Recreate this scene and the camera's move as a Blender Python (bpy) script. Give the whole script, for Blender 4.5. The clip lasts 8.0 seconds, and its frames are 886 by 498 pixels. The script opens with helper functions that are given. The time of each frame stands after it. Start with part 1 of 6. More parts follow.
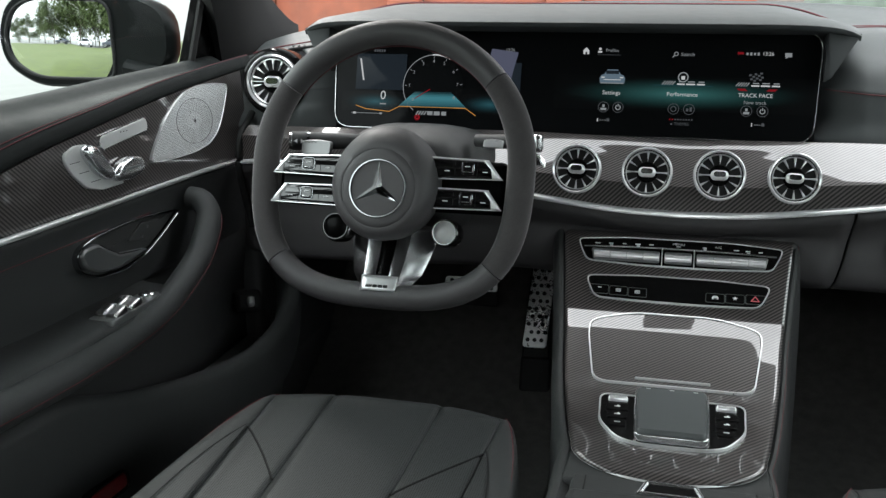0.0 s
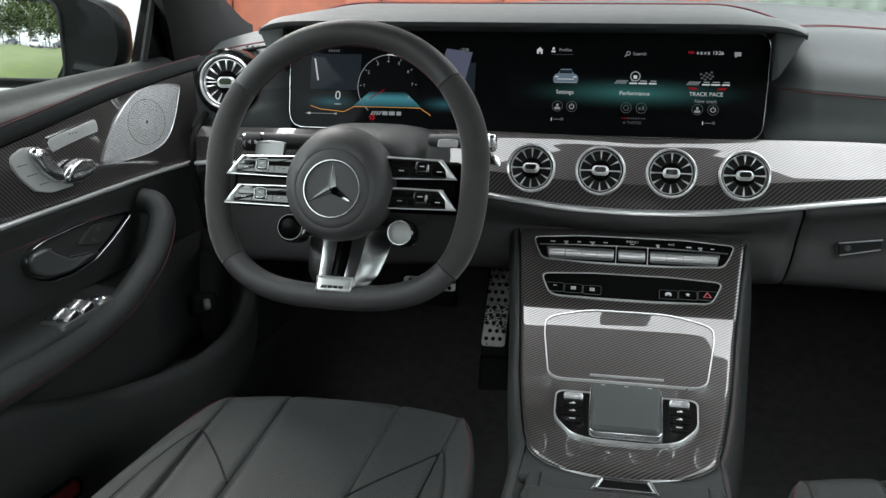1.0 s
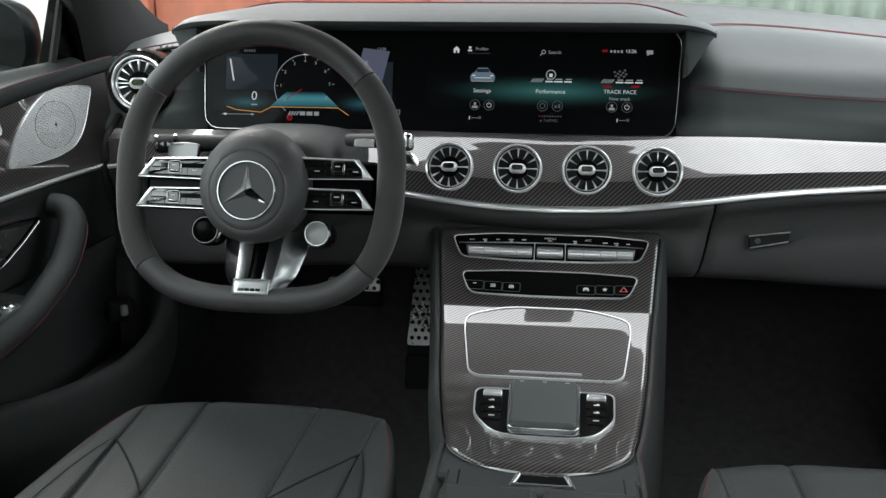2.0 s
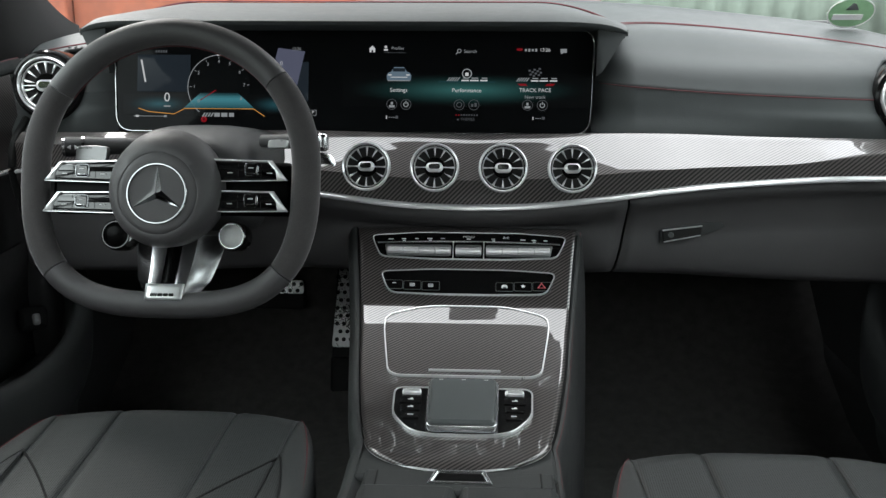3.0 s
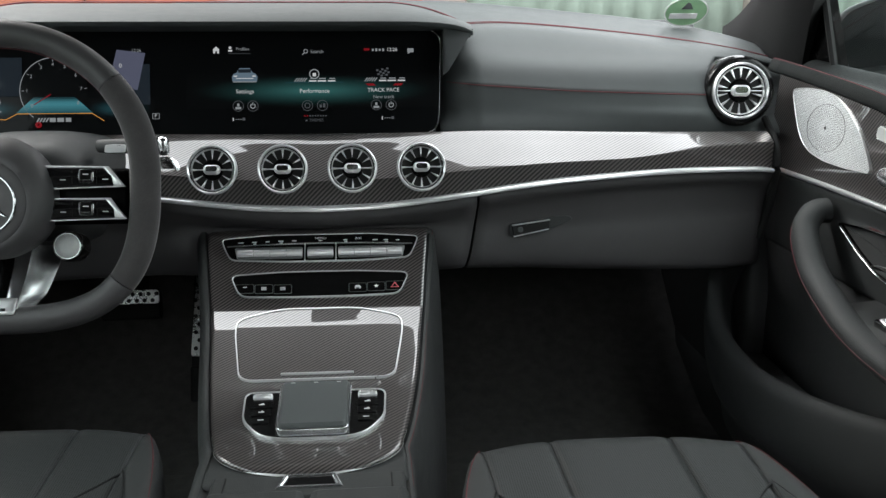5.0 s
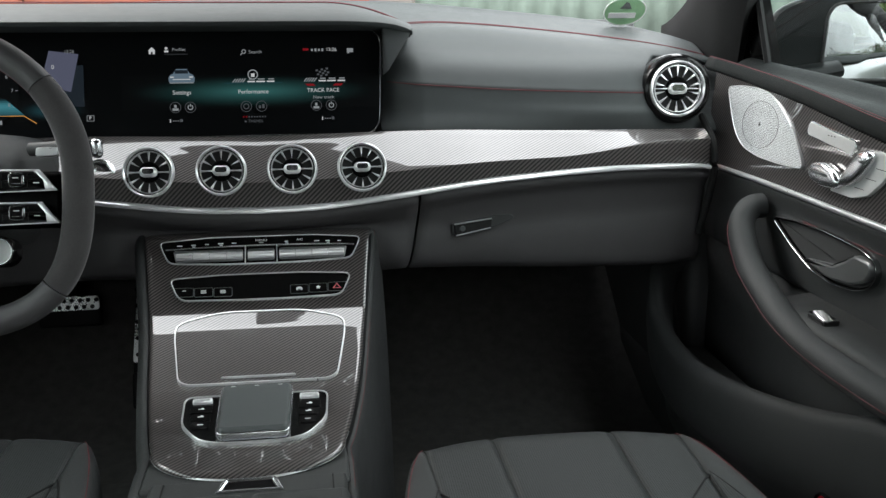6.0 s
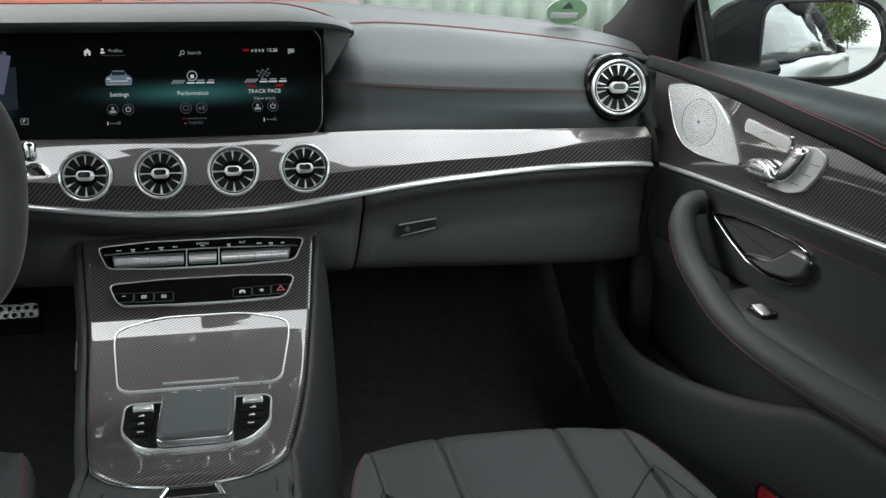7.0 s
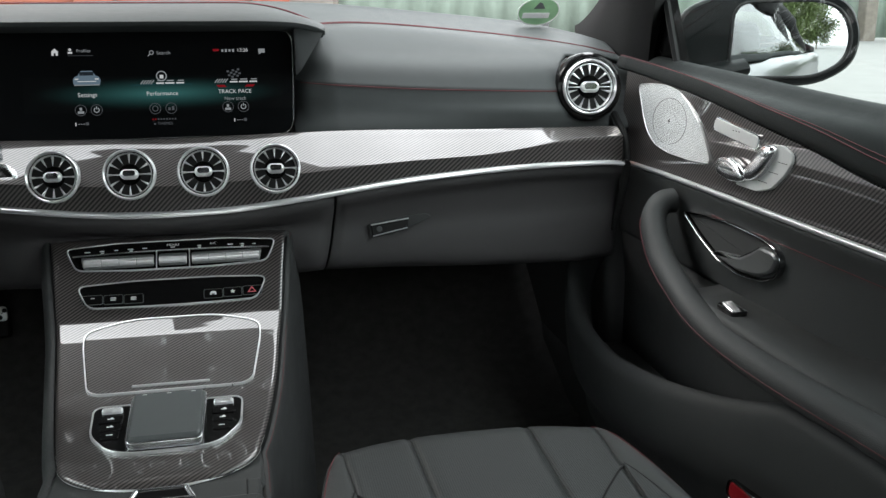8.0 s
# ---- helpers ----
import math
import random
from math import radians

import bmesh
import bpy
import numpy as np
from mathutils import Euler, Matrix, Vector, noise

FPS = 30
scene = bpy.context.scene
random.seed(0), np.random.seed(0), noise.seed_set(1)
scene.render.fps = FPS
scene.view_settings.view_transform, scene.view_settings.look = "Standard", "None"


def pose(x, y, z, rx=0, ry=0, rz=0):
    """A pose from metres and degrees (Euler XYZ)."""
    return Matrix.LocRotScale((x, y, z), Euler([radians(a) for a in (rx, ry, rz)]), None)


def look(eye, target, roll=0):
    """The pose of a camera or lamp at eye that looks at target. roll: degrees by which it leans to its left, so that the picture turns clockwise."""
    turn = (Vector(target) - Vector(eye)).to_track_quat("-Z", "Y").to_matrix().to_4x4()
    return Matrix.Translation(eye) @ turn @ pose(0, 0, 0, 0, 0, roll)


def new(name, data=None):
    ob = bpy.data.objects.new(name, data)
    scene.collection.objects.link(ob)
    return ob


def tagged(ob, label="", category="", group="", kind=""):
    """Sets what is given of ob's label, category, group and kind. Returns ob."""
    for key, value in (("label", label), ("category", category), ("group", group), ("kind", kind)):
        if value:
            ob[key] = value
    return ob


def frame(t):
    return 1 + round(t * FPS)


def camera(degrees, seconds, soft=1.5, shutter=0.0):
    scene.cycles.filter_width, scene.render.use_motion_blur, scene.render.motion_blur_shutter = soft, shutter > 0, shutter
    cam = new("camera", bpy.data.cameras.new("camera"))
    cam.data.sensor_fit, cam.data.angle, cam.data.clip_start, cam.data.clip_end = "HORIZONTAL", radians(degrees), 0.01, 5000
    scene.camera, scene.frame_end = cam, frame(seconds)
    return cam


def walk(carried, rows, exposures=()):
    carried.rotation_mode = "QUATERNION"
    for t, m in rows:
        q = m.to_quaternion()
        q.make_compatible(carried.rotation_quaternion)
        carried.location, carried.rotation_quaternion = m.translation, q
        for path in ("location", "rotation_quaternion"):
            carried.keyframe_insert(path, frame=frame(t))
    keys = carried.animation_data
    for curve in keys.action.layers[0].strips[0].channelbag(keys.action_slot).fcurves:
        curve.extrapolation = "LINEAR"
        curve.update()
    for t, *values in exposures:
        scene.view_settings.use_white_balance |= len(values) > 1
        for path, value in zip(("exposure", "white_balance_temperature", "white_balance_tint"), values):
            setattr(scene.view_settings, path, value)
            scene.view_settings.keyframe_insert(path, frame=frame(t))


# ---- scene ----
cam = camera(51.1, 8.0, soft=1.42)
PATH = [
    (0, (-0.024, -0.042, 1.094), (-0.478, 1.835, 0.573), 0.2),
    (0.5, (-0.022, -0.042, 1.095), (-0.454, 1.84, 0.573), 0.2),
    (1, (-0.015, -0.041, 1.094), (-0.39, 1.854, 0.573), 0.2),
    (1.5, (-0.005, -0.039, 1.094), (-0.31, 1.868, 0.573), 0.2),
    (3, (0.026, -0.034, 1.092), (-0.068, 1.895, 0.572), 0.1),
    (3.5, (0.038, -0.034, 1.091), (0.016, 1.897, 0.573), -0.0),
    (4, (0.047, -0.034, 1.09), (0.09, 1.898, 0.573), -0.1),
    (4.5, (0.055, -0.034, 1.09), (0.163, 1.895, 0.573), -0.0),
    (6, (0.077, -0.035, 1.086), (0.345, 1.88, 0.573), -0.1),
    (6.5, (0.083, -0.035, 1.085), (0.401, 1.872, 0.574), -0.1),
    (7, (0.088, -0.035, 1.083), (0.457, 1.863, 0.574), -0.2),
    (7.5, (0.094, -0.036, 1.081), (0.507, 1.855, 0.574), -0.2),
    (8, (0.095, -0.036, 1.081), (0.512, 1.853, 0.574), -0.2),
]
walk(cam, [(t, look(eye, target, roll)) for t, eye, target, roll in PATH])

SKY, SUN, EXPOSURE = 0.168, 0.28, 2.45
# ---- light: an overcast sky with a faint, very soft sun ----
world = bpy.data.worlds.new("overcast_sky")
scene.world = world
world.use_nodes = True
wn, wl = world.node_tree.nodes, world.node_tree.links
sky = wn.new("ShaderNodeTexSky")
sky.sky_type = "NISHITA"
sky.sun_disc = False
sky.sun_elevation = radians(42)
sky.sun_rotation = radians(-35)
sky.dust_density, sky.ozone_density = 5.0, 1.0
veil = wn.new("ShaderNodeHueSaturation")
veil.inputs["Saturation"].default_value = 0.3
wl.new(sky.outputs[0], veil.inputs["Color"])
# cloud cover: brightest overhead, as under an overcast sky
way, split, climb = wn.new("ShaderNodeTexCoord"), wn.new("ShaderNodeSeparateXYZ"), wn.new("ShaderNodeMapRange")
wl.new(way.outputs["Generated"], split.inputs[0])
wl.new(split.outputs["Z"], climb.inputs["Value"])
climb.inputs["To Min"].default_value, climb.inputs["To Max"].default_value = 0.35, 1.0
puffs = wn.new("ShaderNodeTexNoise")
puffs.inputs["Scale"].default_value, puffs.inputs["Detail"].default_value = 2.5, 4
wl.new(way.outputs["Generated"], puffs.inputs["Vector"])
patch = wn.new("ShaderNodeMapRange")
patch.inputs["From Min"].default_value, patch.inputs["From Max"].default_value = 0.35, 0.7
patch.inputs["To Min"].default_value, patch.inputs["To Max"].default_value = 0.75, 1.15
wl.new(puffs.outputs[0], patch.inputs["Value"])
dome = wn.new("ShaderNodeMath")
dome.operation = "MULTIPLY"
wl.new(climb.outputs[0], dome.inputs[0])
wl.new(patch.outputs[0], dome.inputs[1])
cloud = wn.new("ShaderNodeVectorMath")
cloud.operation = "SCALE"
cloud.inputs[0].default_value = (9.6, 10.0, 10.3)
wl.new(dome.outputs[0], cloud.inputs["Scale"])
cover = wn.new("ShaderNodeMix")
cover.data_type = "RGBA"
cover.inputs["Factor"].default_value = 0.85
wl.new(veil.outputs[0], cover.inputs[6])
wl.new(cloud.outputs[0], cover.inputs[7])
wl.new(cover.outputs[2], wn["Background"].inputs["Color"])
wn["Background"].inputs["Strength"].default_value = SKY
sun_data = bpy.data.lights.new("sun", "SUN")
sun_data.energy, sun_data.angle, sun_data.color = SUN, radians(25), (1.0, 0.97, 0.93)
sun = new("sun", sun_data)
sun.matrix_world = look((-6, 8, 9), (0, 0, 0))
scene.view_settings.exposure = EXPOSURE


# ---- materials ----
def material(name, base, rough=0.5, metal=0.0, vary=0.15, grain=60.0, bump=0.0, bump_scale=400.0, coat=0.0, spec=0.5, alcantara=False):
    m = bpy.data.materials.new(name)
    m.use_nodes = True
    n, l = m.node_tree.nodes, m.node_tree.links
    b = n["Principled BSDF"]
    b.inputs["Metallic"].default_value = metal
    b.inputs["Specular IOR Level"].default_value = spec
    b.inputs["Coat Weight"].default_value = coat
    b.inputs["Coat Roughness"].default_value = 0.03
    at = n.new("ShaderNodeTexCoord")
    fine, wide = n.new("ShaderNodeTexNoise"), n.new("ShaderNodeTexNoise")
    fine.inputs["Scale"].default_value, fine.inputs["Detail"].default_value = grain, 6
    wide.inputs["Scale"].default_value, wide.inputs["Detail"].default_value = grain / 14, 3
    for t in (fine, wide):
        l.new(at.outputs["Object"], t.inputs["Vector"])
    both = n.new("ShaderNodeMath")
    both.operation = "ADD"
    l.new(fine.outputs[0], both.inputs[0])
    l.new(wide.outputs[0], both.inputs[1])
    tone = n.new("ShaderNodeMapRange")
    tone.inputs["From Min"].default_value, tone.inputs["From Max"].default_value = 0.6, 1.4
    tone.inputs["To Min"].default_value, tone.inputs["To Max"].default_value = 1 - vary, 1 + vary
    l.new(both.outputs[0], tone.inputs["Value"])
    mul = n.new("ShaderNodeVectorMath")
    mul.operation = "SCALE"
    mul.inputs[0].default_value = base
    l.new(tone.outputs[0], mul.inputs["Scale"])
    l.new(mul.outputs[0], b.inputs["Base Color"])
    gloss = n.new("ShaderNodeMapRange")
    gloss.inputs["From Min"].default_value, gloss.inputs["From Max"].default_value = 0.6, 1.4
    gloss.inputs["To Min"].default_value, gloss.inputs["To Max"].default_value = rough * 0.88, min(1, rough * 1.12)
    l.new(both.outputs[0], gloss.inputs["Value"])
    l.new(gloss.outputs[0], b.inputs["Roughness"])
    if bump:
        cells = n.new("ShaderNodeTexVoronoi")
        cells.inputs["Scale"].default_value = bump_scale
        l.new(at.outputs["Object"], cells.inputs["Vector"])
        bp = n.new("ShaderNodeBump")
        bp.inputs["Strength"].default_value, bp.inputs["Distance"].default_value = bump, 0.0008
        l.new(cells.outputs["Distance"], bp.inputs["Height"])
        l.new(bp.outputs[0], b.inputs["Normal"])
    if alcantara:
        b.inputs["Sheen Weight"].default_value, b.inputs["Sheen Roughness"].default_value = 0.35, 0.4
    return m


def dotted(name, base, hole, rough, scale, size, metal=0.0, upright=False):
    """A sheet with a fine grid of punched holes."""
    m = material(name, base, rough, metal, 0.12, 90, spec=0.22)
    n, l = m.node_tree.nodes, m.node_tree.links
    b = n["Principled BSDF"]
    at = n.new("ShaderNodeTexCoord")
    v = n.new("ShaderNodeTexVoronoi")
    v.voronoi_dimensions = "2D"
    v.inputs["Scale"].default_value, v.inputs["Randomness"].default_value = scale, 0.0
    axes, flat = n.new("ShaderNodeSeparateXYZ"), n.new("ShaderNodeCombineXYZ")
    l.new(at.outputs["Object"], axes.inputs[0])
    l.new(axes.outputs[1 if upright else 0], flat.inputs[0])
    l.new(axes.outputs[2 if upright else 1], flat.inputs[1])
    l.new(flat.outputs[0], v.inputs["Vector"])
    cut = n.new("ShaderNodeMath")
    cut.operation, cut.inputs[1].default_value = "LESS_THAN", size
    l.new(v.outputs["Distance"], cut.inputs[0])
    mix = n.new("ShaderNodeMix")
    mix.data_type = "RGBA"
    l.new(cut.outputs[0], mix.inputs["Factor"])
    l.new(b.inputs["Base Color"].links[0].from_socket, mix.inputs[6])
    mix.inputs[7].default_value = (*hole, 1)
    l.new(mix.outputs[2], b.inputs["Base Color"])
    bp = n.new("ShaderNodeBump")
    bp.inputs["Strength"].default_value, bp.inputs["Distance"].default_value = 0.5, 0.0006
    bp.invert = True
    l.new(cut.outputs[0], bp.inputs["Height"])
    l.new(bp.outputs[0], b.inputs["Normal"])
    return m


def carbon_fibre(name):
    """Twill-woven carbon under clear lacquer: fine diagonal tows about 4 mm apart."""
    m = bpy.data.materials.new(name)
    m.use_nodes = True
    n, l = m.node_tree.nodes, m.node_tree.links
    b = n["Principled BSDF"]
    at = n.new("ShaderNodeTexCoord")
    w = n.new("ShaderNodeTexWave")
    w.bands_direction = "DIAGONAL"
    w.inputs["Scale"].default_value, w.inputs["Distortion"].default_value = 96, 0.2
    w.inputs["Detail"].default_value = 0
    turned = n.new("ShaderNodeMapping")
    turned.inputs["Scale"].default_value = (1, -1, -1)
    l.new(at.outputs["Object"], turned.inputs["Vector"])
    l.new(turned.outputs[0], w.inputs["Vector"])
    c = n.new("ShaderNodeTexNoise")
    c.inputs["Scale"].default_value = 500
    l.new(at.outputs["Object"], c.inputs["Vector"])
    add = n.new("ShaderNodeMath")
    add.operation = "MULTIPLY_ADD"
    l.new(c.outputs[0], add.inputs[0])
    add.inputs[1].default_value = 0.5
    l.new(w.outputs["Color"], add.inputs[2])
    r = n.new("ShaderNodeValToRGB")
    r.color_ramp.elements[0].position, r.color_ramp.elements[0].color = 0.45, (0.008, 0.0075, 0.007, 1)
    r.color_ramp.elements[1].position, r.color_ramp.elements[1].color = 1.05, (0.101, 0.089, 0.086, 1)
    l.new(add.outputs[0], r.inputs[0])
    l.new(r.outputs[0], b.inputs["Base Color"])
    b.inputs["Roughness"].default_value, b.inputs["Metallic"].default_value = 0.42, 0.25
    b.inputs["Coat Weight"].default_value, b.inputs["Coat Roughness"].default_value = 1.0, 0.02
    b.inputs["Coat IOR"].default_value = 1.64
    return m


def clear_glass(name, gloss=0.04, tint=(1, 1, 1)):
    m = bpy.data.materials.new(name)
    m.use_nodes = True
    n, l = m.node_tree.nodes, m.node_tree.links
    n.remove(n["Principled BSDF"])
    t, g, mix = n.new("ShaderNodeBsdfTransparent"), n.new("ShaderNodeBsdfGlossy"), n.new("ShaderNodeMixShader")
    t.inputs["Color"].default_value = (*tint, 1)
    g.inputs["Roughness"].default_value = 0.0
    edge, steep, share = n.new("ShaderNodeLayerWeight"), n.new("ShaderNodeMath"), n.new("ShaderNodeMath")
    steep.operation, steep.inputs[1].default_value = "POWER", 5
    share.operation, share.inputs[1].default_value, share.inputs[2].default_value = "MULTIPLY_ADD", 0.9, gloss
    l.new(edge.outputs["Facing"], steep.inputs[0])
    l.new(steep.outputs[0], share.inputs[0])
    l.new(share.outputs[0], mix.inputs[0])
    l.new(t.outputs[0], mix.inputs[1])
    l.new(g.outputs[0], mix.inputs[2])
    l.new(mix.outputs[0], n["Material Output"].inputs["Surface"])
    return m


def lit(name, colour, strength):
    """Pixels of a display, which give off light of their own."""
    m = bpy.data.materials.new(name)
    m.use_nodes = True
    b = m.node_tree.nodes["Principled BSDF"]
    b.inputs["Base Color"].default_value = (0.008, 0.0085, 0.009, 1)
    b.inputs["Specular IOR Level"].default_value = 0.06
    b.inputs["Emission Color"].default_value = (*colour, 1)
    b.inputs["Emission Strength"].default_value = strength
    b.inputs["Roughness"].default_value = 0.09
    return m


def lit_band(name, colour, strength, size):
    """A display area that glows at its middle and fades to its rim."""
    m = lit(name, colour, strength)
    n, l = m.node_tree.nodes, m.node_tree.links
    at, mp, gr, mul = n.new("ShaderNodeTexCoord"), n.new("ShaderNodeMapping"), n.new("ShaderNodeTexGradient"), n.new("ShaderNodeMath")
    gr.gradient_type = "QUADRATIC_SPHERE"
    mp.inputs["Location"].default_value = (-1, -1, 0)
    mp.inputs["Scale"].default_value = (2, 2, 0)
    l.new(at.outputs["UV"], mp.inputs["Vector"])
    l.new(mp.outputs[0], gr.inputs["Vector"])
    mul.operation, mul.inputs[1].default_value = "MULTIPLY", strength
    l.new(gr.outputs["Fac"], mul.inputs[0])
    l.new(mul.outputs[0], n["Principled BSDF"].inputs["Emission Strength"])
    return m


DARK_SATIN = material("dark_satin_metal", (0.16, 0.165, 0.165), 0.32, 0.5, 0.06, 200)
LEATHER = material("black_leather", (0.042, 0.044, 0.044), 0.55, 0, 0.10, 40, 0.25, 900, spec=0.25)
# dash, door and knee leathers shifted in tone to carry light and shade
DASH_LEATHER = material("dash_leather", (0.056, 0.062, 0.062), 0.58, 0, 0.10, 40, 0.25, 1100, spec=0.28)
DARKENED_DOOR_LEATHER = material("darkened_door_leather", (0.016, 0.018, 0.018), 0.66, 0, 0.10, 40, 0.25, 1000, spec=0.07)
KNEE_LEATHER = material("knee_panel_leather", (0.060, 0.058, 0.059), 0.58, 0, 0.10, 40, 0.25, 1000, spec=0.4)
LIGHTENED_DOOR_LEATHER = material("lightened_door_leather", (0.033, 0.035, 0.035), 0.58, 0, 0.10, 40, 0.25, 1000, spec=0.32)
DARK_CHROME = material("dark_chrome", (0.42, 0.43, 0.44), 0.13, 1.0, 0.06, 200)
PEDAL_STEEL = material("pedal_steel", (0.55, 0.55, 0.55), 0.28, 1.0, 0.1, 300)
SUEDE = material("suede_grip", (0.049, 0.046, 0.046), 0.95, 0, 0.25, 500, 0.2, 1800, alcantara=True)
WHEEL_LEATHER = material("wheel_leather", (0.060, 0.058, 0.059), 0.52, 0, 0.08, 60, 0.2, 1500)
PERFORATED = dotted("perforated_leather", (0.044, 0.047, 0.047), (0.008, 0.008, 0.008), 0.50, 400, 0.27)
PLASTIC = material("soft_black_plastic", (0.038, 0.039, 0.039), 0.6, 0, 0.12, 80, 0.2, 1600)
GLOSS_BLACK = material("satin_black", (0.005, 0.005, 0.005), 0.16, 0, 0.1, 60, spec=0.22)
SILVER = material("silver_painted_plastic", (0.58, 0.59, 0.58), 0.38, 0.18, 0.06, 260)
PIANO = material("piano_black", (0.006, 0.006, 0.006), 0.08, 0, 0.1, 30, coat=1.0)
CARBON = carbon_fibre("carbon_twill")
VENT_SILVER = material("vent_silver", (0.93, 0.94, 0.94), 0.19, 0.62, 0.04, 220)
BRIGHT = material("bright_satin_silver", (0.66, 0.67, 0.67), 0.30, 0.65, 0.04, 220)
CHROME = material("polished_chrome", (0.80, 0.81, 0.82), 0.12, 1.0, 0.03, 60)
SATIN = material("satin_aluminium", (0.72, 0.73, 0.74), 0.22, 1.0, 0.05, 220)
BRUSHED = material("brushed_steel", (0.58, 0.58, 0.58), 0.24, 1.0, 0.08, 300)
GRILLE = dotted("speaker_sheet", (0.80, 0.82, 0.82), (0.06, 0.06, 0.06), 0.42, 480, 0.28, 0.3, True)
RED = material("red_thread", (0.095, 0.013, 0.018), 0.7, 0, 0.2, 900)
RED_GLASS = material("red_reflector", (0.25, 0.01, 0.015), 0.15, 0, 0.2, 200, coat=1)
CARPET = material("black_carpet", (0.086, 0.083, 0.079), 0.95, 0, 0.4, 700, 0.8, 1500)
HEADLINER = material("black_headliner", (0.024, 0.024, 0.024), 0.9, 0, 0.15, 300, 0.3, 1200, spec=0.1)
RUBBER = material("black_rubber", (0.013, 0.013, 0.013), 0.7, 0, 0.2, 100, spec=0.25)
BODY_PAINT = material("dark_body_paint", (0.008, 0.009, 0.010), 0.3, 0.0, 0.05, 40, coat=0.5)
SHELL_BLACK = material("mirror_shell_black", (0.006, 0.007, 0.007), 0.36, 0, 0.05, 40, spec=0.07)
MIRROR = material("mirror_silver", (0.92, 0.94, 0.95), 0.01, 1.0, 0.0, 10)
SCREEN = material("screen_glass", (0.006, 0.0065, 0.007), 0.07, 0, 0.05, 20, spec=0.06)
PAD_GLASS = material("touchpad_glass", (0.072, 0.080, 0.080), 0.36, 0, 0.03, 240)
SIDE_GLASS = clear_glass("tinted_side_window", 0.04, (0.74, 0.80, 0.77))
JET = material("jet_black_plastic", (0.002, 0.002, 0.002), 0.25, 0, 0.1, 60, spec=0.06)
DIMMED_PADDLE = material("dimmed_paddle_aluminium", (0.20, 0.20, 0.20), 0.32, 1.0, 0.06, 300)
WINDOW = clear_glass("clear_window", 0.04, (0.965, 0.965, 0.95))
PRINT = material("white_print", (0.65, 0.65, 0.65), 0.5, 0, 0.05, 100)
GREEN_PRINT = material("green_sticker", (0.24, 0.43, 0.24), 0.5, 0, 0.1, 100)
UI_WHITE = lit("ui_white", (0.9, 0.93, 0.95), 0.095)
UI_GREY = lit("ui_grey", (0.6, 0.65, 0.68), 0.062)
UI_DIM = lit("ui_dim", (0.5, 0.55, 0.6), 0.021)
UI_BLUE = lit("ui_blue", (0.25, 0.36, 0.46), 0.07)
UI_RED = lit("ui_red", (0.6, 0.015, 0.03), 0.05)
UI_ORANGE = lit("ui_orange", (0.9, 0.42, 0.10), 0.09)
UI_TEAL = lit("ui_teal", (0.06, 0.26, 0.32), 0.03)
UI_PANE = lit("ui_pane", (0.15, 0.22, 0.30), 0.012)
VIOLET_REFLECTION = lit("violet_reflection", (0.22, 0.24, 0.36), 0.06)
UI_GLOW = lit_band("ui_glow", (0.05, 0.20, 0.19), 0.10, 1)
FAN = [lit("ui_fan", (0.07, 0.30, 0.36), e) for e in (0.02, 0.05, 0.085, 0.105, 0.105, 0.09, 0.075, 0.06, 0.045)]
UI_HAZE = lit_band("ui_haze", (0.06, 0.26, 0.32), 0.05, 1)
UI_BLACK = lit("ui_black", (0, 0, 0), 0)


# ---- small modelling kit ----
BASES = {}


def thing(name, base, label, category, group="", kind=""):
    ob = new(name)
    ob.location = base
    ob.empty_display_size = 0.05
    BASES[ob.name] = Vector(base)
    return tagged(ob, label, category, group, kind)


def part(name, bm, mat, parent, label="", sharp=35, thick=0.0):
    """Links a bmesh, given in world metres, as one mesh under a thing or a part."""
    base = BASES[parent.name]
    bmesh.ops.recalc_face_normals(bm, faces=bm.faces)
    bm.transform(Matrix.Translation(-base))
    limit = radians(sharp)
    for e in bm.edges:
        if len(e.link_faces) == 2 and (e.calc_face_angle(0) > limit or max(len(f.verts) for f in e.link_faces) > 6):
            e.smooth = False
    for f in bm.faces:
        f.smooth = True
    me = bpy.data.meshes.new(name)
    bm.to_mesh(me)
    bm.free()
    me.materials.append(mat)
    ob = new(name, me)
    ob.parent = parent
    BASES[ob.name] = base
    if thick:
        s = ob.modifiers.new("thickness", "SOLIDIFY")
        s.thickness, s.offset = thick, 0
        if mat is CARBON:
            crisp = ob.modifiers.new("crisp_rim", "EDGE_SPLIT")
            crisp.split_angle = radians(80)
    if label:
        tagged(ob, label)
    return ob


def solo(name, bm, mat, base, label, category, group="", kind="", sharp=35, thick=0.0):
    """A thing of one single mesh."""
    holder = new(name + "_tmp")
    BASES[holder.name] = Vector(base)
    ob = part(name, bm, mat, holder, label, sharp, thick)
    ob.parent = None
    ob.location = base
    bpy.data.objects.remove(holder)
    return tagged(ob, label, category, group, kind)


def basis(o, n, up=(0, 0, 1)):
    """A frame at o whose z is n and whose y leans to up."""
    z = Vector(n).normalized()
    x = Vector(up).cross(z).normalized()
    y = z.cross(x)
    return Matrix(((x.x, y.x, z.x, o[0]), (x.y, y.y, z.y, o[1]), (x.z, y.z, z.z, o[2]), (0, 0, 0, 1)))


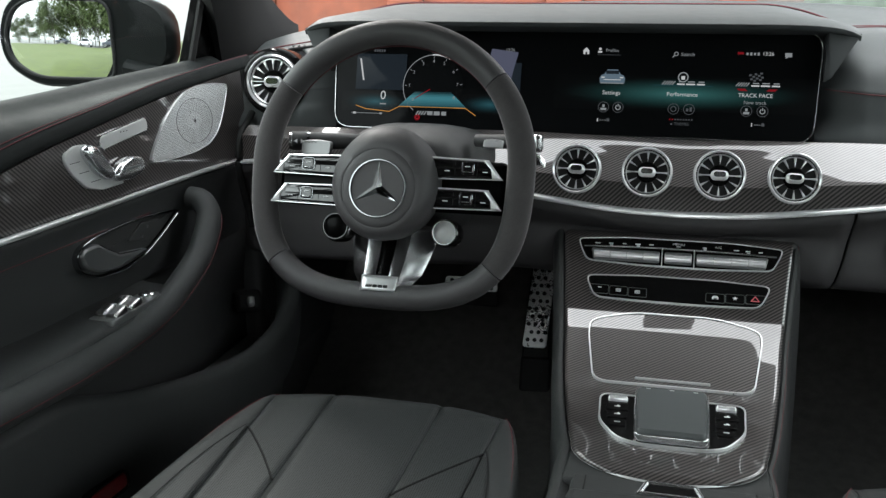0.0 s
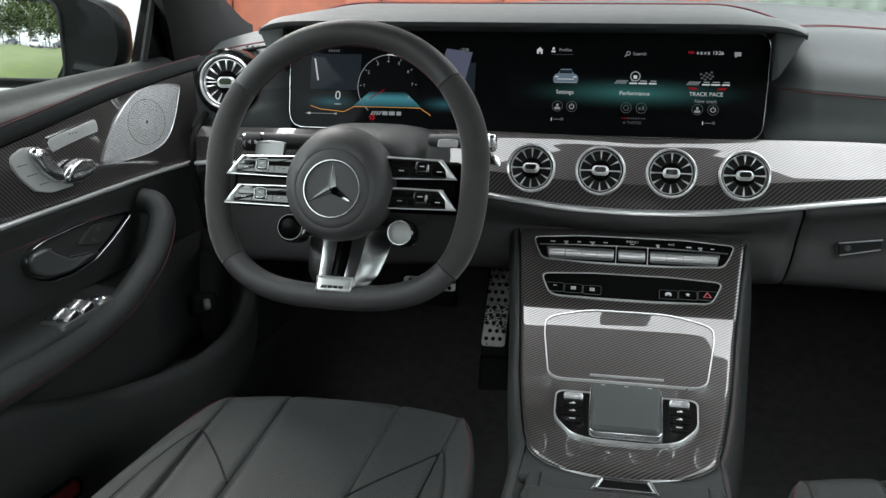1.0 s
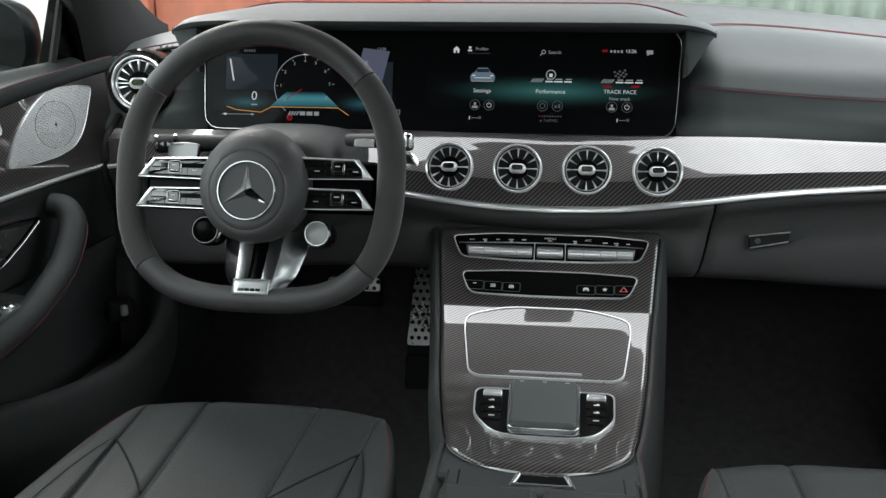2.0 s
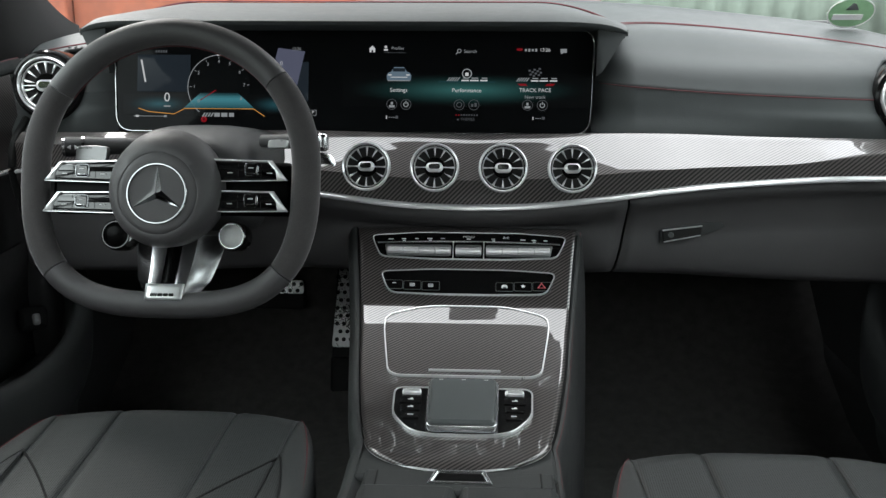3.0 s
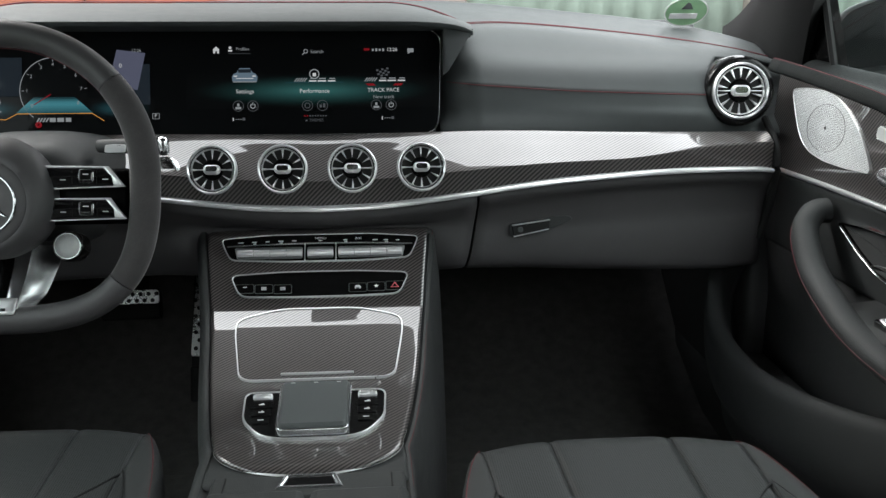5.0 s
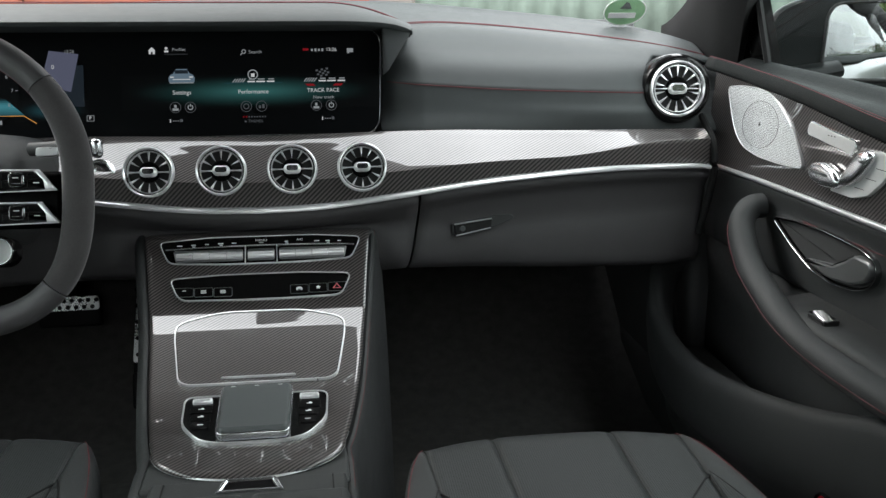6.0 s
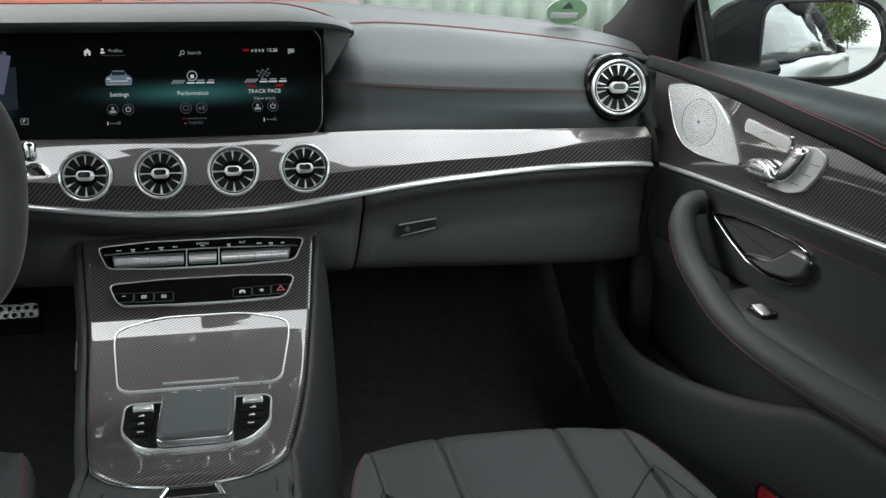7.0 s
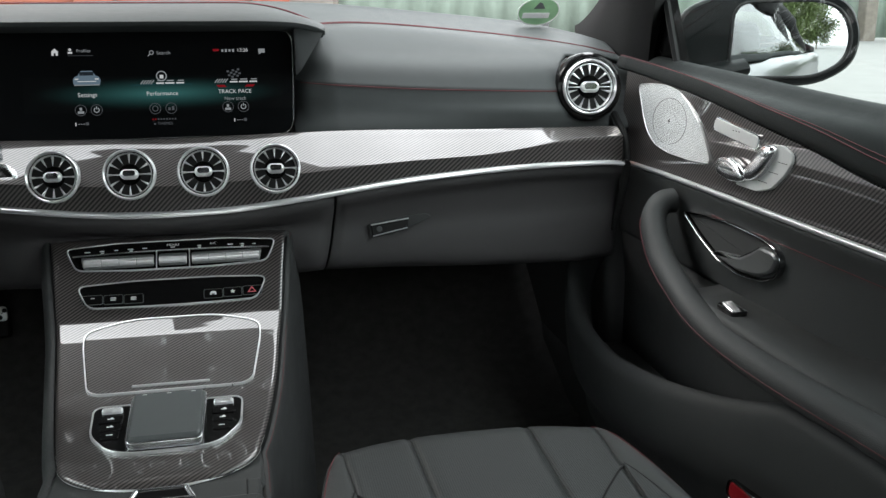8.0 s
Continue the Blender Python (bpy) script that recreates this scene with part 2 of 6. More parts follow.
def smooth(pts, n):
    """n points, evenly spread in parameter, on a smooth curve through pts."""
    p = [Vector(q) for q in pts]
    out = []
    for i in range(n):
        s = i / (n - 1) * (len(p) - 1)
        k = min(int(s), len(p) - 2)
        f = s - k
        a, b, c, d = p[max(k - 1, 0)], p[k], p[k + 1], p[min(k + 2, len(p) - 1)]
        out.append(0.5 * (2 * b + (c - a) * f + (2 * a - 5 * b + 4 * c - d) * f * f + (3 * b - a - 3 * c + d) * f ** 3))
    return out


def ease(xs, ys):
    """A smooth function through the given knots."""
    xs, ys = list(xs), list(ys)

    def f(x):
        if x <= xs[0]:
            return ys[0]
        if x >= xs[-1]:
            return ys[-1]
        k = max(i for i in range(len(xs) - 1) if xs[i] <= x)
        h = xs[k + 1] - xs[k]
        t = (x - xs[k]) / h
        m0 = (ys[k + 1] - ys[max(k - 1, 0)]) / (xs[k + 1] - xs[max(k - 1, 0)])
        m1 = (ys[min(k + 2, len(xs) - 1)] - ys[k]) / (xs[min(k + 2, len(xs) - 1)] - xs[k])
        return (2 * t ** 3 - 3 * t * t + 1) * ys[k] + (t ** 3 - 2 * t * t + t) * h * m0 + (3 * t * t - 2 * t ** 3) * ys[k + 1] + (t ** 3 - t * t) * h * m1
    return f


def loft(rows, close_u=False, close_v=False, caps=False, bm=None):
    bm = bm or bmesh.new()
    vs = [[bm.verts.new(p) for p in r] for r in rows]
    nu, nv = len(vs), len(vs[0])
    for i in range(nu if close_u else nu - 1):
        for j in range(nv if close_v else nv - 1):
            a, b, c, d = vs[i][j], vs[(i + 1) % nu][j], vs[(i + 1) % nu][(j + 1) % nv], vs[i][(j + 1) % nv]
            bm.faces.new((a, b, c, d))
    if caps:
        bm.faces.new(vs[0])
        bm.faces.new(list(reversed(vs[-1])))
    return bm


def sweep(path, section, up=(0, 0, 1), closed=False, scale=None, bm=None):
    """A closed section (2D: side, up) carried along a path."""
    rows = []
    n = len(path)
    for i, p in enumerate(path):
        a = path[(i - 1) % n] if closed else path[max(i - 1, 0)]
        b = path[(i + 1) % n] if closed else path[min(i + 1, n - 1)]
        t = (Vector(b) - Vector(a)).normalized()
        s = t.cross(Vector(up)).normalized()
        u = s.cross(t)
        k = scale(i / (n - 1)) if scale else 1
        rows.append([Vector(p) + s * x * k + u * y * k for x, y in section])
    return loft(rows, closed, True, not closed, bm)


def circle(r, n=10, rx=None):
    return [((rx or r) * math.cos(2 * math.pi * i / n), r * math.sin(2 * math.pi * i / n)) for i in range(n)]


def tube(path, r, n=8, closed=False, up=(0, 0, 1), bm=None, scale=None):
    return sweep(path, circle(r, n), up, closed, scale, bm)


def rrect(w, h, r, n=5):
    pts = []
    for cx, cy, a0 in ((w / 2 - r, h / 2 - r, 0), (-w / 2 + r, h / 2 - r, 90), (-w / 2 + r, -h / 2 + r, 180), (w / 2 - r, -h / 2 + r, 270)):
        for i in range(n):
            a = radians(a0 + 90 * i / (n - 1))
            pts.append((cx + r * math.cos(a), cy + r * math.sin(a)))
    return pts


def rounded(poly, r, n=5):
    """A polygon with rounded corners."""
    out = []
    m = len(poly)
    for i in range(m):
        p, a, b = Vector(poly[i]), Vector(poly[i - 1]), Vector(poly[(i + 1) % m])
        ra = min(r, 0.45 * (a - p).length)
        rb = min(r, 0.45 * (b - p).length)
        q0, q1 = p + (a - p).normalized() * ra, p + (b - p).normalized() * rb
        for k in range(n):
            t = k / (n - 1)
            out.append(tuple((1 - t) ** 2 * q0 + 2 * t * (1 - t) * p + t * t * q1))
    return out


def inset(poly, d):
    """The polygon drawn in by d (out, where d is negative)."""
    area = sum(poly[i - 1][0] * poly[i][1] - poly[i][0] * poly[i - 1][1] for i in range(len(poly)))
    s = 1 if area > 0 else -1
    out = []
    m = len(poly)
    for i in range(m):
        p, a, b = Vector(poly[i]), Vector(poly[i - 1]), Vector(poly[(i + 1) % m])
        e0, e1 = (p - a), (b - p)
        if e0.length < 1e-7:
            e0 = e1
        if e1.length < 1e-7:
            e1 = e0
        n0, n1 = Vector((-e0.y, e0.x)).normalized(), Vector((-e1.y, e1.x)).normalized()
        k = (n0 + n1)
        k = k.normalized() if k.length > 1e-6 else n0
        out.append(tuple(p + s * k * d / max(0.5, k.dot(n0))))
    return out


def plate(poly, m, depth, bevel=0.0008, back=0.0, bm=None):
    """An outline raised by depth over the frame m, with a bevelled front edge."""
    def ring(q, z):
        return [m @ Vector((x, y, z)) for x, y in q]
    bevel = min(bevel, depth * 0.6)
    return loft([ring(poly, -back), ring(poly, depth - bevel), ring(inset(poly, bevel * 0.4), depth - bevel * 0.3), ring(inset(poly, bevel), depth)], False, True, True, bm)


def rim_plate(outer, width, m, depth, bm=None, back=0.0):
    """A frame of that width along an outline."""
    inner = inset(outer, width)

    def ring(q, z):
        return [m @ Vector((x, y, z)) for x, y in q]
    b = min(width, depth) * 0.3
    return loft([ring(outer, -back), ring(outer, depth - b), ring(inset(outer, b), depth), ring(inset(outer, width - b), depth), ring(inner, depth - b), ring(inner, -back)], True, True, False, bm)


def revolve(profile, m, n=32, close=False, open_ends=False):
    rows = []
    for r, z in profile:
        rows.append([m @ Vector((r * math.cos(2 * math.pi * i / n), r * math.sin(2 * math.pi * i / n), z)) for i in range(n)])
    return loft(rows, close, True, not close and not open_ends)


def block(m, sx, sy, sz, r=0.002, bm=None):
    """A box with softened edges, centred in the frame m."""
    return plate(rrect(sx, sy, min(r, sx * 0.45, sy * 0.45), 4), m @ Matrix.Translation((0, 0, -sz / 2)), sz, min(r, sz * 0.4), 0, bm)


def shift(m, x=0, y=0, z=0, turn=0):
    return m @ pose(x, y, z, 0, 0, turn)


def words(text, size, m, mat, parent, name="lettering", align="CENTER", spread=1.0):
    """Lettering in the built-in font, as a mesh part."""
    c = bpy.data.curves.new("type", "FONT")
    c.body, c.size, c.align_x, c.align_y, c.space_character = text, size, align, "CENTER", spread
    c.resolution_u = 3
    o = new("type", c)
    me = bpy.data.meshes.new_from_object(o.evaluated_get(bpy.context.evaluated_depsgraph_get()))
    bpy.data.objects.remove(o)
    bm = bmesh.new()
    bm.from_mesh(me)
    bpy.data.meshes.remove(me)
    bm.transform(m)
    return part(name, bm, mat, parent)


# ---- the cabin's shell ----
# ground height is 0; x to the car's right, y ahead
chrome_z = ease((0, 0.09, 0.19, 0.27, 0.35, 0.5, 0.65, 0.70), (0.815, 0.818, 0.829, 0.839, 0.846, 0.851, 0.846, 0.838))
chrome_y = ease((0, 0.2, 0.35, 0.5, 0.65, 0.70), (1.217, 1.222, 1.238, 1.264, 1.302, 1.322))
trim_z = ease((0, 0.18, 0.28, 0.4, 0.65, 0.70), (0.903, 0.907, 0.907, 0.903, 0.896, 0.894))
trim_y = ease((0, 0.2, 0.4, 0.55, 0.70), (1.283, 1.285, 1.296, 1.312, 1.340))
far_y = ease((0, 0.24, 0.45, 0.64, 0.73, 0.78), (1.83, 1.80, 1.76, 1.72, 1.655, 1.58))
far_z = ease((0, 0.24, 0.45, 0.64, 0.73, 0.78), (1.090, 1.085, 1.068, 1.047, 1.026, 1.005))


def along(a, b, n):
    return [a + (b - a) * i / (n - 1) for i in range(n)]


def build_shell():
    # floor pan with a sloping toe board
    fl = thing("floor", (0, 0.6, 0.27), "black carpeted floor of the car's footwells", "floor", kind="structure")
    rows = [[Vector((x, y, z)) for x in along(-0.74, 0.74, 9)] for y, z in ((-1.3, 0.30), (0.2, 0.30), (1.3, 0.30), (1.55, 0.33), (1.75, 0.42), (1.92, 0.56), (2.0, 0.75), (2.0, 0.95))]
    part("carpet", loft(rows), CARPET, fl, thick=0.012)
    # ribbed rubber mats in the two footwells
    for s in (-1, 1):
        solo("floor_mat", plate(rounded([(-0.20, -0.3), (0.20, -0.3), (0.22, 0.30), (-0.22, 0.30)], 0.05), pose(s * 0.39, 1.22, 0.307), 0.012, 0.005), CARPET,
                      (s * 0.39, 1.22, 0.307), "black carpet mat lying in the footwell", "floor mat", "floor mats")
    # tunnel wall behind the console and bulkhead
    bk = thing("wall_bulkhead", (0, 2.0, 0.6), "dark bulkhead closing the footwells", "wall", kind="structure")
    part("firewall", block(pose(0, 2.04, 0.72), 1.6, 0.03, 0.66, 0.004), PLASTIC, bk)
    # sides of the body below the doors' trim, and rear closing wall
    for s in (-1, 1):
        side = thing("wall_left" if s < 0 else "wall_right", (s * 0.80, 0.4, 0.4), "dark inner side of the car body", "wall", kind="structure")
        part("sill", block(pose(s * 0.745, 0.35, 0.36), 0.10, 3.4, 0.16, 0.03), PLASTIC, side, "black sill cover beside the carpet")
        # footwell side below the dashboard
        part("kick_panel", block(pose(s * 0.745, 1.72, 0.62), 0.08, 0.62, 0.62, 0.02), PLASTIC, side)
        # outer body skin, seen in the door mirrors
        rows = []
        for y in along(-2.2, 1.62, 20):
            flare = 0.03 * math.exp(-((y + 1.5) / 0.35) ** 2)
            rows.append([Vector((s * (x + flare), y, z)) for x, z in ((0.815, 0.94 - 0.012 * (1.2 - y)), (0.835, 0.94 - 0.012 * (1.2 - y)), (0.875, 0.905 - 0.01 * (1.2 - y)), (0.905, 0.84), (0.915, 0.75), (0.91, 0.62), (0.93, 0.5), (0.92, 0.3), (0.88, 0.2))])
        part("body_side", loft(rows), BODY_PAINT, side, "glossy dark painted body side", thick=0.004)
    rear = thing("wall_rear", (0, -1.35, 0.6), "dark rear seat wall behind the camera", "wall", kind="structure")
    part("seat_wall", block(pose(0, -1.3, 0.62), 1.5, 0.16, 0.72, 0.05), LEATHER, rear)
    # roof and its black headliner
    roof = thing("ceiling", (0, 0, 1.40), "black fabric roof lining above the seats", "ceiling", kind="structure")
    outer = []
    for y, z, w in ((1.188, 1.300, 0.575), (1.05, 1.375, 0.58), (0.64, 1.415, 0.59), (0.15, 1.425, 0.59), (-0.5, 1.39, 0.56), (-1.0, 1.29, 0.53), (-1.5, 1.14, 0.50)):
        bow = 0.105 if y > 1.15 else 0.05
        outer.append([Vector((x * w, y + bow * (1 - x * x), z - 0.035 * x * x)) for x in along(-1, 1, 13)])
    bm = bmesh.new()
    vs = [[bm.verts.new(p) for p in r] for r in outer]
    for i in range(len(vs) - 1):
        for j in range(12):
            if i >= 4 and 1 <= j <= 10:
                continue                # rear window
            bm.faces.new((vs[i][j], vs[i + 1][j], vs[i + 1][j + 1], vs[i][j + 1]))
    part("lining", bm, HEADLINER, roof, thick=0.03)
    pane = part("rear_glass", loft([[p + Vector((0, 0, 0.01)) for p in r[1:12]] for r in outer[4:]]), WINDOW, roof, "clear rear window")
    pane.visible_shadow = False
    # windscreen
    ws = thing("window_1", (0, 1.4, 1.2), "raked clear windscreen of the car", "windscreen", kind="structure")
    rows = []
    for k in along(0, 1, 12):
        r = []
        for x in along(-1, 1, 25):
            b = Vector((x * 0.735, far_y(abs(x) * 0.735) + 0.012, far_z(abs(x) * 0.735) - 0.008))
            t = Vector((x * 0.575, 1.203 + 0.105 * (1 - x * x), 1.305 - 0.035 * x * x))
            r.append(b.lerp(t, k) + Vector((0, 0.03, 0.035)) * math.sin(math.pi * k) * 0.7)
        rows.append(r)
    pane = part("pane", loft(rows), WINDOW, ws)
    pane.visible_shadow = False
    # pillars beside it, with the black mirror triangle and the side glass
    for s in (-1, 1):
        pl = thing("pillar_left" if s < 0 else "pillar_right", (s * 0.80, 1.5, 1.0), "black trimmed windscreen pillar", "pillar", kind="structure")
        path = smooth([(s * 0.815, 1.69, 0.945), (s * 0.795, 1.56, 1.035), (s * 0.745, 1.42, 1.135), (s * 0.685, 1.27, 1.235), (s * 0.60, 1.14, 1.325)], 24)
        part("pillar_trim", sweep(path, [(-0.075, -0.012), (-0.066, 0.018), (-0.03, 0.034), (0.03, 0.034), (0.066, 0.018), (0.075, -0.012), (0.04, -0.03), (-0.04, -0.03)], (s, 0, 0.3), scale=lambda t: 1.0 + 0.75 * max(0.0, 1 - t * 2.2) ** 1.5), HEADLINER, pl, "fabric-covered black pillar trim")
        # roof rail over the side windows, unseen, thickened to keep sky off the display
        rail = smooth([(s * 0.60, 1.14, 1.325), (s * 0.61, 0.6, 1.395), (s * 0.60, 0.0, 1.40), (s * 0.585, -0.5, 1.36), (s * 0.60, -1.1, 1.20), (s * 0.66, -1.6, 0.98)], 24)
        part("roof_rail", tube([p - Vector((-s * 0.018, 0, 0.042)) for p in rail], 0.075, 12, scale=lambda t: min(1.0, 0.62 + 3 * t)), HEADLINER, pl)
        # unseen centre pillar, added to block side-window light from the display
        post = [(s * 0.765, 0.02, 0.93), (s * 0.735, 0.0, 1.05), (s * 0.69, -0.03, 1.18), (s * 0.63, -0.07, 1.33)]
        part("unseen_centre_pillar", sweep(smooth(post, 10), rrect(0.15, 0.05, 0.02, 4), (s, 0, 0.3)), HEADLINER, pl)
        # black triangle that carries the mirror
        tri = [(s * 0.800, 1.375, 0.985), (s * 0.83, 1.68, 0.955), (s * 0.80, 1.58, 1.03), (s * 0.755, 1.385, 1.165)]
        bm = loft([[Vector(p) for p in tri], [Vector(p) + Vector((s * 0.02, 0, 0)) for p in tri]], False, True, True)
        part("mirror_triangle", bm, JET, pl, "black triangular cover at the foot of the pillar")
        part("window_seal", tube([Vector(tri[0]) - Vector((0, 0.004, 0.02)), Vector(tri[3]) - Vector((0, 0.004, 0))], 0.006, 6), RUBBER, pl)
        gl = thing("window_2" if s < 0 else "window_3", (s * 0.81, 0.6, 1.1), "clear side window of the door", "window", kind="structure")
        rows = []
        for y in along(1.375, -1.2, 14):
            zt = 1.155 + (1.375 - y) * 0.52 if y > 0.93 else 1.375 - max(0, -0.2 - y) * 0.28
            rows.append([Vector((s * 0.812, y, 0.93)).lerp(Vector((s * (0.755 if y > 1.2 else 0.755 - min(1, (1.2 - y) / 0.3) * 0.14), y, zt)), k) for k in (0, 0.33, 0.66, 1)])
        pane = part("pane", loft(rows), SIDE_GLASS, gl)
        pane.visible_shadow = False


def build_rear_mirror():
    m = thing("rear_view_mirror", (0, 1.326, 1.236), "black oval mirror hanging inside the windscreen", "mirror")
    f = basis((0.001, 1.326, 1.237), (-0.12, -1, -0.34))
    part("housing", plate(rrect(0.096, 0.026, 0.0128, 8), f @ Matrix.Translation((0, 0, -0.012)), 0.012, 0.005), PLASTIC, m)
    part("mirror_glass", plate(rrect(0.090, 0.021, 0.0104, 8), f @ Matrix.Translation((0, 0, 0.0005)), 0.002, 0.0006), MIRROR, m)
    part("stem", tube([(0.001, 1.337, 1.243), (0.001, 1.344, 1.256), (0.001, 1.345, 1.286)], 0.005, 10), PLASTIC, m)


def build_door_mirror(s):
    m = thing("door_mirror", (s * 1.0, 1.5, 0.95), "black door mirror outside the side window", "mirror", "door mirrors")
    cx, cy, cz = (1.040 if s > 0 else -1.090), 1.45, 1.022
    n = Vector((-0.395 if s > 0 else 0.13, -1, 0.03 if s > 0 else 0.023)).normalized()
    f = basis((cx, cy, cz), n) @ Matrix.Diagonal((1, 1.07 if s < 0 else 1.0, 1, 1))
    # the pane is wide, tall at its inner end and rounded at its outer one, and slightly convex
    o = -s
    shape = rounded([(o * 0.094, 0.064), (o * 0.098, -0.056), (o * 0.085, -0.066), (-o * 0.05, -0.064), (-o * 0.098, -0.038), (-o * 0.108, 0.005), (-o * 0.09, 0.05), (-o * 0.05, 0.068)], 0.03, 6)
    reach = 0.010 if s < 0 else 0.0
    big = rounded([(o * (0.185 + reach), 0.050), (o * (0.190 + reach), -0.035), (o * 0.145, -0.074), (-o * 0.05, -0.080), (-o * 0.112, -0.046), (-o * 0.124, 0.006), (-o * 0.104, 0.062), (-o * 0.05, 0.084), (o * 0.10, 0.084)], 0.035, 6)
    if s < 0:
        shape, big = list(reversed(shape)), list(reversed(big))

    def dome(q, k):
        return f @ Vector((q[0] * k, q[1] * k, 0.003 - (q[0] ** 2 + q[1] ** 2) * k * k / 2.0))
    edge = inset(shape, 0.002)
    rows = [[dome(q, k) for q in edge] for k in (1, 0.85, 0.7, 0.55, 0.4, 0.25, 0.1, 0.02)]
    part("mirror_glass", loft([[p - n * 0.004 for p in rows[0]]] + rows, False, True, False), MIRROR, m, "convex mirror pane reflecting the outdoors", sharp=60)
    part("mirror_rim", rim_plate(inset(shape, -0.002), 0.005, shift(f, 0, 0, -0.008), 0.012), RUBBER, m)
    # painted shell behind it
    q0 = [f @ Vector((x, y, -0.002)) for x, y in inset(big, 0.004)]
    rows = [q0]
    for k, d in ((1.0, -0.008), (1.02, -0.03), (1.0, -0.06), (0.92, -0.095), (0.75, -0.122), (0.45, -0.14)):
        rows.append([f @ Vector((x * k, y * k, d)) for x, y in big])
    part("housing", loft(rows, False, True, True), SHELL_BLACK, m, "black painted mirror shell")
    foot = smooth([(s * 0.83, 1.53, 0.945), (s * 0.88, 1.525, 0.955), (s * 0.93, 1.51, 0.965), (s * 0.98, 1.50, 0.975)], 10)
    part("mirror_foot", sweep(foot, [(x * 1.0, y) for x, y in circle(0.018, 14, 0.055)]), SHELL_BLACK, m)


def build_body():
    """Plain painted skin that closes the car outside the cabin."""
    b = thing("car_body", (0, 0.3, 0.3), "dark painted outer body of the car", "car body", kind="structure")
    rows = []
    for y, z, w in ((1.86, 1.015, 0.80), (2.05, 1.0, 0.83), (2.5, 0.965, 0.84), (2.9, 0.90, 0.80), (3.15, 0.80, 0.74), (3.24, 0.62, 0.70), (3.25, 0.36, 0.68)):
        rows.append([Vector((x * w, y - 0.10 * x * x * (y > 3), z - 0.05 * x ** 4)) for x in along(-1, 1, 15)])
    part("bonnet", loft(rows), BODY_PAINT, b, thick=0.004)
    for s in (-1, 1):
        rows = []
        for y in along(1.62, 3.12, 14):
            k = (y - 1.62) / 1.5
            rows.append([Vector((s * (x - 0.13 * k ** 3), y, z)) for x, z in ((0.80, 1.0 - 0.17 * k ** 2), (0.86, 0.93 - 0.12 * k ** 2), (0.91, 0.80), (0.915, 0.62), (0.90, 0.42), (0.87, 0.25))])
        part("front_wing", loft(rows), BODY_PAINT, b, thick=0.004)
    rows = [[Vector((x * w, y + 0.05 * (1 - x * x), z - 0.035 * x * x)) for x in along(-1, 1, 13)] for y, z, w in ((1.220, 1.325, 0.60), (1.05, 1.40, 0.615), (0.64, 1.44, 0.63), (0.15, 1.45, 0.63), (-0.5, 1.415, 0.60))]
    part("roof_skin", loft(rows), BODY_PAINT, b, thick=0.004)
    rows = [[Vector((x * w, y - 0.08 * x * x, z - 0.05 * x ** 4)) for x in along(-1, 1, 13)] for y, z, w in ((-1.45, 1.13, 0.62), (-1.7, 1.06, 0.78), (-2.05, 1.02, 0.82), (-2.2, 0.95, 0.82), (-2.26, 0.70, 0.82), (-2.22, 0.36, 0.80))]
    part("boot_lid", loft(rows), BODY_PAINT, b, thick=0.004)


build_shell()
build_body()
build_rear_mirror()
for side in (-1, 1):
    build_door_mirror(side)


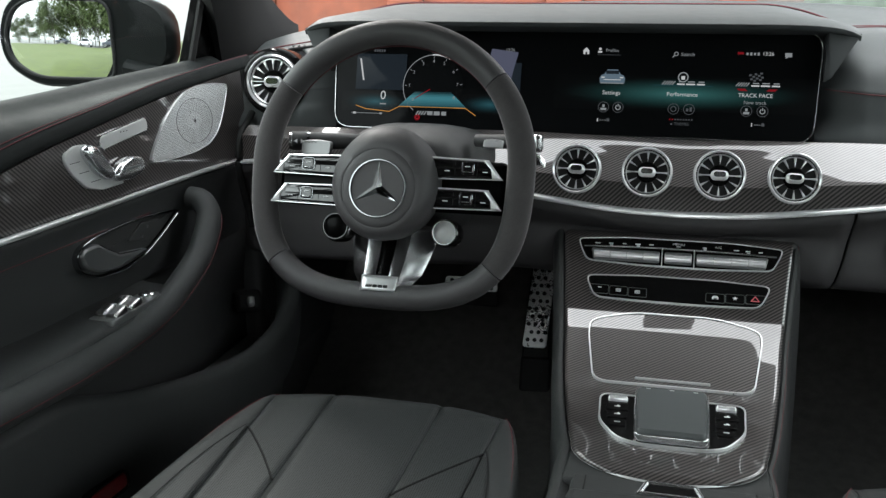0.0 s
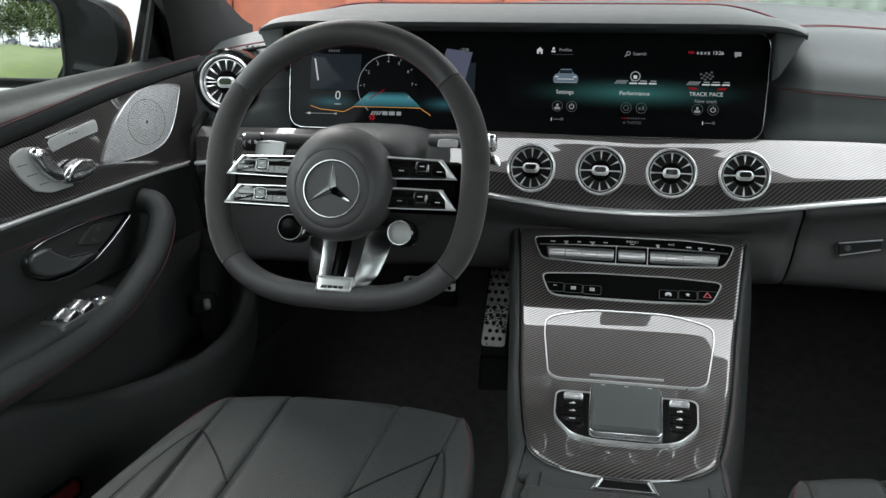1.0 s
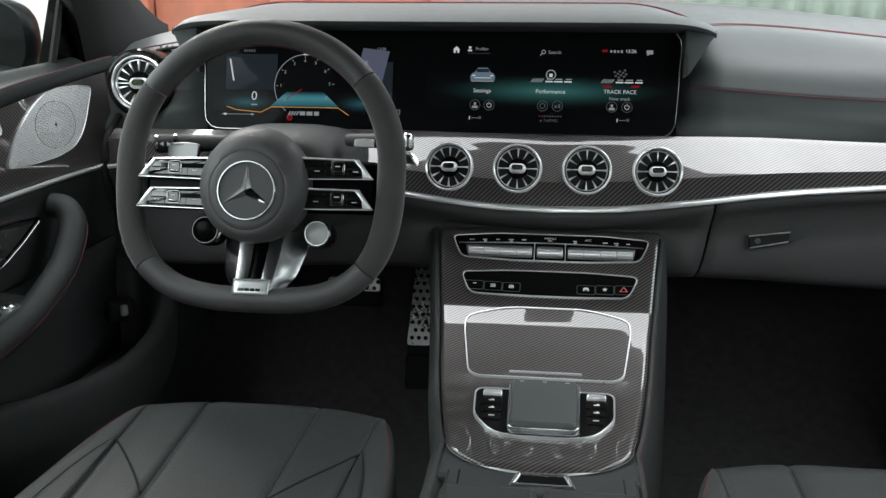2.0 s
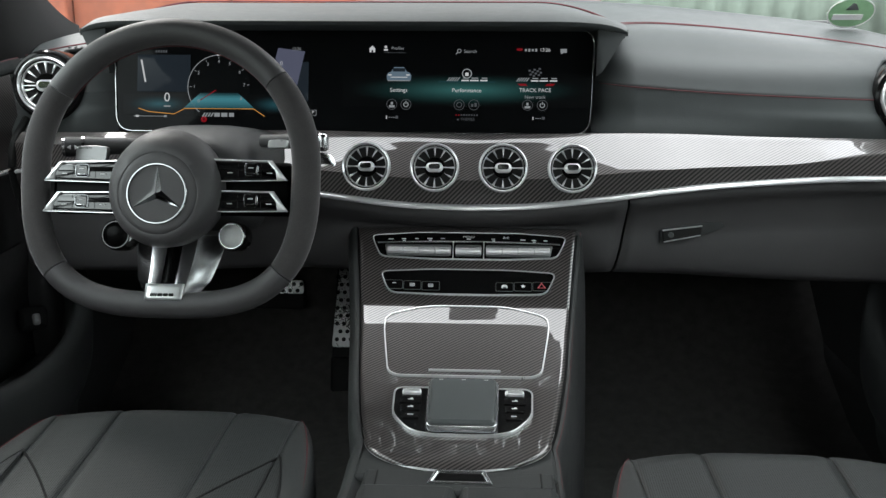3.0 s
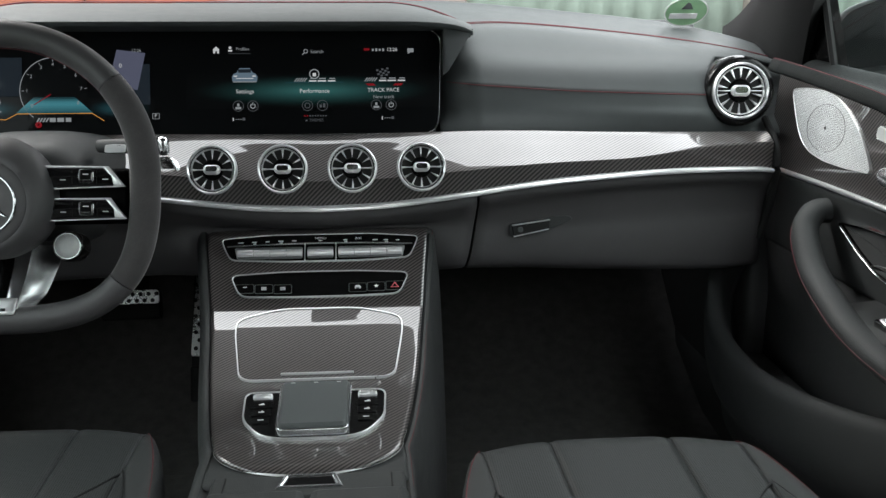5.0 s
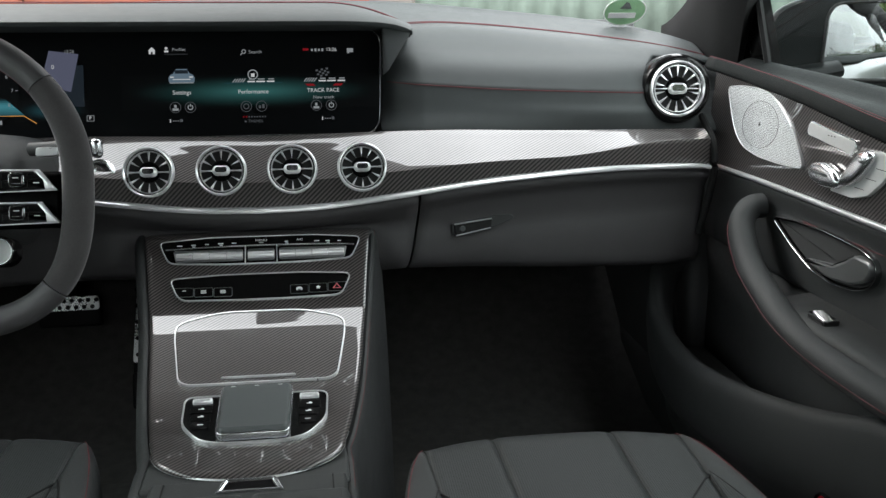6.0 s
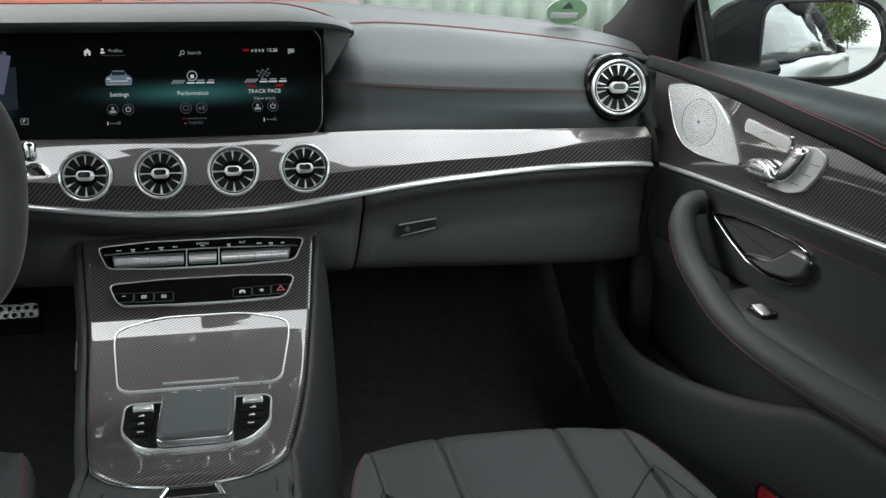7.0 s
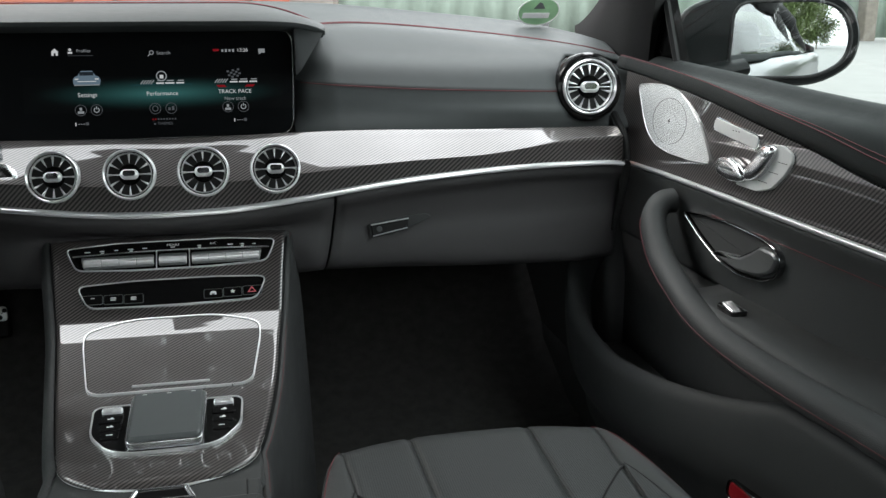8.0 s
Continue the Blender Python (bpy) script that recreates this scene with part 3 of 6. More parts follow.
# ---- the dashboard ----
def air_vent(parent, o, n, r, pod=False, fins=12):
    """A round turbine vent: bright ring, dark bowl, radial fins and an oval knob."""
    f = basis(o, n)
    vent = part("air_vent", revolve([(r * 1.0, -0.001), (r * 1.0, 0.002), (r * 0.975, 0.006), (r * 0.935, 0.0075), (r * 0.89, 0.006), (r * 0.875, 0.002), (r * 0.88, -0.02)], f, 40, False, True), VENT_SILVER, parent, "round turbine air vent with a bright ring")
    vent_bowl = revolve([(r * 0.86, -0.002), (r * 0.84, -0.014), (r * 0.5, -0.022), (0.001, -0.024)], f, 28)
    part("vent_sleeve", revolve([(r * 0.96, -0.030), (r * 0.985, -0.012), (r * 0.985, 0.001)], f, 40, False, True), JET, vent)
    part("vent_bowl", vent_bowl, RUBBER, vent, "black inner bowl")
    part("ring_groove", revolve([(r * 0.885, -0.004), (r * 0.885, 0.0012), (r * 0.83, 0.0012), (r * 0.83, -0.004)], f, 36, True), JET, vent)
    part("inner_ring", revolve([(r * 0.845, -0.004), (r * 0.845, 0.002), (r * 0.825, 0.0042), (r * 0.795, 0.0028), (r * 0.785, -0.004)], f, 36, True), VENT_SILVER, vent, "thin silver inner ring")
    part("hub_cone", revolve([(r * 0.52, -0.020), (r * 0.44, -0.004), (r * 0.36, 0.001), (0.001, 0.001)], f, 28), JET, vent, "black hub behind the knob")
    for i in range(fins):
        a = 2 * math.pi * i / fins + math.pi / 2
        g = f @ Matrix.Rotation(a, 4, "Z")
        blade = [(r * 0.44, -0.008 * r), (r * 0.80, -0.050 * r), (r * 0.80, 0.050 * r), (r * 0.44, 0.008 * r)]
        part("fin", plate(blade, g @ Matrix.Translation((0, 0, -0.014)), 0.0150, 0.0006), VENT_SILVER, vent, "silver vent fin")
    for s in (-1, 1):
        part("knob_wing", plate([(s * r * 0.28, -0.0011), (s * r * 0.80, -0.0005), (s * r * 0.80, 0.0005), (s * r * 0.28, 0.0011)][::s], f @ Matrix.Translation((0, 0, -0.002)), 0.0045, 0.0004), VENT_SILVER, vent, "silver crossbar beside the knob")
    part("knob", plate(rrect(r * 0.68, r * 0.40, r * 0.19, 7), f @ Matrix.Translation((0, 0, -0.012)), 0.020, 0.0035), VENT_SILVER, vent, "oval chrome knob")
    part("knob_inlay", plate(rrect(r * 0.46, r * 0.22, r * 0.10, 6), f @ Matrix.Translation((0, r * 0.03, 0.0076)), 0.0012, 0.0004), DARK_CHROME, vent)
    if pod:
        part("vent_pod", revolve([(r * 1.0, 0.0015), (r * 1.07, 0.004), (r * 1.15, 0.002), (r * 1.22, -0.005), (r * 1.24, -0.016), (r * 1.22, -0.06), (r * 1.0, -0.07)], f, 40, False, True), GLOSS_BLACK, vent, "glossy black vent pod")
    return vent


def pierced(bm, holes, tall=1.04):
    """Cuts round openings, given as x, z and radius, into a sheet that faces the rear."""
    gone = [v for v in bm.verts for x, z, r in holes if (v.co.x - x) ** 2 + ((v.co.z - z) * (tall if v.co.z > z else 1.04)) ** 2 < r * r]
    bmesh.ops.delete(bm, geom=list(set(gone)), context="VERTS")
    return bm


def build_dashboard():
    d = thing("dashboard", (0, 1.35, 0.70), "black leather dashboard with carbon trim and red stitching", "dashboard")
    xs = along(-0.680, 0.680, 69)

    # leather upper pad
    stitch_z = ease((0, 0.19, 0.367, 0.565, 0.66, 0.72), (0.975, 0.974, 0.963, 0.955, 0.950, 0.945))
    ridge = ease((-0.78, -0.70, -0.64, -0.60, -0.54, 0.17, 0.3, 0.5, 0.675, 0.78), (0.985, 1.006, 1.017, 1.024, 1.035, 1.045, 1.050, 1.034, 1.011, 0.985))

    def pad_row(x):
        a = abs(x)
        zt, yt, zs, zr = trim_z(a), trim_y(a), stitch_z(a), ridge(x)
        back = 0.07 if -0.541 < x < 0.1795 else 0.0
        if 0.1795 <= x < 0.240:
            back = 0.044 * (1 - (x - 0.185) / 0.055) ** 1.6      # the pad runs back to meet the display's end
        if -0.600 < x <= -0.541:
            back = 0.044 * (1 - (-0.541 - x) / 0.059) ** 1.6
        bulge = 0.062 * max(0, (a - 0.5) / 0.2) ** 2
        yr = 1.55 - 0.35 * max(0, a - 0.55)
        near = 1.40 if -0.541 < x < 0.1795 else yt + 0.042 + back * 0.6
        pts = [(near + 0.008, zt - 0.016), (near - 0.008, zt - 0.004), (1.333 + back + bulge, zt + 0.022), (1.338 + back + bulge, zs - 0.02), (1.342 + back + bulge, zs - 0.003), (1.345 + back + bulge, zs + 0.004),
               (1.366 + back + bulge, zs + 0.030), (1.405 + back / 2 + bulge, zs + 0.048 if zs + 0.048 < zr - 0.012 else zr - 0.012), (1.47, zr - 0.006), (yr, zr), (yr + 0.055, zr + 0.003),
               (far_y(a) - 0.04, far_z(a) - 0.006), (far_y(a), far_z(a)), (far_y(a) + 0.03, far_z(a) - 0.03)]
        return [Vector((x, y, z)) for y, z in pts]
    part("upper_pad", pierced(loft([smooth(pad_row(x), 96) for x in along(-0.76, 0.76, 381)]), [(0.637, 0.958, 0.0445), (-0.640, 0.966, 0.0445)]), DASH_LEATHER, d, "soft grey-black leather upper pad", thick=0.004)

    # red seams: along the passenger's pad and round the top
    def on_pad(x, k):
        return pad_row(x)[k] + Vector((0, -0.0022, 0.001))
    part("seam", tube([on_pad(x, 4) for x in along(0.19, 0.60, 40)], 0.0009, 5), RED, d, "red sewn seam")
    part("seam", tube([on_pad(x, 9) + Vector((0, 0, 0.0035)) for x in along(0.10, 0.735, 50)], 0.0009, 5), RED, d, "red sewn seam")
    part("seam", tube([on_pad(x, 9) + Vector((0, 0.035, 0.0045)) for x in along(0.10, 0.735, 50)], 0.0008, 5), RED, d, "red sewn seam")
    part("seam", tube([on_pad(x, 9) + Vector((0, 0, 0.0035)) for x in along(-0.735, -0.585, 20)], 0.0013, 5), RED, d, "red sewn seam")
    # slotted demister outlet near the driver's side vent
    part("demister_slot", block(pose(-0.630, 1.462, ridge(-0.63) - 0.0045, 8, -8, 0), 0.058, 0.010, 0.004, 0.0018), RUBBER, d)
    for k in range(5):
        part("demister_fin", block(pose(-0.610 - 0.010 * k, 1.462, ridge(-0.63) - 0.0025, 8, -8, 0), 0.0022, 0.008, 0.003, 0.0008), PLASTIC, d)

    # hood over the display, with its lip
    def hood_row(x):
        e = max(0.0, (x - 0.10) / 0.135) if x > 0.10 else max(0.0, (-0.46 - x) / 0.135)
        e = min(1.0, e)
        yl = 1.300 + 0.072 * e ** 1.5
        zl = 1.0625 - 0.008 * e ** 2 - 0.012 * e ** 6
        zr = 1.086 - 0.034 * e ** 2
        r = [(yl + 0.004, zl - 0.007), (yl, zl - 0.004), (yl - 0.001, zl), (yl + 0.006, zl + 0.0035), (yl + 0.03, zl + 0.009), (yl + 0.10, zl + 0.4 * (zr - zl) + 0.006), (1.50, zr - 0.003), (1.56, zr), (1.62, zr), (1.66, zr - 0.03), (1.55, 1.03), (1.40, 1.036), (1.378, 1.046)]
        return [Vector((x, y, z)) for y, z in r]
    hood_xs = along(-0.590, 0.228, 60)
    part("display_hood", loft([hood_row(x) for x in hood_xs], False, True, True), DASH_LEATHER, d, "leather hood over the display", sharp=50)
    part("seam", tube([hood_row(x)[7] + Vector((0, 0, 0.002)) for x in hood_xs], 0.0013, 5), RED, d, "red sewn seam")
    part("seam", tube([hood_row(x)[8] + Vector((0, -0.02, 0.002)) for x in hood_xs], 0.0011, 5), RED, d, "red sewn seam")
    # cheeks that close the hood beside the display
    for x0, x1 in ((0.182, 0.229), (-0.541, -0.591)):
        tri = [(x1, 1.3690, 1.0495), (x0 + (x1 - x0) * 0.12, 1.322, 0.992), (x0, 1.346, 0.984), (x0, 1.346, 1.054)]
        part("hood_cheek", loft([[Vector(p) for p in tri], [Vector(p) + Vector((0, 0.05, 0.0)) for p in tri]], False, True, True), DASH_LEATHER, d, "leather cheek of the display hood")

    # carbon band
    rows = []
    for x in along(-0.680, 0.680, 341):
        a = abs(x)
        yc, zc, yt, zt = chrome_y(a), chrome_z(a), trim_y(a), trim_z(a)
        def on_band(p, q):
            return Vector((x, yc + (yt - yc) * p, zc + (zt - zc) * q))
        k = min(1.0, max(0.0, (a - 0.42) / 0.22))
        q0 = 0.42 + 0.36 * k * k * (3 - 2 * k)      # the fold rises towards the doors
        low = [Vector((x, yc + 0.012, zc - 0.002)), on_band(0, 0.03)] + [on_band(0, q) for q in along(0.06, q0 - 0.02, 14)]
        up = smooth([on_band(0.0, q0), on_band(0.33, q0 + (1 - q0) * 0.345), on_band(0.65, q0 + (1 - q0) * 0.672), on_band(0.96, 0.988), Vector((x, yt + 0.006, zt - 0.0006)), Vector((x, yt + 0.05, zt - 0.0085))], 32)
        rows.append(low + up)
    part("carbon_trim", pierced(loft(rows), [(x, 0.8695, 0.0275) for x in (-0.1415, -0.047, 0.047, 0.1415)], 1.6), CARBON, d, "lacquered carbon-fibre trim band", thick=0.004)

    # bright strip under the band
    part("chrome_strip", sweep([Vector((x, chrome_y(abs(x)) - 0.0055, chrome_z(abs(x)))) for x in xs], [(-0.008, -0.0038), (0.002, -0.0042), (0.0044, -0.0031), (0.0054, -0.0010), (0.0050, 0.0012), (0.0032, 0.0028), (0.0002, 0.0036), (-0.008, 0.0042)]), VENT_SILVER, d, "bright chrome strip")

    # black tubes drawn as the dark gaps between the dashboard's ends and the doors
    for s in (-1, 1):
        gap = smooth([Vector((s * x, y, z)) for x, y, z in ((0.690, 1.372, 0.912), (0.6865, 1.342, 0.898), (0.6870, 1.322, 0.884), (0.6890, 1.314, 0.862), (0.6900, 1.312, 0.838), (0.6880, 1.318, 0.800), (0.6840, 1.325, 0.765), (0.6800, 1.332, 0.730))], 28)
        part("door_gap_strip", tube(gap, 0.0058, 8), RUBBER, d, "black strip drawn as the dark gap beside the door")

    # lower panel, split where the glove box door begins
    def low_row(x):
        a = abs(x)
        yc, zc = chrome_y(a), chrome_z(a)
        o = yc - 1.22
        low = 0.710 + 0.012 * min(1, a / 0.3) - 0.036 * min(1.0, max(0.0, (a - 0.22) / 0.40))
        back = 0.012 * max(0.0, 1 - (a / 0.19) ** 4)
        pts = [(yc + 0.012, zc - 0.003), (yc + 0.001, zc - 0.007), (yc + 0.002, zc - 0.016), (yc + 0.014 + back * 0.4, zc - 0.03), (1.243 + o + back, 0.782), (1.241 + o + back, 0.755), (1.243 + o + back, low + 0.014), (1.253 + o + back, low), (1.285 + o, low - 0.008), (1.45, low - 0.02), (1.95, low - 0.03)]
        r = smooth([Vector((x, y, z)) for y, z in pts], 30)
        near = max(0.0, 1 - abs(x - 0.2205) / 0.075)        # the joint beside the glove box slants towards the console
        for p in r:
            p.x -= 0.015 * near * min(1.0, max(0.0, (0.805 - p.z) / 0.09)) ** 1.5
        return r
    part("lower_panel", loft([low_row(x) for x in along(-0.695, 0.2185, 48)]), KNEE_LEATHER, d, "black lower dashboard panel", thick=0.005)
    part("gap_backing", loft([[p + Vector((0, 0.006, 0)) for p in low_row(x)[:24]] for x in (0.2125, 0.2205, 0.2285)]), RUBBER, d, thick=0.002)
    glove = part("glove_box_door", loft([low_row(x) for x in along(0.2225, 0.682, 30)]), KNEE_LEATHER, d, "black glove box door", thick=0.005)
    # glove box latch; its shallow recess is a flush plate, shaded by darker leather
    f = basis((0.302, 1.2445, 0.776), (0.02, -1, 0.08), (-0.15, 0, 1)) @ Matrix.Diagonal((0.92, 0.92, 1, 1))
    part("latch_recess_shade", plate(rounded([(-0.036, -0.011), (0.035, -0.007), (0.066, 0.001), (0.06, 0.008), (0.035, 0.011), (-0.036, 0.011)], 0.006), shift(f, 0, 0, -0.002), 0.0022, 0.001), LEATHER, glove)
    part("glove_box_handle", plate(rounded([(-0.032, -0.009), (0.026, -0.006), (0.028, 0.007), (-0.032, 0.009)], 0.002), f, 0.004, 0.001), RUBBER, glove, "glossy black glove box handle with bright edges")
    part("handle_edge", tube([f @ Vector((-0.032, 0.009, 0.005)), f @ Vector((0.028, 0.0075, 0.005))], 0.0011, 6), BRIGHT, glove)
    part("handle_edge", tube([f @ Vector((-0.032, -0.009, 0.005)), f @ Vector((0.024, -0.0065, 0.005))], 0.0009, 6), BRIGHT, glove)
    part("lock_cylinder", revolve([(0.0045, 0), (0.0045, 0.0046), (0.0035, 0.0052), (0.001, 0.005)], shift(f, -0.02, 0, 0), 16), PAD_GLASS, glove)

    # vents: four in the band, one at each end of the upper pad
    for x, y in ((-0.1415, 1.2255), (-0.047, 1.2235), (0.047, 1.2235), (0.1415, 1.2255)):
        air_vent(d, (x, y, 0.8690), (x * 0.35, -1, 0.28), 0.0342)
    air_vent(d, (0.635, 1.345, 0.958), (-0.10, -1, 0.10), 0.0435, True, 14)
    air_vent(d, (-0.638, 1.345, 0.966), (0.10, -1, 0.10), 0.0435, True, 14)

    # start button beside the wheel
    g = basis((-0.204, 1.232, 0.868), (0, -1, 0.33))
    button = part("start_button", revolve([(0.019, -0.01), (0.019, 0.003), (0.017, 0.005), (0.0145, 0.0045), (0.0135, 0.001)], g, 28), CHROME, d, "round start button with a chrome rim")
    part("button_face", revolve([(0.0135, -0.004), (0.0135, 0.002), (0.012, 0.003), (0.001, 0.0034)], g, 24), BRUSHED, button)


SCREEN_FRAME = basis((-0.538, 1.3718, 1.0475), (0, -1, 0.28))
G = 0.000838        # grid of the display, in metres


def build_display():
    p = thing("display_panel", (-0.18, 1.36, 0.90), "wide black glass display panel showing lit menus", "display")
    f = SCREEN_FRAME
    out = rounded([(0, 2), (8, -181), (850, -181), (858, 2)], 30, 7)
    out = [(x * G, y * G) for x, y in out]
    part("panel_body", plate(inset(out, 0.001), shift(f, 0, 0, -0.014), 0.0135, 0.001), SCREEN, p, "black glass")
    part("panel_rim", rim_plate(inset(out, -0.0008), 0.0014, shift(f, 0, 0, -0.012), 0.0128), SATIN, p, "thin silver rim")

    def at(u, v, lift=0.0):
        return shift(f, u * G, -v * G, 0.0004 + lift)

    def bar(u, v, w, h, mat, name="icon", lift=0.0, skew=0.0, parent=p):
        k = [(-w / 2 - skew, -h / 2), (w / 2 - skew, -h / 2), (w / 2 + skew, h / 2), (-w / 2 + skew, h / 2)]
        return part(name, plate([(x * G, y * G) for x, y in k], at(u, v, lift), 0.0004, 0.0001), mat, parent)

    def text(t, u, v, size, mat, align="CENTER"):
        words(t, size * G, at(u, v, 0.0013), mat, p, "screen_text", align)

    def outline(pts, u, v, mat, r=0.5, closed=False, name="icon"):
        part(name, tube([at(u + a, v + b, 0.0004).translation for a, b in pts], r * G, 4, closed, (0, -1, 0.28)), mat, p)

    def circ(rad, n=20, a0=0, a1=360):
        return [(rad * math.cos(radians(a0 + (a1 - a0) * i / (n - 1))), -rad * math.sin(radians(a0 + (a1 - a0) * i / (n - 1)))) for i in range(n)]

    def glow(u, v, w, h, mat, lift=0.0):
        bm = bmesh.new()
        uvl = bm.loops.layers.uv.new("UVMap")
        q = [bm.verts.new(at(u, v, lift) @ Vector((x * w * G / 2, y * h * G / 2, 0))) for x, y in ((-1, -1), (1, -1), (1, 1), (-1, 1))]
        face = bm.faces.new(q)
        for lp, c in zip(face.loops, ((0, 0), (1, 0), (1, 1), (0, 1))):
            lp[uvl].uv = c
        part("screen_glow", bm, mat, p)

    # right half: the menu
    glow(634, 105, 440, 60, UI_GLOW)
    # house and profile
    part("icon", plate([(x * G, y * G) for x, y in ((-5, -6), (-1.5, -6), (-1.5, -2), (1.5, -2), (1.5, -6), (5, -6), (5, 0), (6, 0), (0, 6), (-6, 0), (-5, 0))], at(466, 33), 0.0004, 0.0001), UI_WHITE, p)
    outline(circ(1.5, 10), 490, 29.5, UI_WHITE, 1.0, True)
    bar(490, 34.5, 7, 3, UI_WHITE)
    text("Profiles", 500, 32, 7.5, UI_GREY, "LEFT")
    bar(506, 39.5, 40, 0.5, UI_DIM)
    outline(circ(3.2, 12), 620, 36, UI_GREY, 0.7, True)
    outline([(-2.5, 2.5), (-6, 6)], 620, 36, UI_GREY, 0.8)
    text("Search", 628, 37, 8.5, UI_GREY, "LEFT")
    bar(726, 33, 10, 4, UI_RED)
    for k in range(4):
        bar(737 + 6 * k, 34, 3.5, 4 + (k % 2), UI_GREY)
    text("13:26", 761, 34, 8.5, UI_WHITE, "LEFT")
    bar(803, 35, 11, 7, UI_GREY)
    bar(800, 39.5, 3, 2, UI_GREY, skew=1)
    # car symbol
    body = [(-21, -10), (-22, -2), (-19, 3), (-14, 5), (-9, 13), (9, 13), (14, 5), (19, 3), (22, -2), (21, -10)]
    part("icon", plate([(x * G, y * G) for x, y in body], at(514, 78), 0.0004, 0.0001), UI_BLUE, p, "blue car symbol on the screen")
    bar(514, 70, 22, 6, UI_PANE, lift=0.0005)
    bar(514, 83, 30, 1.2, UI_WHITE, lift=0.0005)
    bar(498, 79, 6, 2, UI_WHITE, lift=0.0005)
    bar(530, 79, 6, 2, UI_WHITE, lift=0.0005)
    bar(514, 89, 40, 1.5, UI_GREY, lift=0.0005)
    text("Settings", 514, 106, 10, UI_WHITE)
    text("Performance", 634, 106, 10, UI_WHITE)
    text("TRACK PACE", 754, 105, 9.5, UI_WHITE)
    text("New track", 754, 117, 8.5, UI_GREY)
    # slanted emblem bars, plain shapes
    for u, v in ((634, 86), (756, 86)):
        for k in range(5):
            bar(u - 32 + 4.2 * k, v, 2.2, 6.5, UI_GREY, skew=2.5)
        for k, w in ((-3, 13), (13, 15), (30, 13)):
            bar(u + k, v + 2, w, 2.4, UI_WHITE)
            bar(u + k + 1, v - 2.2, w - 3, 1.8, UI_GREY)
    bar(634, 90.5, 100, 1.0, UI_TEAL)
    outline(circ(8, 20), 634, 76, UI_GREY, 1.0, True)
    bar(634, 77, 6, 6, UI_WHITE)
    # chequered flag of small squares
    for i in range(5):
        for j in range(4):
            if (i + j) % 2 == 0:
                bar(744 + 4.4 * i + j, 70 + 3.4 * j - i * 0.8, 4.2, 3.2, UI_DIM)
    for k in (-1, 1):
        bar(756 + k * 24, 95, 14, 4, UI_RED, skew=2 * k)
    for u, mt in ((502, UI_GREY), (527, UI_GREY), (621, UI_DIM), (647, UI_DIM), (741, UI_GREY), (767, UI_GREY)):
        outline(circ(9, 18), u, 131, UI_DIM, 0.5, True)
        if u in (502, 741):
            bar(u, 129, 4, 5, mt)
            bar(u, 134.5, 10, 4, mt)
        elif u == 621:
            outline(circ(4.5, 12), u, 131, mt, 0.7, True)
        elif u == 647:
            bar(u - 3, 132, 4, 5, mt)
            bar(u + 3, 131, 4, 7, mt)
        else:
            outline(circ(4, 14, 120, 420), u, 131, mt, 0.9)
            outline([(0, -1), (0, -6)], u, 131, mt, 0.8)
    for u in (502, 760):
        bar(u - 9, 154, 1.6, 6, UI_WHITE)
        for k in range(3):
            bar(u - 4 + 4 * k, 154, 2.4, 1, UI_GREY)
        bar(u + 9, 153.5, 5, 5, UI_DIM)
    for k in range(9):
        bar(616 + 4.6 * k, 149, 2.4, 2.4, UI_RED if k < 2 else UI_DIM)
    text("THEMES", 636, 157, 7, UI_DIM)
    bar(619, 157, 3.5, 2.5, UI_DIM)

    # left half: the instruments
    bar(92, 78, 96, 66, UI_PANE, "screen_pane")
    bar(55, 74, 3, 40, UI_WHITE, skew=-4, lift=0.0005)
    for k in range(5):
        bar(78 + 4.5 * k, 39, 3, 4.5, UI_DIM, lift=0.0005)
    bar(331, 92, 44, 70, UI_PANE, "screen_pane")
    # violet patch: a window's reflection on the glass, drawn as lit pixels
    part("screen_pane", plate([(x * G, y * G) for x, y in ((-33, -26), (16, -38), (30, 26), (-18, 32))], at(316, 64, 0.0004), 0.0003, 0.0001), VIOLET_REFLECTION, p)
    dial = part("rev_dial", revolve([(0.002 * G, 0.0001), (56 * G, 0.0001), (56 * G, 0.0004), (0.002 * G, 0.0004)], at(193, 102, 0.0002), 48), UI_BLACK, p, "round black rev counter on the screen")
    outline(circ(57, 50, 95, 232), 193, 102, UI_GREY, 0.7)
    outline(circ(57, 30, 60, 95), 193, 102, UI_WHITE, 1.4)
    for t, a in zip("012345678", (215, 180, 147, 118, 92, 66, 36, 4, -28)):
        text(t, 193 + 45 * math.cos(radians(a)), 102 - 45 * math.sin(radians(a)), 8.5, UI_GREY)
        outline([(50 * math.cos(radians(a)), -50 * math.sin(radians(a))), (54 * math.cos(radians(a)), -54 * math.sin(radians(a)))], 193, 102, UI_GREY, 0.7)
    outline([(-34, 24), (-6, 6)], 193, 102, UI_RED, 1.3)
    # the fan of light below the dial, brightest along its upper edge
    for k in range(9):
        v0, v1 = 113 + 3.0 * k, 116 + 3.0 * k
        w0, w1 = 34 + 3.3 * k, 37.3 + 3.3 * k
        part("screen_pane", plate([(x * G, y * G) for x, y in ((-w1, -1.5), (w1, -1.5), (w0, 1.5), (-w0, 1.5))], at(193, (v0 + v1) / 2, 0.0006), 0.0003, 0.00001), FAN[k], p)
    for u, w in ((84, 130), (300, 120)):
        glow(u, 133, w, 36, UI_HAZE, 0.0001)
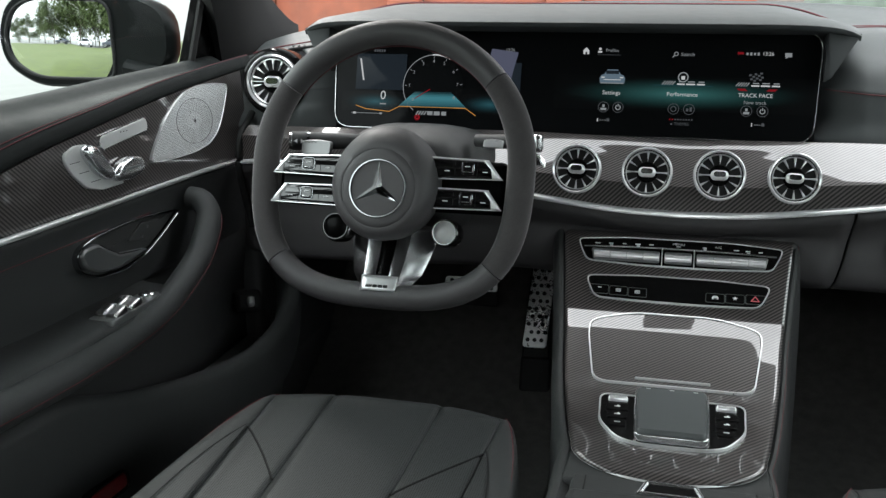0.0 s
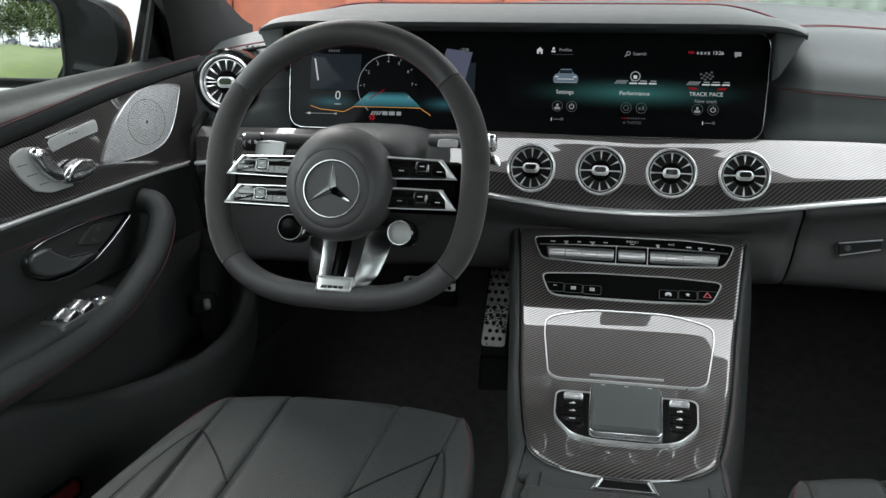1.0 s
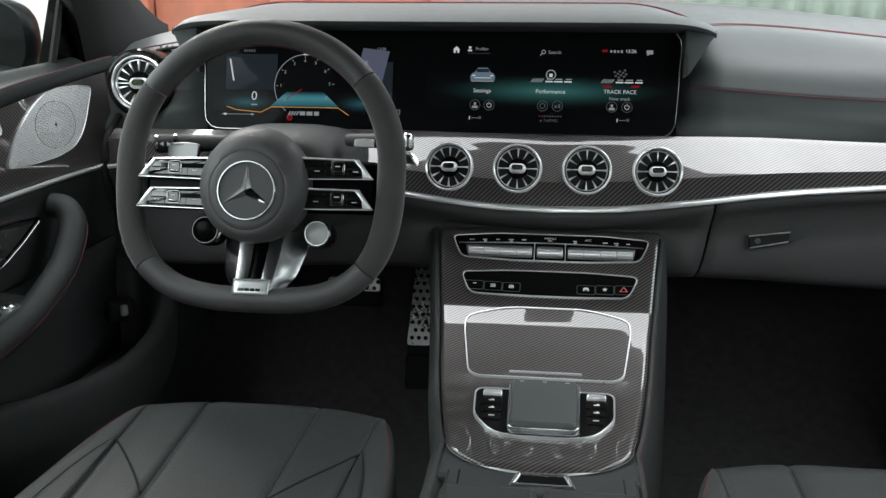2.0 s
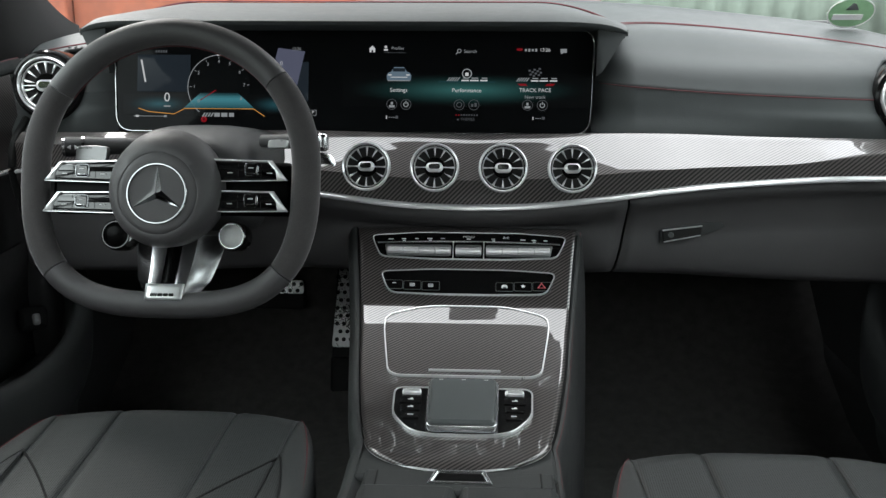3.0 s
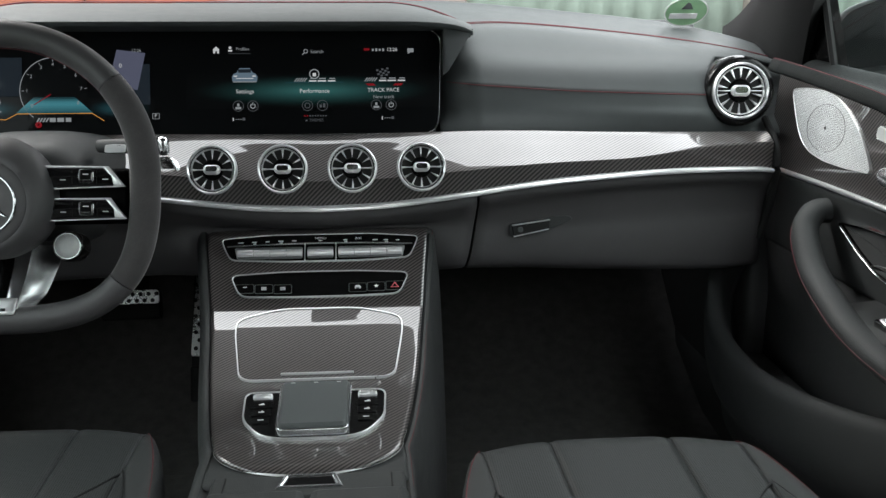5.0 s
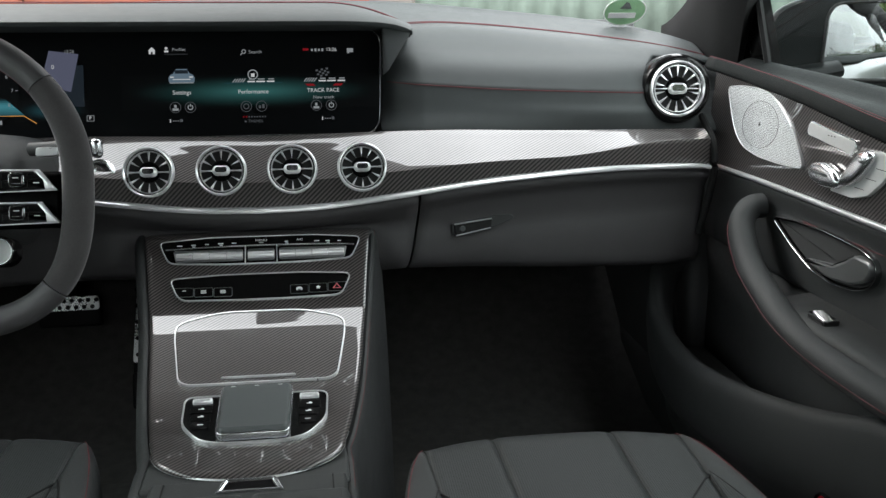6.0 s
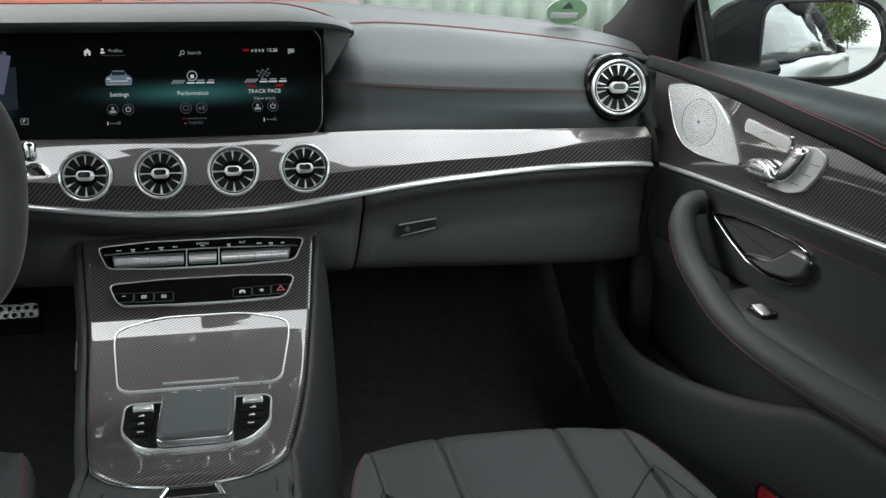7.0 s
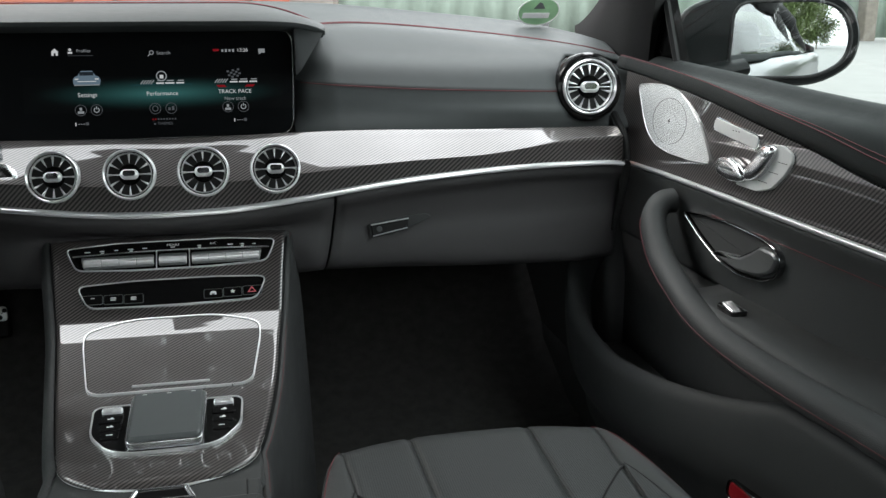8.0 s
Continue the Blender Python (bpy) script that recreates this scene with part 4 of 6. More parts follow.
    for pts in (((47, 141), (66, 147), (112, 151), (131, 141), (255, 141), (275, 154)),):
        outline([(a, b) for a, b in pts], 0, 0, UI_ORANGE, 0.8)
    text("0", 99, 122, 23, UI_WHITE)
    bar(99, 137, 12, 2.5, UI_GREY)
    for k in range(4):
        bar(166 + 5 * k, 152, 2.8, 7, UI_GREY, skew=2, lift=0.0012)
    bar(190, 152, 10, 7, UI_GREY, lift=0.0012)
    bar(203, 152, 11, 7, UI_GREY, lift=0.0012)
    bar(216, 152, 9, 7, UI_GREY, lift=0.0012)
    outline(circ(3.5, 14), 166, 160, UI_RED, 2.2, True)
    bar(66, 155, 56, 1, UI_GREY)
    bar(45, 155, 6, 3.5, UI_WHITE)
    bar(96, 155, 5, 3.5, UI_GREY)
    text("13:26", 331, 34, 7.5, UI_GREY)
    text("0", 304, 60, 10, UI_WHITE)
    part("icon", rim_plate([(x * G, y * G) for x, y in ((-6, -5), (6, -5), (6, 5), (-6, 5))], 0.8 * G, at(362, 147), 0.0004), UI_GREY, p)
    text("P", 362, 147, 8, UI_WHITE)
    text("C", 345, 153, 7, UI_TEAL)


build_dashboard()
build_display()


# ---- the centre console ----
AXIS = 0.001
PANEL = -0.0025     # the carbon panel lies a little nearer the driver
slope_z = ease((0.55, 0.80, 0.85, 0.89, 0.94, 0.987, 1.013, 1.05, 1.08, 1.112, 1.128, 1.143, 1.147, 1.1678, 1.1876, 1.2045, 1.2147, 1.2195, 1.2235, 1.2265, 1.230, 1.240, 1.30),
               (0.629, 0.6295, 0.6322, 0.6348, 0.6385, 0.6436, 0.6484, 0.6582, 0.6679, 0.6797, 0.6868, 0.6940, 0.6962, 0.7193, 0.7417, 0.7602, 0.7709, 0.7756, 0.7785, 0.7799, 0.7810, 0.7828, 0.79))
half_w = ease((0.852, 0.899, 1.021, 1.1226, 1.181, 1.226, 1.27), (0.091, 0.104, 0.1235, 0.1355, 0.1435, 0.1505, 0.155))


def console_frame(y, lift=0.0, x=0.0):
    """A frame lying on the sloping top of the console."""
    t = (slope_z(y + 0.01) - slope_z(y - 0.01)) / 0.02
    n = Vector((0, -t, 1)).normalized()
    o = Vector((AXIS + x, y, slope_z(y))) + n * lift
    return basis(o, n, (0, 1, t))


def chord_frame(y0, y1, lift=0.0):
    t = (slope_z(y1) - slope_z(y0)) / (y1 - y0)
    n = Vector((0, -t, 1)).normalized()
    return basis(Vector((AXIS, (y0 + y1) / 2, (slope_z(y0) + slope_z(y1)) / 2)) + n * lift, n, (0, 1, t))


def build_console():
    c = thing("center_console", (0, 0.9, 0.30), "black console with a sloping carbon top and chrome framed controls", "console")

    def width(y):
        if y < 0.885:
            k = min(1.0, (0.885 - y) / 0.065)
            return 0.1005 * math.sqrt(max(0.0, 1 - k ** 2.2))
        return half_w(y)
    ys = [0.885 - 0.0649 * math.cos(a) for a in along(0.0, 1.55, 22)] + along(0.892, 1.2295, 110)
    rows = []
    for y in ys:
        w = width(y)
        r = []
        for k in [-1, -0.994, -0.986, -0.976, -0.962] + along(-0.94, 0.94, 21) + [0.962, 0.976, 0.986, 0.994, 1]:
            edge = max(0.0, abs(k) - 0.962) / 0.038
            r.append(Vector((PANEL + k * w, y, slope_z(y) - 0.0015 - 0.0026 * edge ** 2.5 - (0.006 * (1 - min(1, (y - 0.82) / 0.02)) ** 2 if y < 0.84 else 0))))
        rows.append(r)
    part("carbon_panel", loft(rows), CARBON, c, "lacquered carbon-fibre console panel", thick=0.003)
    tail = [y for y in ys if y < 0.905]
    rim = [Vector((PANEL - width(y), y, slope_z(y) - 0.004)) for y in reversed(tail)] + [Vector((PANEL + width(y), y, slope_z(y) - 0.004)) for y in tail[1:]]
    part("panel_edge", tube(rim, 0.0014, 6), BRIGHT, c, "bright edge of the carbon panel")

    # leather flanks
    for s in (-1, 1):
        rows = []
        for y in along(0.50, 1.33, 34):
            w = 0.100 if y < 0.87 else half_w(y)
            w = max(w, 0.0985)
            z = slope_z(y) if y > 0.80 else 0.6325
            out = (0.004 + 0.012 * max(0, (y - 0.9) / 0.35)) if s > 0 else 0.0
            top = 0.0 if s > 0 else 0.003
            pts = [(w - 0.02, z - 0.018), (w + 0.001, z - 0.012), (w + 0.005, z - 0.010 + top), (w + 0.008 + top, z - 0.014 + top), (w + 0.010 + 1.6 * top, z - 0.03), (w + 0.011 + out * 0.4, z - 0.12), (w + 0.009 + out, 0.46), (w + 0.012 + out, 0.30)]
            rows.append(smooth([Vector((PANEL + s * x, y, zz)) for x, zz in pts], 20))
        part("flank", loft(rows), LEATHER, c, "leather flank of the console", thick=0.004)
        part("seam", tube([r[6] + Vector((s * 0.002, 0, 0.0005)) for r in rows[12:]], 0.0006, 5), RED, c, "red sewn seam")
    part("console_core", block(pose(AXIS, 0.93, 0.47), 0.17, 0.74, 0.30, 0.01), PLASTIC, c)
    part("console_shelf", block(pose(AXIS, 1.2720, 0.7680), 0.312, 0.08, 0.02, 0.006), PLASTIC, c)
    part("console_front", block(pose(AXIS, 1.30, 0.62), 0.27, 0.12, 0.24, 0.02), PLASTIC, c)

    # climate strip: frame, black face, switch bank
    f = chord_frame(1.1914, 1.2220, -0.0015) @ Matrix.Diagonal((1.0, 0.865, 1, 1))
    out = rounded([(-0.1345, 0.0175), (-0.131, 0.004), (-0.121, -0.0205), (-0.05, -0.0245), (0.05, -0.0245), (0.121, -0.0205), (0.131, 0.004), (0.1345, 0.0175), (0.07, 0.0235), (-0.07, 0.0235)], 0.009, 5)
    climate = part("climate_panel", plate(out, f, 0.004, 0.001, 0.008), GLOSS_BLACK, c, "glossy black climate control strip")
    part("panel_frame", rim_plate(inset(out, -0.0010), 0.0020, f, 0.0048, None, 0.004), VENT_SILVER, climate, "chrome frame")
    part("divider", sweep([f @ Vector((x, 0.0035 + 0.0035 * (1 - (x / 0.126) ** 2), 0.0048)) for x in along(-0.126, 0.126, 21)], [(-0.001, -0.001), (0.001, -0.001), (0.001, 0.001), (-0.001, 0.001)]), CHROME, climate)
    for x0, x1, keys in ((-0.112, -0.024, 4), (-0.018, 0.018, 1), (0.024, 0.112, 4)):
        w = (x1 - x0) / keys
        part("switch_bank", plate(rounded([(x0, -0.020), (x1, -0.020), (x1 + (0.004 if x1 > 0.1 else 0), 0.0005), (x0 - (0.004 if x0 < -0.1 else 0), 0.0005)], 0.003, 3), shift(f, 0, 0, 0.003), 0.003, 0.001), DARK_SATIN, climate, "dark satin switch bank")
        for k in range(keys):
            xm = x0 + w * (k + 0.5)
            o = shift(f, xm, -0.0110 + 0.0004 * abs(xm) / 0.1, 0.0050)
            hump = [(0.0062 * math.cos(t), 0.0058 * math.sin(t) ** 0.9) for t in along(0, math.pi, 13)]
            ends = [(-w / 2 + 0.0003, 0.90), (-w / 2 + 0.0009, 1.0), (w / 2 - 0.0009, 1.0), (w / 2 - 0.0003, 0.90)]
            part("switch", loft([[o @ Vector((x, y * k, z * k)) for y, z in hump] for x, k in ends], False, True, True), VENT_SILVER, climate, "rounded satin silver rocker switch")
    for s in (-1, 1):
        part("divider", block(shift(f, s * 0.021, -0.0092, 0.0048), 0.0014, 0.029, 0.003, 0.0005), BRIGHT, climate)
    # printed symbols, too small to read but for two words
    for k, x in enumerate((-0.108, -0.090, -0.072, -0.054, -0.036, 0.034, 0.075, 0.090, 0.106)):
        part("symbol", plate(rrect(0.007 - 0.001 * (k % 3), 0.0016, 0.0005, 3), shift(f, x, 0.0125 - 0.2 * x * x, 0.0041), 0.0004, 0.0001), PRINT, climate)
        if k % 2:
            part("symbol", plate(rrect(0.004, 0.0012, 0.0004, 3), shift(f, x + 0.0006, 0.0098 - 0.2 * x * x, 0.0041), 0.0004, 0.0001), PRINT, climate)
    words("MENU", 0.0058, shift(f, 0, 0.0155, 0.0045), PRINT, climate)
    words("A/C", 0.0055, shift(f, 0.052, 0.0145, 0.0045), PRINT, climate)
    part("symbol", plate(rrect(0.006, 0.0014, 0.0005, 3), shift(f, 0, 0.0118, 0.0041), 0.0004, 0.0001), PRINT, climate)

    # second strip with six keys
    f = chord_frame(1.1565, 1.1820, -0.001) @ Matrix.Diagonal((1.018, 0.84, 1, 1))
    out = rounded([(-0.118, 0.017), (-0.104, -0.0205), (-0.03, -0.0225), (0.03, -0.0225), (0.104, -0.0205), (0.118, 0.017), (0.05, 0.0215), (-0.05, 0.0215)], 0.012, 6)
    strip = part("switch_strip", plate(out, f, 0.0035, 0.001, 0.008), GLOSS_BLACK, c, "glossy black strip with a hazard switch")
    part("panel_frame", rim_plate(inset(out, -0.0010), 0.0020, f, 0.0052, None, 0.004), VENT_SILVER, strip, "chrome frame")
    for s in (-1, 1):
        for k in range(3):
            x = s * (0.049 + 0.0245 * k)
            key = rounded([(-0.0116, -0.0075), (0.0116, -0.0075), (0.0116 + (0.003 if (k == 2 and s > 0) else 0), 0.0075), (-0.0116 - (0.003 if (k == 2 and s < 0) else 0), 0.0075)], 0.002, 3)
            part("key", plate(key, shift(f, x, -0.0085 + 0.0009 * k, 0.003), 0.0014, 0.0005), GLOSS_BLACK, strip, "black key")
            part("key_line", rim_plate(inset(key, -0.0003), 0.0007, shift(f, x, -0.0085 + 0.0009 * k, 0.003), 0.0017), PAD_GLASS, strip)
            g = shift(f, x, -0.0078 + 0.0009 * k, 0.0045)
            if s > 0 and k == 2:
                part("hazard_triangle", rim_plate([(-0.0058, -0.004), (0.0058, -0.004), (0, 0.0058)], 0.0013, g, 0.0004), material("hazard_red", (0.55, 0.10, 0.12), 0.5), strip, "red hazard triangle")
            elif s > 0 and k == 1:
                star = []
                for i in range(10):
                    r = 0.0036 if i % 2 == 0 else 0.0015
                    star.append((r * math.sin(i * math.pi / 5), r * math.cos(i * math.pi / 5)))
                part("symbol", plate(star, g, 0.0004, 0.0001), PRINT, strip)
            elif s > 0:
                part("symbol", plate(rounded([(-0.004, -0.003), (0.004, -0.003), (0.004, 0.0005), (0.0025, 0.003), (-0.0025, 0.003), (-0.004, 0.0005)], 0.0008, 3), g, 0.0004, 0.0001), PRINT, strip)
                part("symbol", plate(rrect(0.004, 0.0022, 0.0004, 3), shift(g, 0, -0.0022, 0.0003), 0.0003, 0.0001), PLASTIC, strip)
            else:
                for j in range(1 if k == 2 else 3):
                    part("symbol", plate(rrect(0.0068 - (0.002 if k == 2 else 0), 0.0012, 0.0004, 3), shift(g, 0, 0.002 - 0.002 * j, 0), 0.0004, 0.0001), PRINT, strip)

    # storage flap, curved like the console, in its chrome frame
    def bent(q, lift):
        x, y = q
        yy = 1.0775 + y * 0.985
        return Vector((AXIS + x * 1.043, yy, slope_z(yy) + lift))
    out = rounded([(-0.089, -0.066), (-0.103, 0.030), (-0.101, 0.050), (-0.05, 0.0655), (0.05, 0.0655), (0.101, 0.050), (0.103, 0.030), (0.089, -0.066)], 0.018, 6)
    skin = inset(out, 0.0015)
    lo, hi = min(y for x, y in skin), max(y for x, y in skin)
    rows = []
    for y in along(lo + 0.0002, hi - 0.0002, 40):
        xs = []
        for (xa, ya), (xb, yb) in zip(skin, skin[1:] + skin[:1]):
            if (ya - y) * (yb - y) <= 0 and abs(ya - yb) > 1e-9:
                xs.append(xa + (xb - xa) * (y - ya) / (yb - ya))
        rows.append([bent((x, y), 0.0012) for x in along(min(xs), max(xs), 17)])
    flap = part("storage_flap", loft(rows), CARBON, c, "carbon-fibre storage flap", thick=0.002)

    def hoop(a, b, lift, drop):
        return loft([[bent(q, -drop) for q in inset(out, a)], [bent(q, lift) for q in inset(out, a)], [bent(q, lift) for q in inset(out, b)], [bent(q, -drop) for q in inset(out, b)]], True, True)
    part("flap_frame", hoop(-0.0009, 0.0007, 0.0030, 0.003), BRIGHT, flap, "chrome frame of the flap")
    part("flap_gap", hoop(0.0007, 0.0018, 0.0019, 0.003), RUBBER, flap)
    g = console_frame(1.0225, 0.0022)
    part("grip_strip", block(g, 0.088, 0.0028, 0.005, 0.001), BRIGHT, flap, "bright grip strip")

    # touchpad unit
    f = chord_frame(0.888, 0.992, 0.0005) @ Matrix.Diagonal((1.03, 1.13, 1, 1))
    out = rounded([(-0.079, 0.040), (-0.0765, -0.014), (-0.056, -0.0435), (-0.034, -0.0510), (0.034, -0.0510), (0.056, -0.0435), (0.0765, -0.014), (0.079, 0.040)], 0.012, 6)
    unit = part("touchpad_unit", plate(out, f, 0.0022, 0.001, 0.010), GLOSS_BLACK, c, "glossy black control unit round a touchpad")
    part("unit_frame", rim_plate(inset(out, -0.0010), 0.0020, f, 0.0034, None, 0.004), BRIGHT, unit, "chrome frame")
    pad_shape = rounded([(-0.0385, 0.051), (-0.0365, -0.0445), (0.0365, -0.0445), (0.0385, 0.051)], 0.007, 5)
    lift = shift(f, 0, 0, 0.004) @ pose(0, 0, 0, -3, 0, 0)
    part("touchpad_rim", plate(inset(pad_shape, -0.0022), lift, 0.004, 0.001, 0.012), SATIN, unit, "silver surround of the touchpad")
    part("touchpad", plate(pad_shape, shift(lift, 0, 0, 0.0035), 0.005, 0.003), PAD_GLASS, unit, "matt grey glass touchpad")
    for x in (-0.026, 0.0, 0.026):
        part("symbol", plate(rrect(0.005, 0.0014, 0.0005, 3), shift(lift, x, 0.0455, 0.0086), 0.0003, 0.0001), PRINT, unit)
    for s in (-1, 1):
        x = s * 0.0585
        part("thumb_wheel", block(shift(f, x, 0.0285, 0.0045), 0.022, 0.0075, 0.006, 0.0024), VENT_SILVER, unit, "ribbed silver thumb wheel")
        for k in range(3):
            y = 0.0130 - 0.0150 * k
            part("key", plate(rrect(0.0245 - 0.003 * k, 0.0128, 0.002, 3), shift(f, x - s * 0.001 * k, y, 0.0025), 0.0012, 0.0005), GLOSS_BLACK, unit, "black key")
            part("symbol", plate(rrect(0.0065, 0.0014, 0.0005, 3), shift(f, x - s * 0.001 * k, y, 0.0038), 0.0003, 0.0001), PRINT, unit)
            if k < 2:
                part("symbol", plate(rrect(0.003, 0.003, 0.0012, 4), shift(f, x - s * 0.001 * k + 0.001, y + 0.001, 0.0038), 0.0003, 0.0001), PRINT, unit)

    # armrest: a cross band with the latch, and two lids
    part("console_deck", block(pose(PANEL, 0.865, 0.6165), 0.208, 0.11, 0.018, 0.004), LEATHER, c)
    part("armrest_band", block(pose(AXIS, 0.80, 0.610), 0.194, 0.046, 0.034, 0.004), LEATHER, c)
    for s in (-1, 1):
        part("armrest_lid", block(pose(AXIS + s * 0.0505, 0.510, 0.604), 0.0985, 0.560, 0.055, 0.009), LEATHER, c, "padded leather armrest lid")
        part("seam_groove", tube([Vector((AXIS + s * 0.083, y, 0.6272)) for y in (0.818, 0.80, 0.784)], 0.0009, 5), RUBBER, c)
    f = basis((AXIS + 0.0015, 0.8035, 0.6275), (0, -0.12, 1), (0, 1, 0.12))
    latch = part("armrest_latch", rim_plate(rounded([(-0.0335, -0.0105), (0.0335, -0.0105), (0.025, 0.0125), (-0.025, 0.0125)], 0.002, 3), 0.0045, shift(f, 0, 0, -0.004), 0.0068), SATIN, c, "silver armrest latch")
    part("latch_plate", plate(rounded([(-0.027, -0.0075), (0.027, -0.0075), (0.021, 0.0095), (-0.021, 0.0095)], 0.002, 3), shift(f, 0, 0, -0.004), 0.0052, 0.001), GLOSS_BLACK, latch)


build_console()


# ---- steering wheel and what stands round it ----
HUB = Vector((-0.3635, 1.074, 0.8915))
WHEEL = basis(HUB, (0, -0.956, 0.292))


def rim_point(a):
    """The rim's centre line: round above, flattened below."""
    c, s = math.cos(a), math.sin(a)
    if s >= 0:
        return Vector((0.1685 * c, 0.1688 * s, 0))
    k = (abs(c) ** 3.0 + abs(s) ** 3.0) ** (-1 / 3.0)
    return Vector((0.1685 * c * k, 0.1685 * s * k, 0))


def build_wheel():
    w = thing("steering_wheel", HUB, "black flat-bottomed steering wheel in leather and suede", "steering wheel")

    def rim(a0, a1, swell, n=40):
        path = [rim_point(radians(a0 + (a1 - a0) * i / (n - 1))) for i in range(n)]
        rows = []
        for i, p in enumerate(path):
            a = radians(a0 + (a1 - a0) * i / (n - 1))
            q = rim_point(a + 0.01) - rim_point(a - 0.01)
            out = Vector((q.y, -q.x, 0)).normalized()
            t = i / (n - 1)
            k = 1 + swell * math.sin(math.pi * t) ** 0.6
            rows.append([WHEEL @ (p + out * x * k + Vector((0, 0, z))) for x, z in circle(0.0170, 20, 0.0162)])
        return loft(rows, False, True, True)
    part("rim_top", rim(40, 146, 0.0), WHEEL_LEATHER, w, "smooth leather upper rim")
    part("rim_grip", rim(-42, 39.6, 0.10), SUEDE, w, "suede grip of the rim")
    part("rim_grip", rim(146.4, 222, 0.05), SUEDE, w, "suede grip of the rim")
    part("rim_bottom", rim(222.4, 317.6, 0.0), WHEEL_LEATHER, w, "smooth leather lower rim")
    for a0, a1 in ((40, 146),):
        part("seam", tube([WHEEL @ (rim_point(radians(a0 + (a1 - a0) * i / 50)) * 0.9035 + Vector((0, 0, -0.006))) for i in range(51)], 0.0007, 5), RED, w, "red sewn seam")

    # padded hub
    h = shift(WHEEL, -0.001, -0.025, 0)
    rows = []
    for r, z in ((0.060, -0.045), (0.067, -0.025), (0.0705, -0.008), (0.0712, 0.006), (0.0690, 0.018), (0.0640, 0.0285), (0.0565, 0.0365), (0.0490, 0.0405), (0.0480, 0.0399), (0.0470, 0.0410), (0.042, 0.0420), (0.038, 0.0422), (0.001, 0.0422)):
        rows.append([h @ Vector((r * 0.985 * math.cos(2 * math.pi * i / 56), r * 1.02 * math.sin(2 * math.pi * i / 56) - 0.29 * max(0.0, z - 0.006), z)) for i in range(56)])
    part("hub", loft(rows, False, True, True), WHEEL_LEATHER, w, "padded round hub", sharp=60)
    b = shift(h, 0.0, -0.0105, 0.0418) @ Matrix.Diagonal((1.06, 1.06, 1, 1))
    badge = part("emblem_ring", revolve([(0.0342, -0.001), (0.0348, 0.001), (0.0338, 0.0028), (0.0325, 0.0028), (0.0316, 0.001), (0.0316, -0.001)], b, 48, True), DARK_CHROME, w, "chrome ring emblem")
    for a in (90, 210, 330):
        g = b @ Matrix.Rotation(radians(a), 4, "Z")
        bm = bmesh.new()
        v = [bm.verts.new(g @ Vector(p)) for p in ((0, -0.0062, 0.0), (0.0318, 0, 0.0006), (0, 0.0062, 0.0), (0.0, 0, 0.0062))]
        for t in ((0, 1, 3), (1, 2, 3), (2, 0, 3), (0, 2, 1)):
            bm.faces.new([v[i] for i in t])
        part("emblem_arm", bm, CHROME, badge, sharp=5)

    # switch blades left and right
    def blade(pts, name="switch_blade"):
        f = shift(WHEEL, 0, 0, 0.0)
        o = part(name, plate(rounded(pts, 0.003, 4), f, 0.013, 0.004, 0.006), PIANO, w, "glossy black switch blade with chrome edge")
        return o
    for s in (-1, 1):
        for lo in (0, 1):
            if lo == 0:
                pts = [(s * 0.060, 0.0065), (s * 0.134, 0.0045), (s * 0.152, -0.0180), (s * 0.060, -0.0200)]
            else:
                pts = [(s * 0.060, -0.0315), (s * 0.136, -0.0325), (s * 0.153, -0.0555), (s * 0.060, -0.0570)]
            if s > 0:
                pts = [(x - 0.004, y + 0.003) for x, y in pts]
            o = blade(pts)
            T, B = Vector(pts[1]), Vector(pts[2])
            A, D = Vector(pts[0]), Vector(pts[3])
            tip = [T + Vector((-s * 0.007, 0.0002)), T, B, B + Vector((-s * 0.013, 0.0005)), B.lerp(T, 0.45) + Vector((-s * 0.0065, 0.0))]
            part("chrome_tip", plate([tuple(p) for p in tip], shift(WHEEL, 0, 0, 0.0085), 0.0062, 0.0016), VENT_SILVER, o, "chrome tip")
            part("chrome_edge", tube([WHEEL @ Vector((p.x, p.y, 0.0115)) for p in (A, A.lerp(T, 0.5), T)], 0.0011, 6, up=WHEEL.col[2].to_3d()), VENT_SILVER, o, "thin chrome edge of the blade")
            part("chrome_edge", tube([WHEEL @ Vector((p.x, p.y, 0.0115)) for p in (D, D.lerp(B, 0.5), B)], 0.0008, 6, up=WHEEL.col[2].to_3d()), VENT_SILVER, o, "thin chrome edge of the blade")
            # tilted strip added to imitate a highlight streak along the blade
            part("highlight_facet", block(shift(WHEEL, s * 0.098, A.y * 0.62 + D.y * 0.38, 0.0128) @ pose(0, 0, 0, -18, 0, 0), 0.072, 0.0065, 0.002, 0.0008), PIANO, o)
            ym = (pts[0][1] + pts[3][1]) / 2
            part("rocker", block(shift(WHEEL, s * 0.104, ym + 0.001, 0.0128), 0.016, 0.015, 0.005, 0.003), PIANO, o)
            part("rocker_rim", rim_plate(rrect(0.0172, 0.0162, 0.004, 4), 0.0009, shift(WHEEL, s * 0.104, ym + 0.001, 0.0122), 0.0026), DARK_CHROME, o)
            part("rocker_bar", block(shift(WHEEL, s * 0.104, ym - 0.0035, 0.0158), 0.010, 0.0014, 0.0015, 0.0006), CHROME, o)
            for x in (0.078, 0.104, 0.126):
                part("symbol", plate(rrect(0.0065, 0.0011, 0.0004, 3), shift(WHEEL, s * x, ym + (0.003 if x == 0.104 else -0.003), 0.0155 if x == 0.104 else 0.0139), 0.0004, 0.0001), PRINT, o)
